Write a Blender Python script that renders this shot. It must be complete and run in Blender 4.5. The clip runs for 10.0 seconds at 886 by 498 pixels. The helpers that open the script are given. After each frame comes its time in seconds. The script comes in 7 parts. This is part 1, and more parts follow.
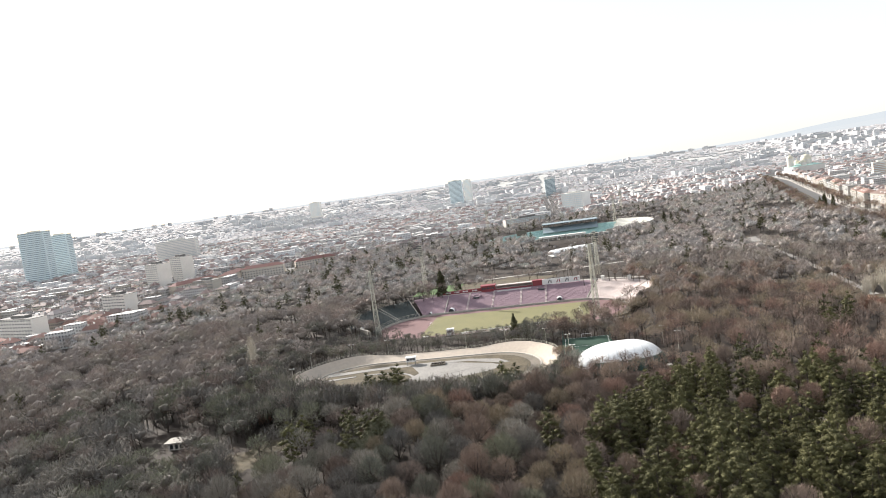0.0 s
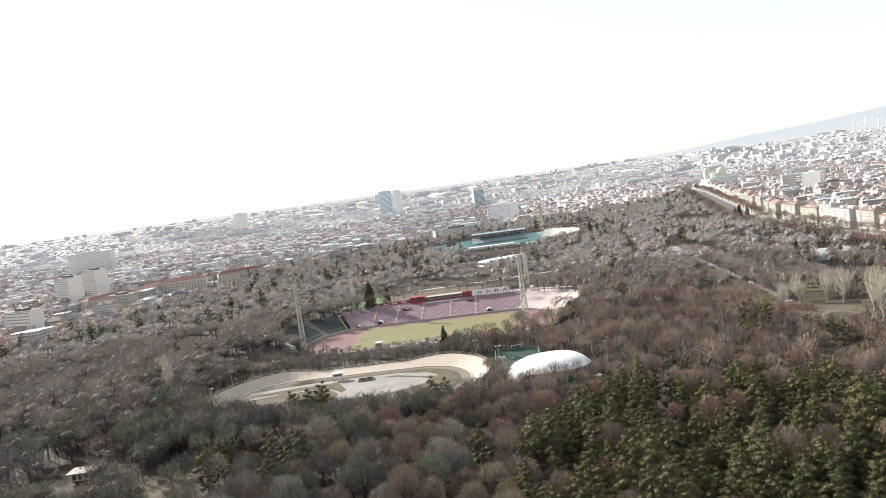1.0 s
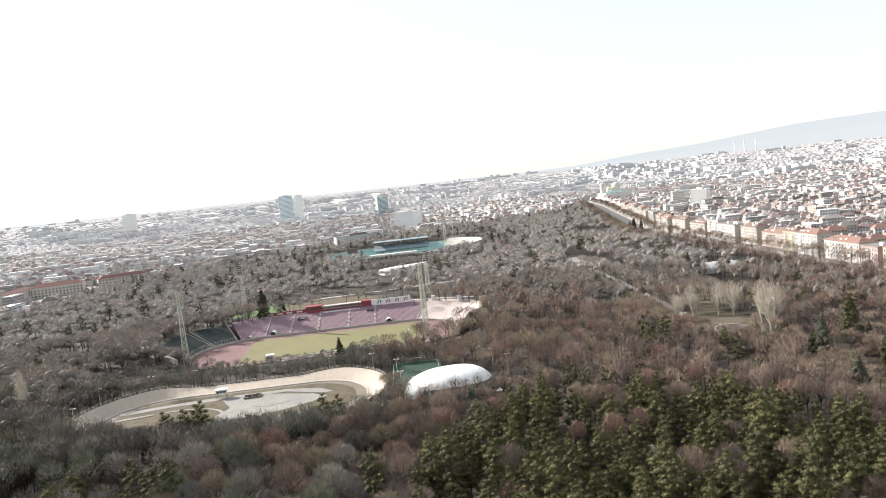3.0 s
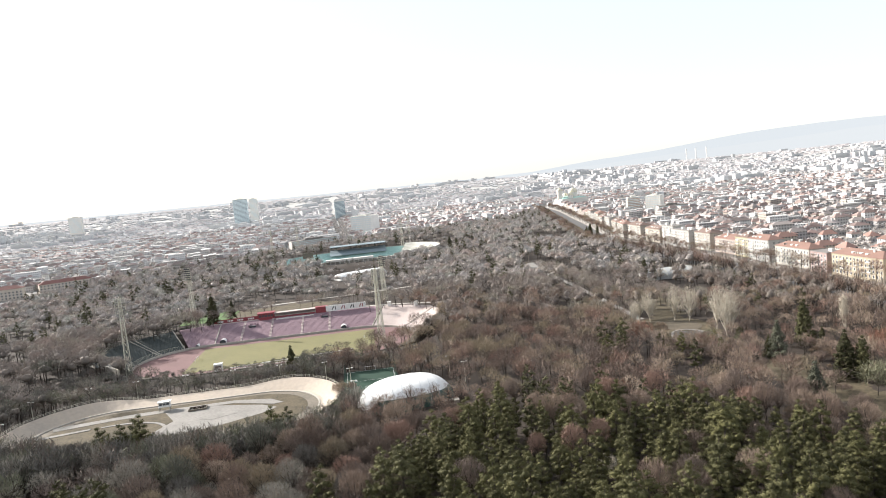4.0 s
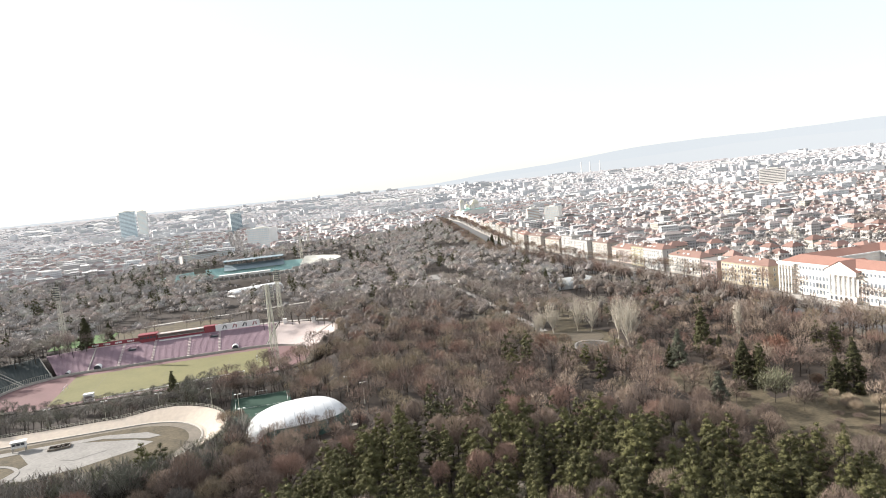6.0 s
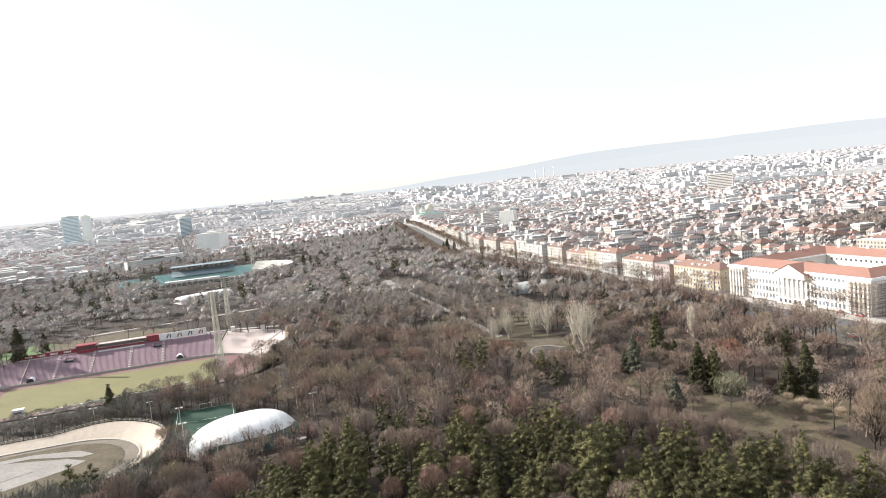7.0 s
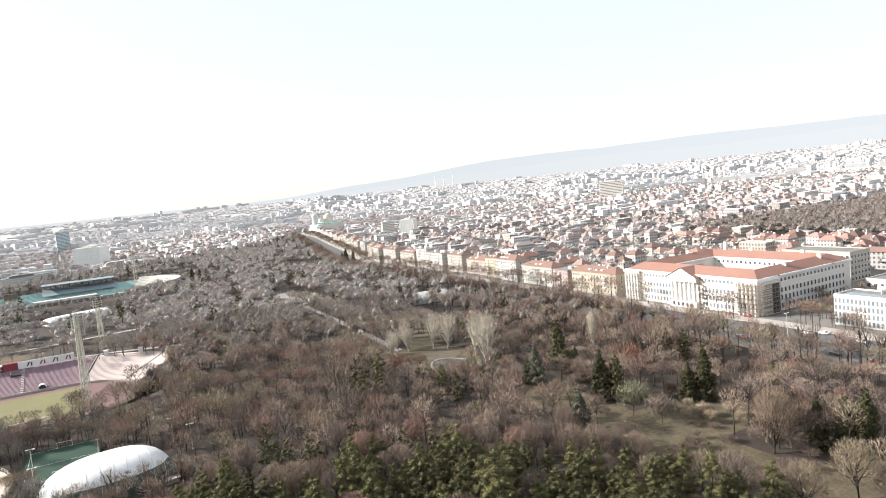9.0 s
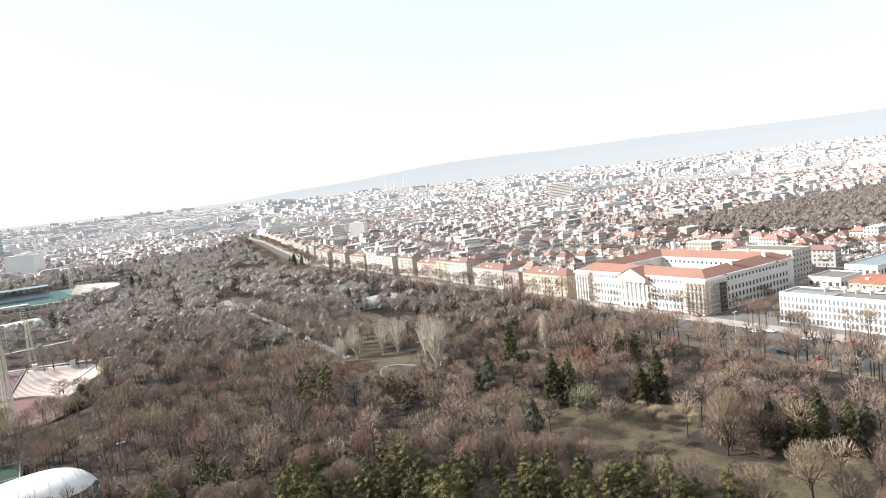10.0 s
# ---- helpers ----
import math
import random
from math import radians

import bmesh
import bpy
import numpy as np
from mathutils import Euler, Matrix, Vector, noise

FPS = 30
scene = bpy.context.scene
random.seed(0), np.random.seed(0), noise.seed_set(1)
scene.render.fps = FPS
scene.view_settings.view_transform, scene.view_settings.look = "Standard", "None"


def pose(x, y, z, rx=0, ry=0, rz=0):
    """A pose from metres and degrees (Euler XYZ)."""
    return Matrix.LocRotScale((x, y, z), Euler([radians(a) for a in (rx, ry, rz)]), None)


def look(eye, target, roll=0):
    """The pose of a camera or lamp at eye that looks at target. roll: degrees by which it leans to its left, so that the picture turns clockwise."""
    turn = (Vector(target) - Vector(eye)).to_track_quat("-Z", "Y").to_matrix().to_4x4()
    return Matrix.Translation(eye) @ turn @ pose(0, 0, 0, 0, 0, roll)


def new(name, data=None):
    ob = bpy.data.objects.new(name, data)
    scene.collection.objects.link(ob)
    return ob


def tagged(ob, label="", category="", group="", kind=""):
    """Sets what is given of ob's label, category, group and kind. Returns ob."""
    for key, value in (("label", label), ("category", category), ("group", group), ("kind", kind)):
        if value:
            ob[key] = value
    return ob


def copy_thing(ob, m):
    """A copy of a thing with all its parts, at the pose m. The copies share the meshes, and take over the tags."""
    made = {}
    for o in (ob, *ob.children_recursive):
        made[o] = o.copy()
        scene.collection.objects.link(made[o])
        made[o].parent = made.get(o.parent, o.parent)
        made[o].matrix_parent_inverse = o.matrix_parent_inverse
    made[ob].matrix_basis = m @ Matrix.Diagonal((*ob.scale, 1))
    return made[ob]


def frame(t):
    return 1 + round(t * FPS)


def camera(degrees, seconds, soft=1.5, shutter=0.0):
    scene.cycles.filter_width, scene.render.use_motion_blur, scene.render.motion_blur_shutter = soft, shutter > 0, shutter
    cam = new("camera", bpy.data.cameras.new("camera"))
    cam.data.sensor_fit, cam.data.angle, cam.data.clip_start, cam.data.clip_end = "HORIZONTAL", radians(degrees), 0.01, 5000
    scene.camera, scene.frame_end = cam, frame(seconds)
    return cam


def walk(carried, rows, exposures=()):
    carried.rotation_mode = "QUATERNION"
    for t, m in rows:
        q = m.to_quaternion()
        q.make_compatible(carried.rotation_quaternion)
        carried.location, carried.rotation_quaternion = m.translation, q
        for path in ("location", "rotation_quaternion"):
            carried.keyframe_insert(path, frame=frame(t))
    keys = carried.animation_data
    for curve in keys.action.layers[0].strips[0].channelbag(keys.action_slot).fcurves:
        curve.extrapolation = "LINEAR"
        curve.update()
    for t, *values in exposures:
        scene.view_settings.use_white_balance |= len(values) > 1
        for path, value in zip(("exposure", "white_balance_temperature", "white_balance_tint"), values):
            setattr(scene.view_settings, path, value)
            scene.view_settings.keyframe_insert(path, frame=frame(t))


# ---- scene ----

# ================= camera =================
cam = camera(66.1, 10.0, 1.0)
PATH = [
    (0.0, 49.15, -433.59, 89.86, 11.0, -5.201, -8.116), (0.5, 48.97, -429.62, 89.56, 7.673, -5.193, -8.49),
    (1.0, 48.94, -425.67, 89.35, 5.044, -5.133, -7.912), (1.5, 49.05, -421.77, 89.08, 2.888, -5.18, -7.167),
    (2.0, 49.34, -417.87, 88.67, 0.843, -5.321, -6.709), (2.5, 49.75, -413.85, 88.19, -1.3, -5.417, -6.494),
    (4.0, 51.85, -401.59, 86.97, -6.699, -5.415, -5.668), (4.5, 52.75, -397.63, 86.56, -8.997, -5.356, -6.012),
    (5.0, 53.84, -393.79, 86.22, -11.312, -5.319, -6.246), (5.5, 55.08, -389.97, 85.92, -13.185, -5.258, -5.963),
    (7.0, 59.83, -378.73, 84.83, -18.654, -5.183, -5.456), (7.5, 61.82, -375.18, 84.44, -20.864, -5.197, -5.889),
    (8.0, 63.97, -371.67, 84.07, -23.059, -5.2, -6.13), (8.5, 66.24, -368.21, 83.75, -25.054, -5.22, -6.118),
    (9.0, 68.62, -364.8, 83.46, -26.957, -5.251, -5.86), (9.5, 71.18, -361.5, 83.06, -28.786, -5.325, -5.795),
    (10.0, 73.76, -358.29, 82.62, -31.023, -5.429, -6.182)]
walk(cam, [(t, pose(x, y, z, 90 + pitch, 0, yaw) @ pose(0, 0, 0, 0, 0, roll)) for t, x, y, z, yaw, pitch, roll in PATH])

# ================= light =================
SUN_AZ, SUN_EL = 53.0, 27.0          # degrees to the left of +y, degrees over the horizon
to_sun = Vector((-math.sin(radians(SUN_AZ)) * math.cos(radians(SUN_EL)), math.cos(radians(SUN_AZ)) * math.cos(radians(SUN_EL)), math.sin(radians(SUN_EL))))
world = bpy.data.worlds.new("sky")
scene.world = world
world.use_nodes = True
wn = world.node_tree.nodes
sky = wn.new("ShaderNodeTexSky")
sky.sky_type, sky.sun_disc = "NISHITA", False
sky.sun_elevation, sky.sun_rotation = radians(SUN_EL), radians(-SUN_AZ)
sky.air_density, sky.dust_density, sky.ozone_density = 1.0, 1.2, 1.0
wn["Background"].inputs["Strength"].default_value = 0.122
veil = wn.new("ShaderNodeMix")         # thin white winter haze over the whole sky
veil.data_type = "RGBA"
veil.inputs[0].default_value, veil.inputs[7].default_value = 0.72, (3.66, 3.78, 3.90, 1)
world.node_tree.links.new(sky.outputs["Color"], veil.inputs[6])
world.node_tree.links.new(veil.outputs[2], wn["Background"].inputs["Color"])
sun = new("sun", bpy.data.lights.new("sun", "SUN"))
sun.data.energy, sun.data.angle, sun.data.color = 4.9, radians(0.6), (1.0, 0.95, 0.89)
sun.matrix_world = look((0, 0, 300), Vector((0, 0, 300)) - to_sun)
scene.view_settings.exposure = 1.2

# ================= materials =================
def material(name, colour, rough=0.85, other=None, scale=0.3, fine=3.0, amount=0.5, bump=0.0, metal=0.0, island=0.0, objects=0.0):
    """A surface with variation at two scales between colour and other, and relief."""
    m = bpy.data.materials.new(name)
    m.use_nodes = True
    n, l = m.node_tree.nodes, m.node_tree.links
    b = n["Principled BSDF"]
    b.inputs["Roughness"].default_value, b.inputs["Metallic"].default_value = rough, metal
    if "Specular IOR Level" in b.inputs:
        b.inputs["Specular IOR Level"].default_value = 0.3 if metal == 0 else 0.5
    other = other or tuple(c * 0.72 for c in colour)
    place = n.new("ShaderNodeNewGeometry")
    big, small = n.new("ShaderNodeTexNoise"), n.new("ShaderNodeTexNoise")
    big.inputs["Scale"].default_value, small.inputs["Scale"].default_value = scale, fine
    big.inputs["Detail"].default_value, small.inputs["Detail"].default_value = 4, 3
    l.new(place.outputs["Position"], big.inputs["Vector"])
    l.new(place.outputs["Position"], small.inputs["Vector"])
    add = n.new("ShaderNodeMath"); add.operation = "ADD"
    l.new(big.outputs["Fac"], add.inputs[0]); l.new(small.outputs["Fac"], add.inputs[1])
    ramp = n.new("ShaderNodeMapRange")
    ramp.inputs["From Min"].default_value, ramp.inputs["From Max"].default_value = 1 - amount * 0.6, 1 + amount * 0.6
    l.new(add.outputs[0], ramp.inputs["Value"])
    mix = n.new("ShaderNodeMix"); mix.data_type = "RGBA"
    mix.inputs[6].default_value, mix.inputs[7].default_value = (*colour, 1), (*other, 1)
    l.new(ramp.outputs[0], mix.inputs[0])
    out = mix.outputs[2]
    if island or objects:
        hsv = n.new("ShaderNodeHueSaturation")
        val = n.new("ShaderNodeMapRange")
        k = island or objects
        val.inputs["To Min"].default_value, val.inputs["To Max"].default_value = 1 - k, 1 + k
        if island:
            l.new(place.outputs["Random Per Island"], val.inputs["Value"])
        else:
            info = n.new("ShaderNodeObjectInfo")
            l.new(info.outputs["Random"], val.inputs["Value"])
        l.new(val.outputs[0], hsv.inputs["Value"]); l.new(out, hsv.inputs["Color"])
        out = hsv.outputs["Color"]
    l.new(out, b.inputs["Base Color"])
    if bump:
        bp = n.new("ShaderNodeBump"); bp.inputs["Strength"].default_value = bump
        l.new(small.outputs["Fac"], bp.inputs["Height"]); l.new(bp.outputs[0], b.inputs["Normal"])
    return m


M = {}
M["litter"] = material("leaf_litter", (0.050, 0.038, 0.029), 0.95, (0.027, 0.021, 0.017), 0.03, 0.8, 0.7, 0.4)
M["lawn"] = material("winter_lawn", (0.128, 0.101, 0.062), 0.95, (0.036, 0.031, 0.020), 0.16, 0.9, 0.7, 0.6)
M["city_ground"] = material("city_ground", (0.23, 0.215, 0.20), 0.9, (0.12, 0.112, 0.104), 0.02, 0.2, 0.8)
M["water"] = material("pond_water", (0.06, 0.058, 0.05), 0.35, (0.045, 0.045, 0.04), 0.1, 1.0, 0.6)
# base colour paled to stand in for haze over the far plain
M["far_ground"] = material("hazed_plain", (0.44, 0.43, 0.41), 0.9, (0.30, 0.295, 0.275), 0.006, 0.05, 0.8)
# lighter copy of the dark glass, with reflected sky painted into its colour
M["bright_glass"] = material("sky_painted_glass", (0.21, 0.23, 0.25), 0.25, (0.14, 0.155, 0.17), 0.15, 0.8, 0.7)
M["worn_earth"] = material("worn_earth", (0.125, 0.103, 0.074), 0.95, (0.07, 0.058, 0.042), 0.2, 1.2, 0.8, 0.3)
M["pale_ground"] = material("pale_packed_ground", (0.285, 0.268, 0.245), 0.95, (0.155, 0.146, 0.132), 0.1, 0.8, 0.9, 0.3)
M["asphalt"] = material("asphalt", (0.12, 0.116, 0.113), 0.85, (0.085, 0.083, 0.082), 0.05, 1.2, 0.8, 0.2)
M["paving"] = material("paving", (0.42, 0.39, 0.35), 0.85, (0.28, 0.26, 0.235), 0.08, 1.0, 0.8, 0.2)
M["dirt"] = material("packed_dirt", (0.20, 0.172, 0.138), 0.95, (0.105, 0.092, 0.074), 0.07, 0.7, 0.8, 0.3)
M["concrete"] = material("concrete", (0.44, 0.41, 0.36), 0.9, (0.28, 0.26, 0.23), 0.06, 0.8, 0.8, 0.2)
M["track_concrete"] = material("velodrome_concrete", (0.44, 0.365, 0.29), 0.85, (0.30, 0.265, 0.225), 0.06, 0.7, 0.8, 0.1)
M["white"] = material("white_paint", (0.73, 0.72, 0.695), 0.6, (0.60, 0.59, 0.565), 0.1, 2.0, 0.7)
M["grass"] = material("pitch_grass", (0.185, 0.165, 0.075), 0.95, (0.12, 0.118, 0.055), 0.06, 0.9, 0.8, 0.2)
M["green_turf"] = material("green_turf", (0.02, 0.052, 0.033), 0.9, (0.014, 0.038, 0.026), 0.1, 2.0, 0.6)
M["tartan"] = material("running_track", (0.185, 0.108, 0.104), 0.9, (0.13, 0.076, 0.074), 0.07, 0.9, 0.8)
M["plum"] = material("plum_terrace", (0.27, 0.185, 0.21), 0.9, (0.20, 0.14, 0.16), 0.06, 0.8, 0.8)
M["pale_terrace"] = material("pale_terrace", (0.50, 0.425, 0.395), 0.9, (0.41, 0.35, 0.325), 0.06, 0.8, 0.8)
M["dark_terrace"] = material("dark_terrace", (0.058, 0.068, 0.066), 0.9, (0.04, 0.048, 0.046), 0.06, 0.8, 0.8)
M["red"] = material("red_cladding", (0.25, 0.05, 0.06), 0.6, (0.18, 0.04, 0.046), 0.1, 2.0, 0.6)
M["dark"] = material("dark_metal", (0.045, 0.05, 0.055), 0.6, None, 0.3, 2.0, 0.5)
M["steel"] = material("weathered_steel", (0.58, 0.555, 0.46), 0.6, (0.44, 0.42, 0.35), 0.3, 2.0, 0.6)
M["membrane"] = material("white_membrane", (0.74, 0.74, 0.725), 0.5, (0.62, 0.62, 0.605), 0.12, 0.9, 0.6, 0.15)
M["membrane_seam"] = material("membrane_seam", (0.52, 0.53, 0.53), 0.6, (0.42, 0.43, 0.44), 0.2, 1.0, 0.6)
M["dome_green"] = material("dome_skirt_green", (0.05, 0.10, 0.085), 0.6, (0.035, 0.075, 0.065), 0.1, 1.0, 0.6)
M["roof_red"] = material("red_roof_tiles", (0.29, 0.16, 0.125), 0.85, (0.22, 0.118, 0.092), 0.08, 1.5, 0.7, 0.3)
M["plaster"] = material("white_plaster", (0.70, 0.665, 0.615), 0.85, (0.59, 0.555, 0.51), 0.08, 0.8, 0.7)
M["pale_end"] = material("pale_cream_stand", (0.66, 0.64, 0.58), 0.8, (0.55, 0.54, 0.50), 0.05, 0.8, 0.8)
M["teal"] = material("teal_seats", (0.36, 0.51, 0.48), 0.8, (0.29, 0.43, 0.41), 0.05, 0.8, 0.8)
M["green_lawn"] = material("green_lawn", (0.085, 0.14, 0.045), 0.95, (0.06, 0.10, 0.035), 0.1, 1.0, 0.7, 0.2)
M["slate"] = material("bluish_roof_sheet", (0.24, 0.29, 0.31), 0.6, (0.17, 0.21, 0.23), 0.1, 1.0, 0.7)
M["hall_skin"] = material("grey_white_skin", (0.36, 0.37, 0.365), 0.6, (0.25, 0.26, 0.255), 0.2, 1.0, 0.8)
M["earth_bank"] = material("earth_bank", (0.085, 0.072, 0.055), 0.95, (0.05, 0.042, 0.034), 0.1, 1.0, 0.8, 0.3)
# glass colour paled to stand in for haze on the far towers
M["office_glass"] = material("office_glass", (0.58, 0.66, 0.68), 0.3, (0.50, 0.58, 0.60), 0.05, 0.5, 0.6)
M["glass"] = material("dark_glass", (0.095, 0.10, 0.11), 0.15, (0.06, 0.065, 0.075), 0.1, 1.0, 0.5)


class Geo:
    """Vertices and faces, gathered into one mesh."""

    def __init__(self):
        self.v, self.f, self.m = [], [], []

    def add(self, verts, faces, slot=0):
        k = len(self.v)
        self.v += [tuple(p) for p in verts]
        self.f += [tuple(k + i for i in f) for f in faces]
        self.m += [slot] * len(faces)
        return self

    def box(self, x, y, z, sx, sy, sz, turn=0.0, slot=0):
        """A box on z, centred on x and y."""
        c, s = math.cos(turn), math.sin(turn)
        pts = [(x + c * a * sx / 2 - s * b * sy / 2, y + s * a * sx / 2 + c * b * sy / 2, z + h * sz) for h in (0, 1) for a, b in ((-1, -1), (1, -1), (1, 1), (-1, 1))]
        return self.add(pts, [(3, 2, 1, 0), (4, 5, 6, 7), (0, 1, 5, 4), (1, 2, 6, 5), (2, 3, 7, 6), (3, 0, 4, 7)], slot)

    def beam(self, a, b, w, slot=0, w2=None):
        a, b = Vector(a), Vector(b)
        q = (b - a).to_track_quat("Z", "Y").to_matrix()
        w2 = w if w2 is None else w2
        pts = [a + q @ Vector((i * w / 2, j * w / 2, 0)) for i, j in ((-1, -1), (1, -1), (1, 1), (-1, 1))] + [b + q @ Vector((i * w2 / 2, j * w2 / 2, 0)) for i, j in ((-1, -1), (1, -1), (1, 1), (-1, 1))]
        return self.add(pts, [(3, 2, 1, 0), (4, 5, 6, 7), (0, 1, 5, 4), (1, 2, 6, 5), (2, 3, 7, 6), (3, 0, 4, 7)], slot)

    def tube(self, x, y, z, r, h, n=12, r2=None, slot=0):
        r2 = r if r2 is None else r2
        ring = [(math.cos(2 * math.pi * i / n), math.sin(2 * math.pi * i / n)) for i in range(n)]
        pts = [(x + r * c, y + r * s, z) for c, s in ring] + [(x + r2 * c, y + r2 * s, z + h) for c, s in ring]
        return self.add(pts, [(i, (i + 1) % n, n + (i + 1) % n, n + i) for i in range(n)] + [tuple(range(n - 1, -1, -1)), tuple(range(n, 2 * n))], slot)

    def loft(self, rings, closed=False, slot=0):
        """Rows of points, each joined to the next."""
        k = len(rings[0])
        flat = [p for r in rings for p in r]
        n = len(rings)
        faces = [(i * k + j, i * k + j + 1, ((i + 1) % n) * k + j + 1, ((i + 1) % n) * k + j) for i in range(n if closed else n - 1) for j in range(k - 1)]
        return self.add(flat, faces, slot)

    def mesh(self, name, materials, smooth=False):
        me = bpy.data.meshes.new(name)
        me.from_pydata(self.v, [], self.f)
        for m in materials:
            me.materials.append(m)
        if len(materials) > 1:
            me.polygons.foreach_set("material_index", self.m)
        if smooth:
            me.polygons.foreach_set("use_smooth", [True] * len(self.f))
        me.update()
        return me


def mats(m):
    return [M[k] if isinstance(k, str) else k for k in (m if isinstance(m, (list, tuple)) else [m])]


def thing(name, label, category, group="", kind="", at=None):
    """An empty at a thing's base, which parents its parts."""
    ob = tagged(new(name), label, category, group, kind)
    if at is not None:
        ob.matrix_world = at
    return ob


def part(name, geo, m, parent, label="", smooth=False, kind=""):
    ob = new(name, geo if isinstance(geo, bpy.types.Mesh) else geo.mesh(name, mats(m), smooth))
    ob.parent = parent
    return tagged(ob, label, "", "", kind)


def solid(name, geo, m, label, category, group="", kind="", smooth=False):
    """A thing of a single mesh."""
    return tagged(new(name, geo.mesh(name, mats(m), smooth)), label, category, group, kind)


# ================= ground =================
HALF = 47.0                            # half the straight of the stadium
OC = (-7.0, 27.0)                      # centre of the sunken stadium


def oval_point(a, half, r, ry=None):
    """A point on a stadium curve: straight sides of 2*half, round ends of radius r; a from 0 to 1, from the right end, anticlockwise."""
    ry = ry or r
    straight, arc = 2 * half, math.pi * r
    s = (a % 1.0) * (2 * straight + 2 * arc)
    if s < arc / 2:
        t = s / r
        return half + r * math.cos(t), ry * math.sin(t)
    s -= arc / 2
    if s < straight:
        return half - s, ry
    s -= straight
    if s < arc:
        t = math.pi / 2 + s / r
        return -half + r * math.cos(t), ry * math.sin(t)
    s -= arc
    if s < straight:
        return -half + s, -ry
    t = -math.pi / 2 + (s - straight) / r
    return half + r * math.cos(t), ry * math.sin(t)


def smooth01(x):
    x = min(1.0, max(0.0, x))
    return x * x * (3 - 2 * x)


def ground_z(x, y):
    r = math.hypot(x - 50, y + 400)
    z = 84 * smooth01((r - 2500) / 2300) if r > 2500 else 0.0
    if r < 900:
        z += 1.1 * noise.noise((x / 90, y / 90, 0.3))
    dx, dy = max(abs(x - OC[0]) - HALF, 0), y - OC[1]
    d = math.hypot(dx, dy)
    z -= 9.0 * (1 - smooth01((d - 46) / 16)) * (1.0 if r < 900 else 0.0)
    if 280 < y < 760 and abs(x) < 250:
        z -= 6.5 * (1 - smooth01((math.hypot(x - 46, y - 362) - 38) / 40))
        z -= 14.0 * (1 - smooth01((math.hypot(max(abs(x - 42) - 36, 0), y - 548) - 66) / 16))
    return z


# edge of the town to the left of the park and behind it
EDGE = [(-460, -500), (-430, -60), (-410, 28), (-384, 60), (-356, 118), (-329, 211), (-313, 285), (-323, 465), (-262, 538), (-162, 600), (-100, 690), (-10, 742), (40, 800), (100, 850), (220, 900), (330, 950), (400, 1020), (470, 1150)]


def in_town(x, y):
    if x > 316 + max(0.0, 0.215 * (y - 400)):
        return True
    if y < -60:
        return x < -430
    for (x0, y0), (x1, y1) in zip(EDGE[1:], EDGE[2:]):
        if min(x0, x1) <= x <= max(x0, x1) and y > y0 + (y1 - y0) * (x - x0) / (x1 - x0 + 1e-6):
            return True
    return y > 1180 or x < -430


def in_far_wood(x, y):
    return 660 < x < 1500 and -250 < y < 215 + 0.05 * (x - 690) and y > -80 - 0.9 * (x - 660) * 0.2


def lawn_here(x, y):
    """Open grass in the park, with a ragged edge."""
    x, y = x + 3.2 * noise.noise((x / 9, y / 9, 0.0)), y + 3.2 * noise.noise((x / 9, y / 9, 6.0))
    for cx, cy, rx, ry in ((216, -168, 12, 32), (230, -206, 28, 17), (212, -230, 17, 27), (217, -259, 18, 14), (234, -264, 16, 10), (-77, -205, 11, 14), (-102, -196, 10, 5), (248, 15, 18, 42), (-30, 152, 60, 22), (216, 230, 12, 34), (262, 228, 14, 22), (300, 470, 30, 60)):
        if ((x - cx) / rx) ** 2 + ((y - cy) / ry) ** 2 < 1:
            return True
    return False


def alley_here(x, y):
    """The wide straight alley and the clearing round the pond."""
    x += 3.0 * noise.noise((x / 9, y / 9, 2.0))
    return (188 < x < 202 or 214 < x < 231) and -40 < y < 200 or ((x - 212) / 16) ** 2 + ((y + 66) / 30) ** 2 < 1


def spread(a, b, fine_a, fine_b, step, grow=1.18):
    """Coordinates, close together from fine_a to fine_b and wider apart beyond."""
    mid = list(np.arange(fine_a, fine_b + 0.1, step))
    lo, hi, d = [], [], step
    while (lo[-1] if lo else fine_a) > a:
        d = min(d * grow, 220)
        lo.append((lo[-1] if lo else fine_a) - d)
    d = step
    while (hi[-1] if hi else fine_b) < b:
        d = min(d * grow, 220)
        hi.append((hi[-1] if hi else fine_b) + d)
    return lo[::-1] + mid + hi


gx, gy = spread(-5200, 5200, -450, 420, 7.5), spread(-1500, 5000, -430, 720, 7.5)
gx = sorted(set(gx) | {180 + 2.0 * i for i in range(45)})       # finer where the lawns lie near
gy = sorted(set(gy) | {-285 + 2.0 * i for i in range(78)})

g = Geo()
nx = len(gx)
g.v = [(x, y, ground_z(x, y)) for y in gy for x in gx]
for j in range(len(gy) - 1):
    for i in range(nx - 1):
        cx, cy = (gx[i] + gx[i + 1]) / 2, (gy[j] + gy[j + 1]) / 2
        g.f.append((j * nx + i, j * nx + i + 1, (j + 1) * nx + i + 1, (j + 1) * nx + i))
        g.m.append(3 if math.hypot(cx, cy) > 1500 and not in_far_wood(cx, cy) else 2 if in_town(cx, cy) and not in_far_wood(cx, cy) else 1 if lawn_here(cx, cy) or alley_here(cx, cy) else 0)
solid("ground", g, ["litter", "lawn", "city_ground", "far_ground"], "winter ground of leaf litter, dry lawn and grey town streets", "ground", kind="structure", smooth=True)

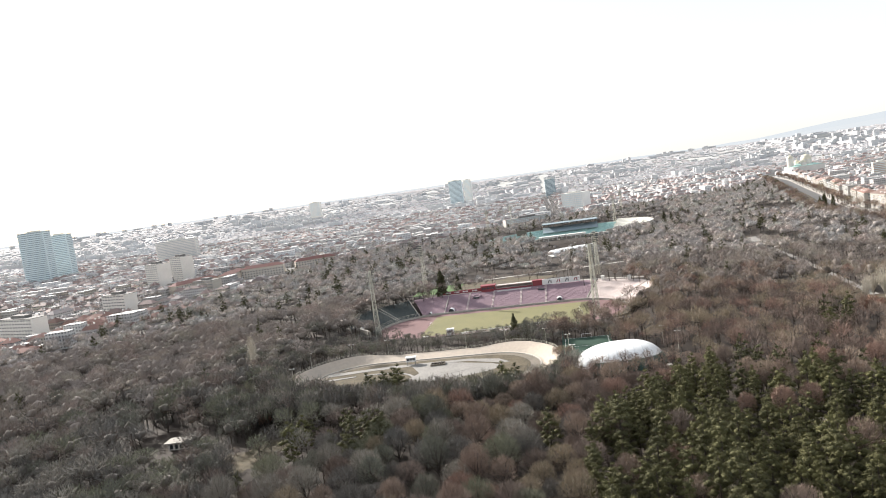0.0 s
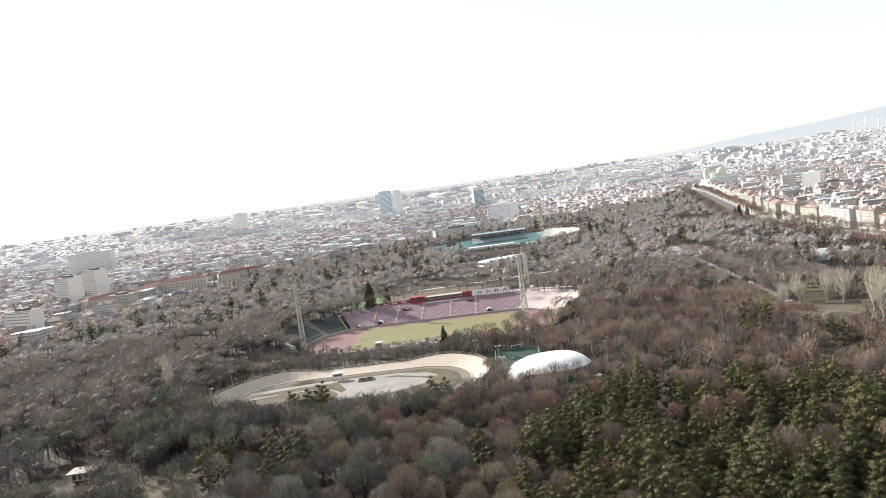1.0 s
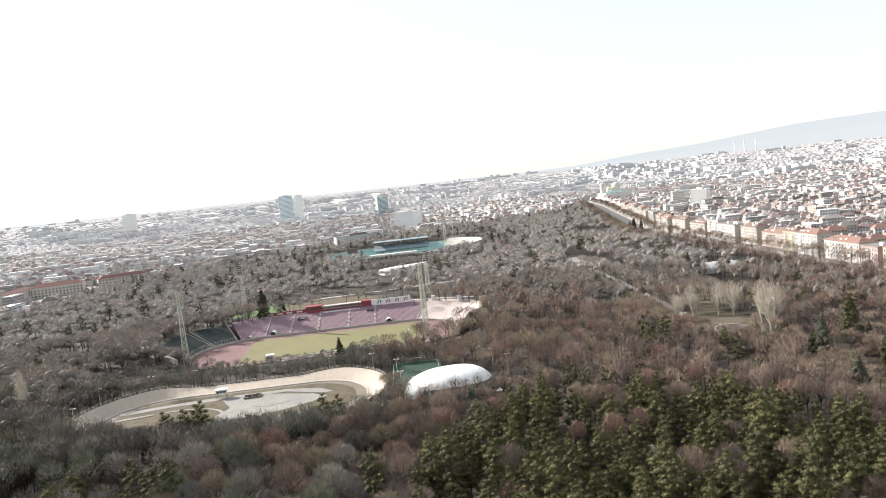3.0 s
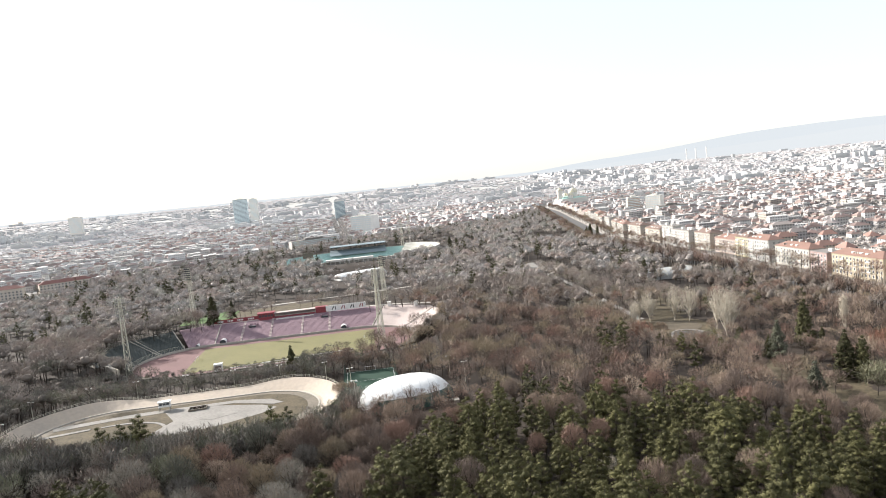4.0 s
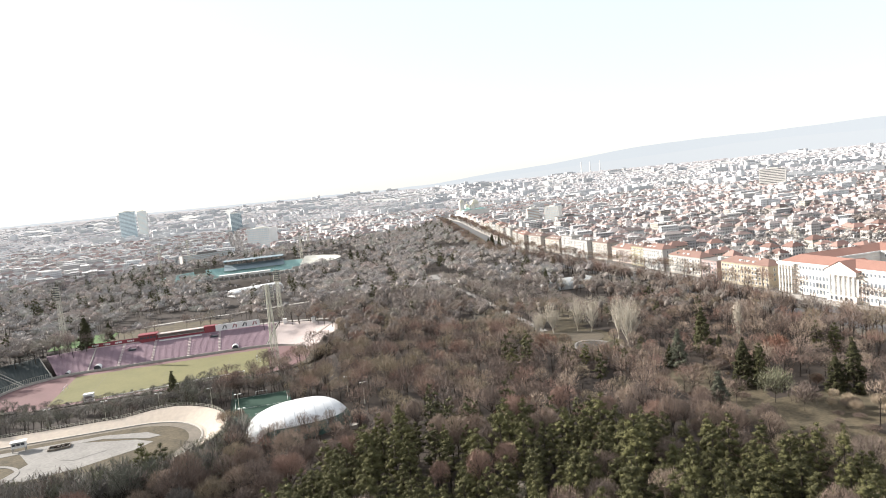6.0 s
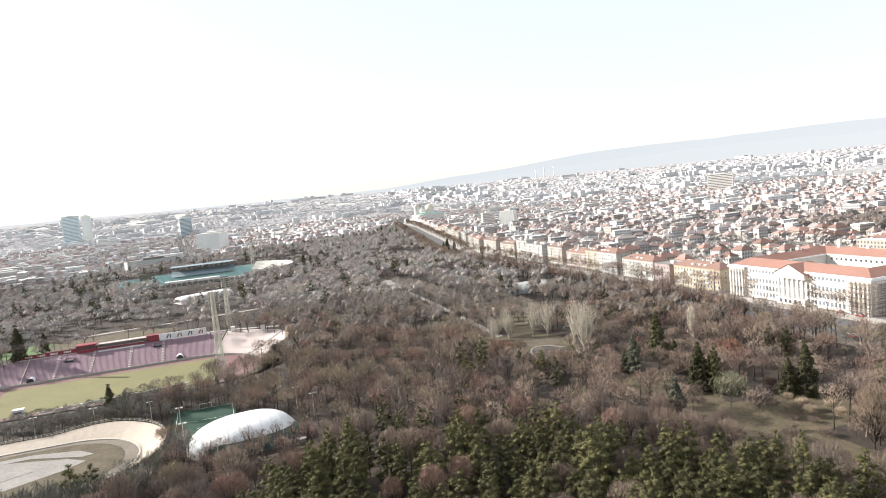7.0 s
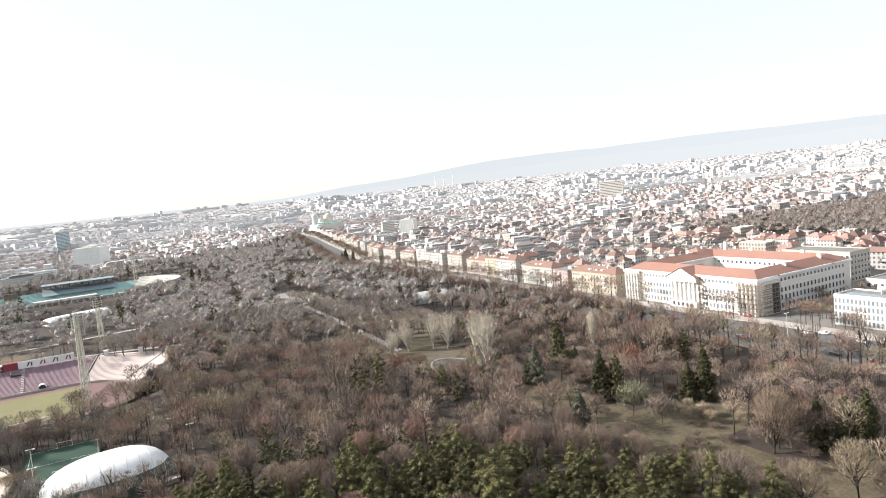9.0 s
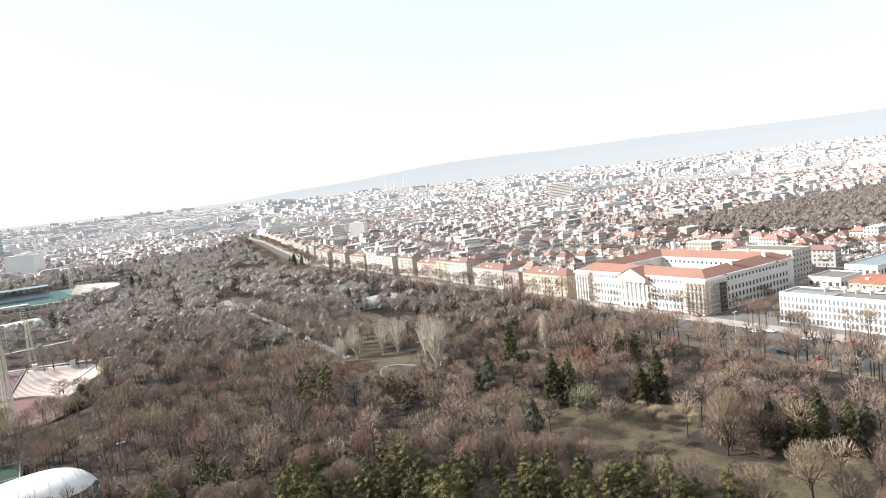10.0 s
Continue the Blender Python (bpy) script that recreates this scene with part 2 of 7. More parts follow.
# ================= boulevard =================
def strip(name, pts, width, z, m, label, category, kind="structure"):
    """A flat band of some thickness along a line of points."""
    g = Geo()
    rings = []
    for i, p in enumerate(pts):
        a, b = Vector(pts[max(0, i - 1)]), Vector(pts[min(len(pts) - 1, i + 1)])
        d = (b - a).normalized()
        nrm = Vector((-d.y, d.x))
        l, r = Vector(p) + nrm * width / 2, Vector(p) - nrm * width / 2
        zl, zr = ground_z(l.x, l.y), ground_z(r.x, r.y)
        zz = max(zl, zr) + z
        rings.append([(l.x, l.y, zz - 0.9), (l.x, l.y, zz), (r.x, r.y, zz), (r.x, r.y, zz - 0.9)])
    g.loft(rings)
    return solid(name, g, m, label, category, kind=kind)


def along(pts, step):
    """The points of a polyline every step metres."""
    out = []
    for (x0, y0), (x1, y1) in zip(pts, pts[1:]):
        n = max(1, int(math.hypot(x1 - x0, y1 - y0) / step))
        out += [(x0 + (x1 - x0) * i / n, y0 + (y1 - y0) * i / n) for i in range(n)]
    return out + [pts[-1]]


BLVD = [(338, -640), (338, 400), (392, 647), (426, 819), (483, 1093), (525, 1374)]
strip("road", along(BLVD, 12), 30, 0.35, "asphalt", "wide grey asphalt boulevard beside the park", "road")
strip("pavement", along([(x - 19, y) for x, y in BLVD], 12), 7, 0.50, "dirt", "brown gravel walk between park and boulevard", "pavement")
strip("pavement", along([(x + 20, y) for x, y in BLVD], 12), 9, 0.50, "paving", "pale paved walk before the house fronts", "pavement")
strip("median", along([(x, y) for x, y in BLVD], 12), 2.4, 0.50, "lawn", "narrow grassy strip between the two carriageways", "median")

for pts, w, m, lab in (([(203, -38), (211, 180)], 4.0, "pale_ground", "straight pale park alley between lawns"),
                       ([(190, -36), (206, -48), (224, -62)], 3.0, "worn_earth", "pale path from the small square"), ([(230, -30), (252, 10), (262, 66)], 2.4, "worn_earth", "narrow pale park path"),
                       ([(-60, 118), (0, 124), (70, 112), (110, 96)], 4.0, "paving", "pale lane behind the stadium"), ([(-60, 176), (20, 186), (90, 196)], 4.0, "paving", "pale lane behind the stadium")):
    strip("path", along(pts, 5), w, 0.08, m, lab, "path")
for cx, cy, rx, ry, lab in ((214, -64, 10, 12, "round pale paved square with a curved edge"), (216, 230, 9, 30, "pale paved square in the park"), (264, 228, 13, 17, "torn-up pale square under repair")):
    g = Geo()
    ring = [(cx + rx * math.cos(2 * math.pi * i / 40), cy + ry * math.sin(2 * math.pi * i / 40)) for i in range(40)]
    zz = max(ground_z(*p) for p in ring) + 0.1
    g.add([(x, y, zz) for x, y in ring] + [(x, y, zz - 1.5) for x, y in ring], [tuple(range(40))] + [(i, i + 40, (i + 1) % 40 + 40, (i + 1) % 40) for i in range(40)])
    solid("square", g, "worn_earth" if cy < 0 else "pale_ground", lab, "square", kind="structure")

# a shallow pond with a curved pale rim
pond = thing("pond", "shallow oval park pond with a pale stone rim", "pond", at=pose(209, -92, ground_z(209, -92) + 0.1))
ring = [(math.cos(2 * math.pi * i / 48), math.sin(2 * math.pi * i / 48)) for i in range(48)]
g = Geo()
g.add([(9.4 * x, 18.4 * y, 0.06) for x, y in ring], [tuple(range(48))])
part("water", g, "water", pond, "still grey-brown water")
g = Geo()
g.add([(r * x, (r + 9) * y, z) for r, z in ((10.6, -1.0), (10.6, 0.35), (9.5, 0.35), (9.5, -1.0)) for x, y in ring],
      [(48 * k + i, 48 * k + (i + 1) % 48, 48 * k + 48 + (i + 1) % 48, 48 * k + 48 + i) for k in range(3) for i in range(48)])
part("rim", g, "pale_ground", pond)

# ================= sunken stadium =================
def oval_ring(a0, a1, n, half, r, cx, cy, z, ry=None):
    return [(cx + p[0], cy + p[1], z) for p in (oval_point(a0 + (a1 - a0) * i / n, half, r, ry) for i in range(n + 1))]


PZ = -6.0
stadium = thing("stadium", "old sunken football stadium with plum terraces and red press stand", "stadium", at=pose(OC[0], OC[1], 0))
g = Geo()
ring = oval_ring(0, 1, 96, HALF, 39.5, 0, 0, PZ - 0.05)
g.add([(0, 0, PZ - 0.05)] + ring[:-1], [(0, i + 1, (i + 1) % 96 + 1) for i in range(96)])
part("running_track", g, "tartan", stadium, "worn reddish running track")
g = Geo().box(4.5, 0, PZ - 0.3, 111, 62, 0.34)
part("pitch", g, "grass", stadium, "yellowed winter football pitch")
g = Geo()
for x0, y0, sx, sy in ((0, 30.2, 103, 0.14), (0, -30.2, 103, 0.14), (-51.5, 0, 0.14, 60), (51.5, 0, 0.14, 60), (0, 0, 0.14, 60), (-35, 0, 0.14, 38), (35, 0, 0.14, 38), (-43, 19, 16, 0.14), (-43, -19, 16, 0.14), (43, 19, 16, 0.14), (43, -19, 16, 0.14)):
    g.box(x0 + 2, y0, PZ + 0.042, sx, sy, 0.01)
part("pitch_lines", g, "dirt", stadium, "faded worn pitch lines")


def depth_at(a):
    """How deep the terrace is at a place round the oval."""
    x, y = oval_point(a, HALF, 39.5)
    far = smooth01((y + 6) / 34)
    return (6 if x > 0 else 17) + (24 if x > 0 else 13) * far if y > -20 else 9


def terrace(name, a0, a1, n, m, label, rows=22):
    """Stepped rows of a stand between two places round the oval."""
    g = Geo()
    rings = []
    for i in range(n + 1):
        a = a0 + (a1 - a0) * i / n
        p, q = Vector(oval_point(a, HALF, 39.5)), Vector(oval_point(a + 0.001, HALF, 39.5))
        d = (q - p).normalized()
        out = Vector((d.y, -d.x))
        w = depth_at(a)
        top = 9.0 if p.y > -25 else 3.2
        prof = [(0, PZ - 1.0), (0, PZ + 1.0)]
        for k in range(rows):
            s0, s1 = 1.2 + (w - 1.2) * k / rows, 1.2 + (w - 1.2) * (k + 1) / rows
            h = PZ + 0.6 + (top - 0.6) * (k + 1) / rows
            prof += [(s0, h - 0.5 * (top - 0.6) / rows), (s1, h)]
        prof += [(w + 1.5, prof[-1][1]), (w + 1.5, prof[-1][1] - 4)]
        rings.append([(p.x + out.x * s, p.y + out.y * s, h) for s, h in prof])
    return part(name, g.loft(rings), m, stadium, label)


E = 4 * HALF + 2 * math.pi * 39.5
A_R, A_F = math.pi * 39.5 / 2 / E, (math.pi * 39.5 / 2 + 2 * HALF) / E      # right end of far side, left end of far side
terrace("terrace", A_R * 0.81, A_F, 68, "plum", "plum coloured stepped terrace of the main stand")
terrace("terrace", -A_R * 0.12, A_R * 0.79, 28, "pale_terrace", "pale bare concrete terrace round the end")
terrace("terrace", A_F, A_F + A_R * 0.26, 44, "plum", "plum coloured stepped corner terrace")
terrace("terrace", A_F + A_R * 0.30, A_F + A_R * 1.32, 20, "dark_terrace", "dark green fenced visitors' terrace")
terrace("terrace", A_F + A_R * 1.35, 1 - A_R * 0.13, 44, "earth_bank", "low overgrown earth terrace below the trees", 6)

# ================= velodrome =================
VC = (-31.0, -118.0)
velodrome = thing("velodrome", "open concrete cycling track with banked bends under repair", "velodrome", at=pose(VC[0], VC[1], 0))
g = Geo()
rings, banks = [], []
for i in range(97):
    a = i / 96
    p, q = Vector(oval_point(a, 30, 28)), Vector(oval_point(a + 0.002, 30, 28))
    d = (q - p).normalized()
    out = Vector((d.y, -d.x))
    bank = 1.3 + 2.3 * smooth01((abs(p.x) - 22) / 22)
    rings.append([(p.x + out.x * s, p.y + out.y * s, h) for s, h in ((0, 0.3), (0, 1.0), (1.5, 1.15), (8.6, 1.2 + bank), (9.0, 1.25 + bank), (9.0, 0.9 + bank))])
    banks.append([(p.x + out.x * s, p.y + out.y * s, h) for s, h in ((8.95, 1.0 + bank), (9.6, 1.0 + bank), (13.5, -0.8))])
part("outer_bank", Geo().loft(banks), "earth_bank", velodrome, "earth bank behind the track")
part("banked_track", g.loft(rings), "track_concrete", velodrome, "worn sand-coloured banked concrete track", smooth=False)
g = Geo()
ring = oval_ring(0, 1, 64, 30, 28, 0, 0, 0.95)
g.add([(0, 0, 0.95)] + ring[:-1], [(0, i + 1, (i + 1) % 64 + 1) for i in range(64)])
part("infield", g, "dirt", velodrome, "bare pale infield with worn grass")

# ================= air dome =================
dome = thing("air_dome", "white inflated sports hall with a dark green skirt", "air dome", at=pose(62.5, -126, 0, 0, 0, 9))
DX, DY, DH = 20.0, 15.0, 9.7


def dome_point(turn, share, lift=0.0):
    """A point of the taut skin: its bearing, and its share of the way from the top to the rim."""
    c, s = math.cos(turn), math.sin(turn)
    x, y = DX * share * math.copysign(abs(c) ** 0.74, c), DY * share * math.copysign(abs(s) ** 0.74, s)
    return (x + 1.6 * (1 - share * share), y, DH * max(0.0, 1 - share ** 2.5) ** 0.54 + lift)


def skirt_from(turn):
    """Where the white skin ends and the green band begins: low down, and on the sunless side only."""
    return 0.998 - 0.125 * smooth01((0.15 - math.sin(turn)) / 0.5) * smooth01((math.cos(turn) + 0.86) / 0.25)


bearings = [2 * math.pi * i / 96 for i in range(97)]
part("membrane", Geo().loft([[dome_point(w, skirt_from(w) * k / 16) for k in range(17)] for w in bearings]), "membrane", dome, "taut white membrane", smooth=True)
part("skirt", Geo().loft([[dome_point(w, skirt_from(w) + (1 - skirt_from(w)) * k / 5) for k in range(6)] for w in bearings]), "dome_green", dome, "dark green lower band", smooth=True)


def dome_height(x, y):
    q = ((abs(x) / DX) ** 2.7 + (abs(y) / DY) ** 2.7) ** (1 / 2.7)
    return DH * max(0.0, 1 - q ** 2.5) ** 0.54


for k in range(9):
    x0 = -15.2 + 3.8 * k
    ends = DY * (1 - (abs(x0) / DX) ** 2.7) ** (1 / 2.7) * 0.985
    line = [(x0 + 1.6 * (1 - ((abs(x0) / DX) ** 2.7 + (abs(y) / DY) ** 2.7) ** (2 / 2.7)), y, dome_height(x0, y)) for y in [ends * math.sin(math.pi * (j / 24 - 0.5)) for j in range(25)]]
    part("seam", Geo().loft([[(x - 0.09, y, z - 0.05), (x - 0.07, y, z + 0.07), (x + 0.07, y, z + 0.07), (x + 0.09, y, z - 0.05)] for x, y, z in line]), "membrane_seam", dome)

# ----- stadium fittings -----
def terrace_point(a, share, lift=0.0):
    """A place on the terrace: share 0 at its foot, 1 at its top."""
    p, q = Vector(oval_point(a, HALF, 39.5)), Vector(oval_point(a + 0.001, HALF, 39.5))
    d = (q - p).normalized()
    w, top = depth_at(a), (9.0 if p.y > -25 else 3.2)
    s = 1.2 + (w - 1.2) * share
    return Vector((p.x + d.y * s, p.y - d.x * s, PZ + 0.6 + (top - 0.6) * share + lift))


def at_x(x):
    """The place round the oval on the far side with this x."""
    return A_R + (A_F - A_R) * (HALF - x) / (2 * HALF)


g = Geo()
rings = []
for i in range(141):
    a = -A_R * 0.12 + (A_F + A_R * 1.44) * i / 140
    p, q = Vector(oval_point(a, HALF, 39.2)), Vector(oval_point(a + 0.001, HALF, 39.2))
    d = (q - p).normalized()
    rings.append([(p.x + d.y * s, p.y - d.x * s, h) for s, h in ((-0.3, PZ - 0.5), (-0.3, PZ + 1.35), (0.25, PZ + 1.35), (0.25, PZ - 0.5))])
part("front_wall", g.loft(rings), "concrete", stadium, "whitish low wall round the running track")
for x in (-30.0, -10.5, 11.0, 30.0):
    g = Geo()
    for k in range(14):
        p, q = terrace_point(at_x(x), k / 14.0), terrace_point(at_x(x), (k + 1) / 14.0)
        g.box(p.x, (p.y + q.y) / 2, p.z - 0.4, 1.5, abs(q.y - p.y) + 0.05, 0.92)
    part("aisle", g, "pale_terrace", stadium, "pale concrete stair between terrace blocks")
for a in [A_F + A_R * k for k in (0.0, 0.30, 0.55, 0.58, 0.95, 1.32)] + [A_R * 0.80, A_R * 0.38]:
    g = Geo().beam(terrace_point(a, 0, 0.25), terrace_point(a, 1, 0.25), 0.55)
    part("divider_wall", g, "concrete", stadium, "pale wall between terrace blocks")
for x, share in ((-24.0, 0.72), (26.5, 0.80)):
    p = terrace_point(at_x(x), share)
    g = Geo()
    for sx in (-2.6, 2.6):
        g.box(p.x + sx, p.y, p.z - 1.2, 0.5, 5.5, 2.4)
    g.box(p.x, p.y + 2.6, p.z - 1.2, 5.6, 0.5, 2.4)
    way_in = part("stair_mouth", g, "plum", stadium, "sunken exit in the terrace")
    # dark block put into the exit in place of the shade inside
    part("opening_shade", Geo().box(p.x, p.y - 0.2, p.z - 0.9, 4.7, 5.0, 1.2), "dark", way_in, "dark block that stands in for inner shade")
for x, yy in ((-41.5, 42.5), (40.0, 42.5), (-58.0, 41.0)):
    g = Geo()
    prof = [(2.0 * math.cos(t), 1.2 + 2.0 * math.sin(t)) for t in [math.pi * i / 8 for i in range(9)]]
    prof = [(2.0, 0.0)] + prof + [(-2.0, 0.0)]
    k = 0.6 if x < -50 else 1.0
    g.loft([[(x + u * k, yy + dy - 2.5, PZ + 0.3 + h * k) for u, h in prof] for dy in (0, 2.5, 5.0)])
    # dark face across the mouth stands in for shade under the hood
    g.add([(x + u * k, yy - 2.4, PZ + 0.3 + h * k) for u, h in prof], [tuple(range(len(prof)))], 1)
    part("tunnel_hood", g, ["white", "dark"], stadium, "white arched hood over the players' way", smooth=False)
top = terrace_point(at_x(0), 1.0)
TY, TZ = top.y + 2.0, top.z


def board_bars(parent, x, y, z, n, w, h, m):
    """Lettering that cannot be read, as plain bars."""
    g = Geo()
    for i in range(n):
        g.box(x + (i - (n - 1) / 2) * w * 1.35, y, z, w, 0.06, h)
    return part("lettering", g, m, parent, "rows of white lettering")


boards = part("advert_board", Geo().box(-37, TY, TZ - 0.3, 31, 0.35, 3.0), "red", stadium, "long red advertising board")
for x in (-48, -41, -34, -26.5):
    board_bars(boards, x, TY - 0.24, TZ + 0.9, 4, 0.8, 1.1, "white")
part("board_plinth", Geo().box(-37, TY - 1.6, TZ - 0.6, 32, 1.0, 1.0), "pale_terrace", stadium, "pale concrete ledge")
g = Geo().box(-15.5, TY + 1.5, TZ - 0.5, 11.5, 7, 4.6).box(-15.5, TY + 1.0, TZ + 4.1, 12.3, 8.0, 0.35).box(-15.5, TY - 2.6, TZ - 0.5, 9, 1.6, 2.0)
press = part("press_box", g, "red", stadium, "boxy red press building on the terrace")
for i in range(5):
    part("window", Geo().box(-19.6 + 2.05 * i, TY - 2.05, TZ + 1.6, 1.5, 0.16, 1.4), "glass", press, "dark glass pane")
booth = part("commentary_booth", Geo().box(5, TY + 1.0, TZ - 0.3, 29, 4.5, 1.6), "pale_terrace", stadium, "long pale roofed commentary booth")
part("back_wall", Geo().box(5, TY + 2.9, TZ + 1.3, 29, 0.4, 1.9), "pale_terrace", booth)
part("flat_roof", Geo().box(5, TY + 0.6, TZ + 3.2, 30, 5.6, 0.4), "pale_terrace", booth)
for i in range(13):
    part("post", Geo().box(-8.6 + 2.27 * i, TY - 1.1, TZ + 1.3, 0.3, 0.3, 1.9), "pale_terrace", booth)
part("red_apron", Geo().box(5, TY - 1.6, TZ - 0.5, 29, 0.5, 1.5), "red", booth, "red panelled front")
part("white_rail", Geo().box(5, TY - 4.6, TZ - 1.3, 27, 0.3, 1.2), "white", booth, "white chequered rail")
part("stair_house", Geo().box(24.2, TY + 0.3, TZ - 0.5, 8.4, 5, 4.4).box(24.2, TY + 0.3, TZ + 3.9, 8.9, 5.6, 0.3), "red", stadium, "red stair house")
sign = part("billboard", Geo().box(42, TY - 3.0, TZ + 0.3, 29, 0.5, 4.2), "white", stadium, "white billboard with plain red and grey marks")
for i in range(4):
    x = 33 + 6.6 * i
    g = Geo().add([(x - 1.4, TY - 3.29, TZ + 1.2), (x - 0.6, TY - 3.29, TZ + 1.2), (x + 0.7, TY - 3.29, TZ + 3.6), (x - 0.1, TY - 3.29, TZ + 3.6)], [(0, 1, 2, 3)])
    g.box(x + 1.3, TY - 3.29, TZ + 1.2, 0.7, 0.04, 2.2)
    part("mark", g, "red" if i % 2 else "dark", sign, "plain slanted mark")
for i in range(7):
    part("support", Geo().box(28.5 + 4.5 * i, TY - 2.4, TZ - 1.5, 0.35, 0.35, 4), "steel", sign)
for x, a in ((0.45, A_R * 0.75), (0.0, A_R * 0.55)):
    p = terrace_point(a, 1.0)
    part("entrance_hut", Geo().box(p.x, p.y, p.z - 0.4, 2.4, 2.2, 3.2).box(p.x, p.y, p.z + 2.8, 2.8, 2.6, 0.25), "white", stadium, "small white hut on the rim")
g = Geo()
for i in range(60):
    a = A_F + A_R * (0.30 + 1.02 * i / 59)
    p, q = terrace_point(a, 1.0, 0.1), terrace_point(A_F + A_R * (0.30 + 1.02 * min(59, i + 1) / 59), 1.0, 0.1)
    g.beam(p, p + Vector((0, 0, 2.2)), 0.09)
    g.beam(p + Vector((0, 0, 2.2)), q + Vector((0, 0, 2.2)), 0.08)
    g.beam(p + Vector((0, 0, 1.1)), q + Vector((0, 0, 1.1)), 0.08)
part("fence", g, "steel", stadium, "grey metal fence round the visitors' block")
g = Geo()
for i in range(60):
    p, q = (terrace_point(A_F + A_R * (0.30 + 1.02 * min(59, i + k) / 59), 0.02, 0.1) for k in (0, 1))
    g.beam(p, p + Vector((0, 0, 2.6)), 0.1)
    g.beam(p + Vector((0, 0, 2.6)), q + Vector((0, 0, 2.6)), 0.09)
part("fence", g, "steel", stadium, "grey metal fence before the visitors' block")
g = Geo().box(-94, -24, -3, 34, 1.2, 5.5, -0.85).box(-84, -42, -3, 22, 1.0, 3.6, -0.6).box(-96, -17, -3, 30, 8.0, 3.6, -0.85)
part("outer_wall", g, "concrete", stadium, "whitish weathered outer wall at the end")
cab = part("press_cabin", Geo().box(-27, -46.5, -5.5, 4.2, 3.0, 6.2).box(-27, -46.5, 0.7, 4.8, 3.6, 0.3), "white", stadium, "small white cabin beside the pitch")
part("window", Geo().box(-27, -48.05, -1.2, 3.2, 0.1, 1.2), "glass", cab, "dark cabin window")
g = Geo()
for i in range(30):
    g.beam((-22 + 2.3 * i, -40.5 + 0.32 * i, PZ + 0.2), (-22 + 2.3 * i, -40.5 + 0.32 * i, PZ + 2.3), 0.12)
g.beam((-22, -40.5, PZ + 2.3), (47, -30.9, PZ + 2.3), 0.5)
g.beam((-22, -40.5, PZ + 1.2), (47, -30.9, PZ + 1.2), 0.25)
part("near_rail", g, "white", stadium, "white rail along the near touchline")


def goal(parent, x, y, z, face, w=7.32, h=2.44):
    g = Geo()
    for s in (-1, 1):
        g.box(x, y + s * w / 2, z, 0.14, 0.14, h)
        g.beam((x, y + s * w / 2, z + h), (x - face * 1.8, y + s * w / 2, z), 0.07)
    g.box(x, y, z + h - 0.14, 0.14, w, 0.14)
    g.box(x - face * 1.8, y, z, 0.08, w, 0.08)
    return part("goal", g, "white", parent, "white goal frame")


goal(stadium, -49.5, 0, PZ, 1)
goal(stadium, 53.5, 0, PZ, -1)


# ----- lattice floodlight towers -----
def floodlight(x, y, h, turn, base=3.4, z0=0.0, rows=6, label="tall pale steel lattice floodlight mast with a lamp grid", group="stadium floodlights"):
    t = thing("floodlight_tower", label, "floodlight", group, at=pose(x, y, z0, 0, 0, turn))
    g = Geo()
    n = 11
    lv = []
    for i in range(n + 1):
        f = i / n
        hw = base / 2 * (1 - f) + 0.55 * f
        lv.append([(sx * hw, sy * hw, -1 + (h + 1) * f) for sx, sy in ((-1, -1), (1, -1), (1, 1), (-1, 1))])
    for i in range(n):
        for c in range(4):
            d = (c + 1) % 4
            g.beam(lv[i][c], lv[i + 1][c], 0.31)
            g.beam(lv[i][c], lv[i + 1][d], 0.13)
            g.beam(lv[i][d], lv[i + 1][c], 0.13)
            g.beam(lv[i + 1][c], lv[i + 1][d], 0.10)
    part("mast", g, "steel", t)
    pg = Geo()
    for r in range(rows):
        pg.beam((-2.6, -0.9, h - 0.6 - 1.5 * r), (2.6, -0.9, h - 0.6 - 1.5 * r), 0.2)
        pg.box(0, -1.4, h - 1.0 - 1.5 * r, 5.2, 0.9, 0.12)
    for sx in (-2.6, 0, 2.6):
        pg.beam((sx, -0.9, h - 0.4), (sx, -0.9, h - 0.8 - 1.5 * rows), 0.2)
    panel = part("lamp_frame", pg, "steel", t)
    for r in range(rows):
        lg = Geo()
        for c in range(6):
            lg.box(-2.2 + 0.88 * c, -1.35, h - 0.95 - 1.5 * r, 0.6, 0.55, 0.62)
        part("lamp_bar", lg, "dark", panel, "row of dark lamps")
    return t


floodlight(-82, -16, 43, 200)
floodlight(-74, 104, 45, 330)
floodlight(65, 137, 36, 20)
floodlight(57, -22, 44, 160)

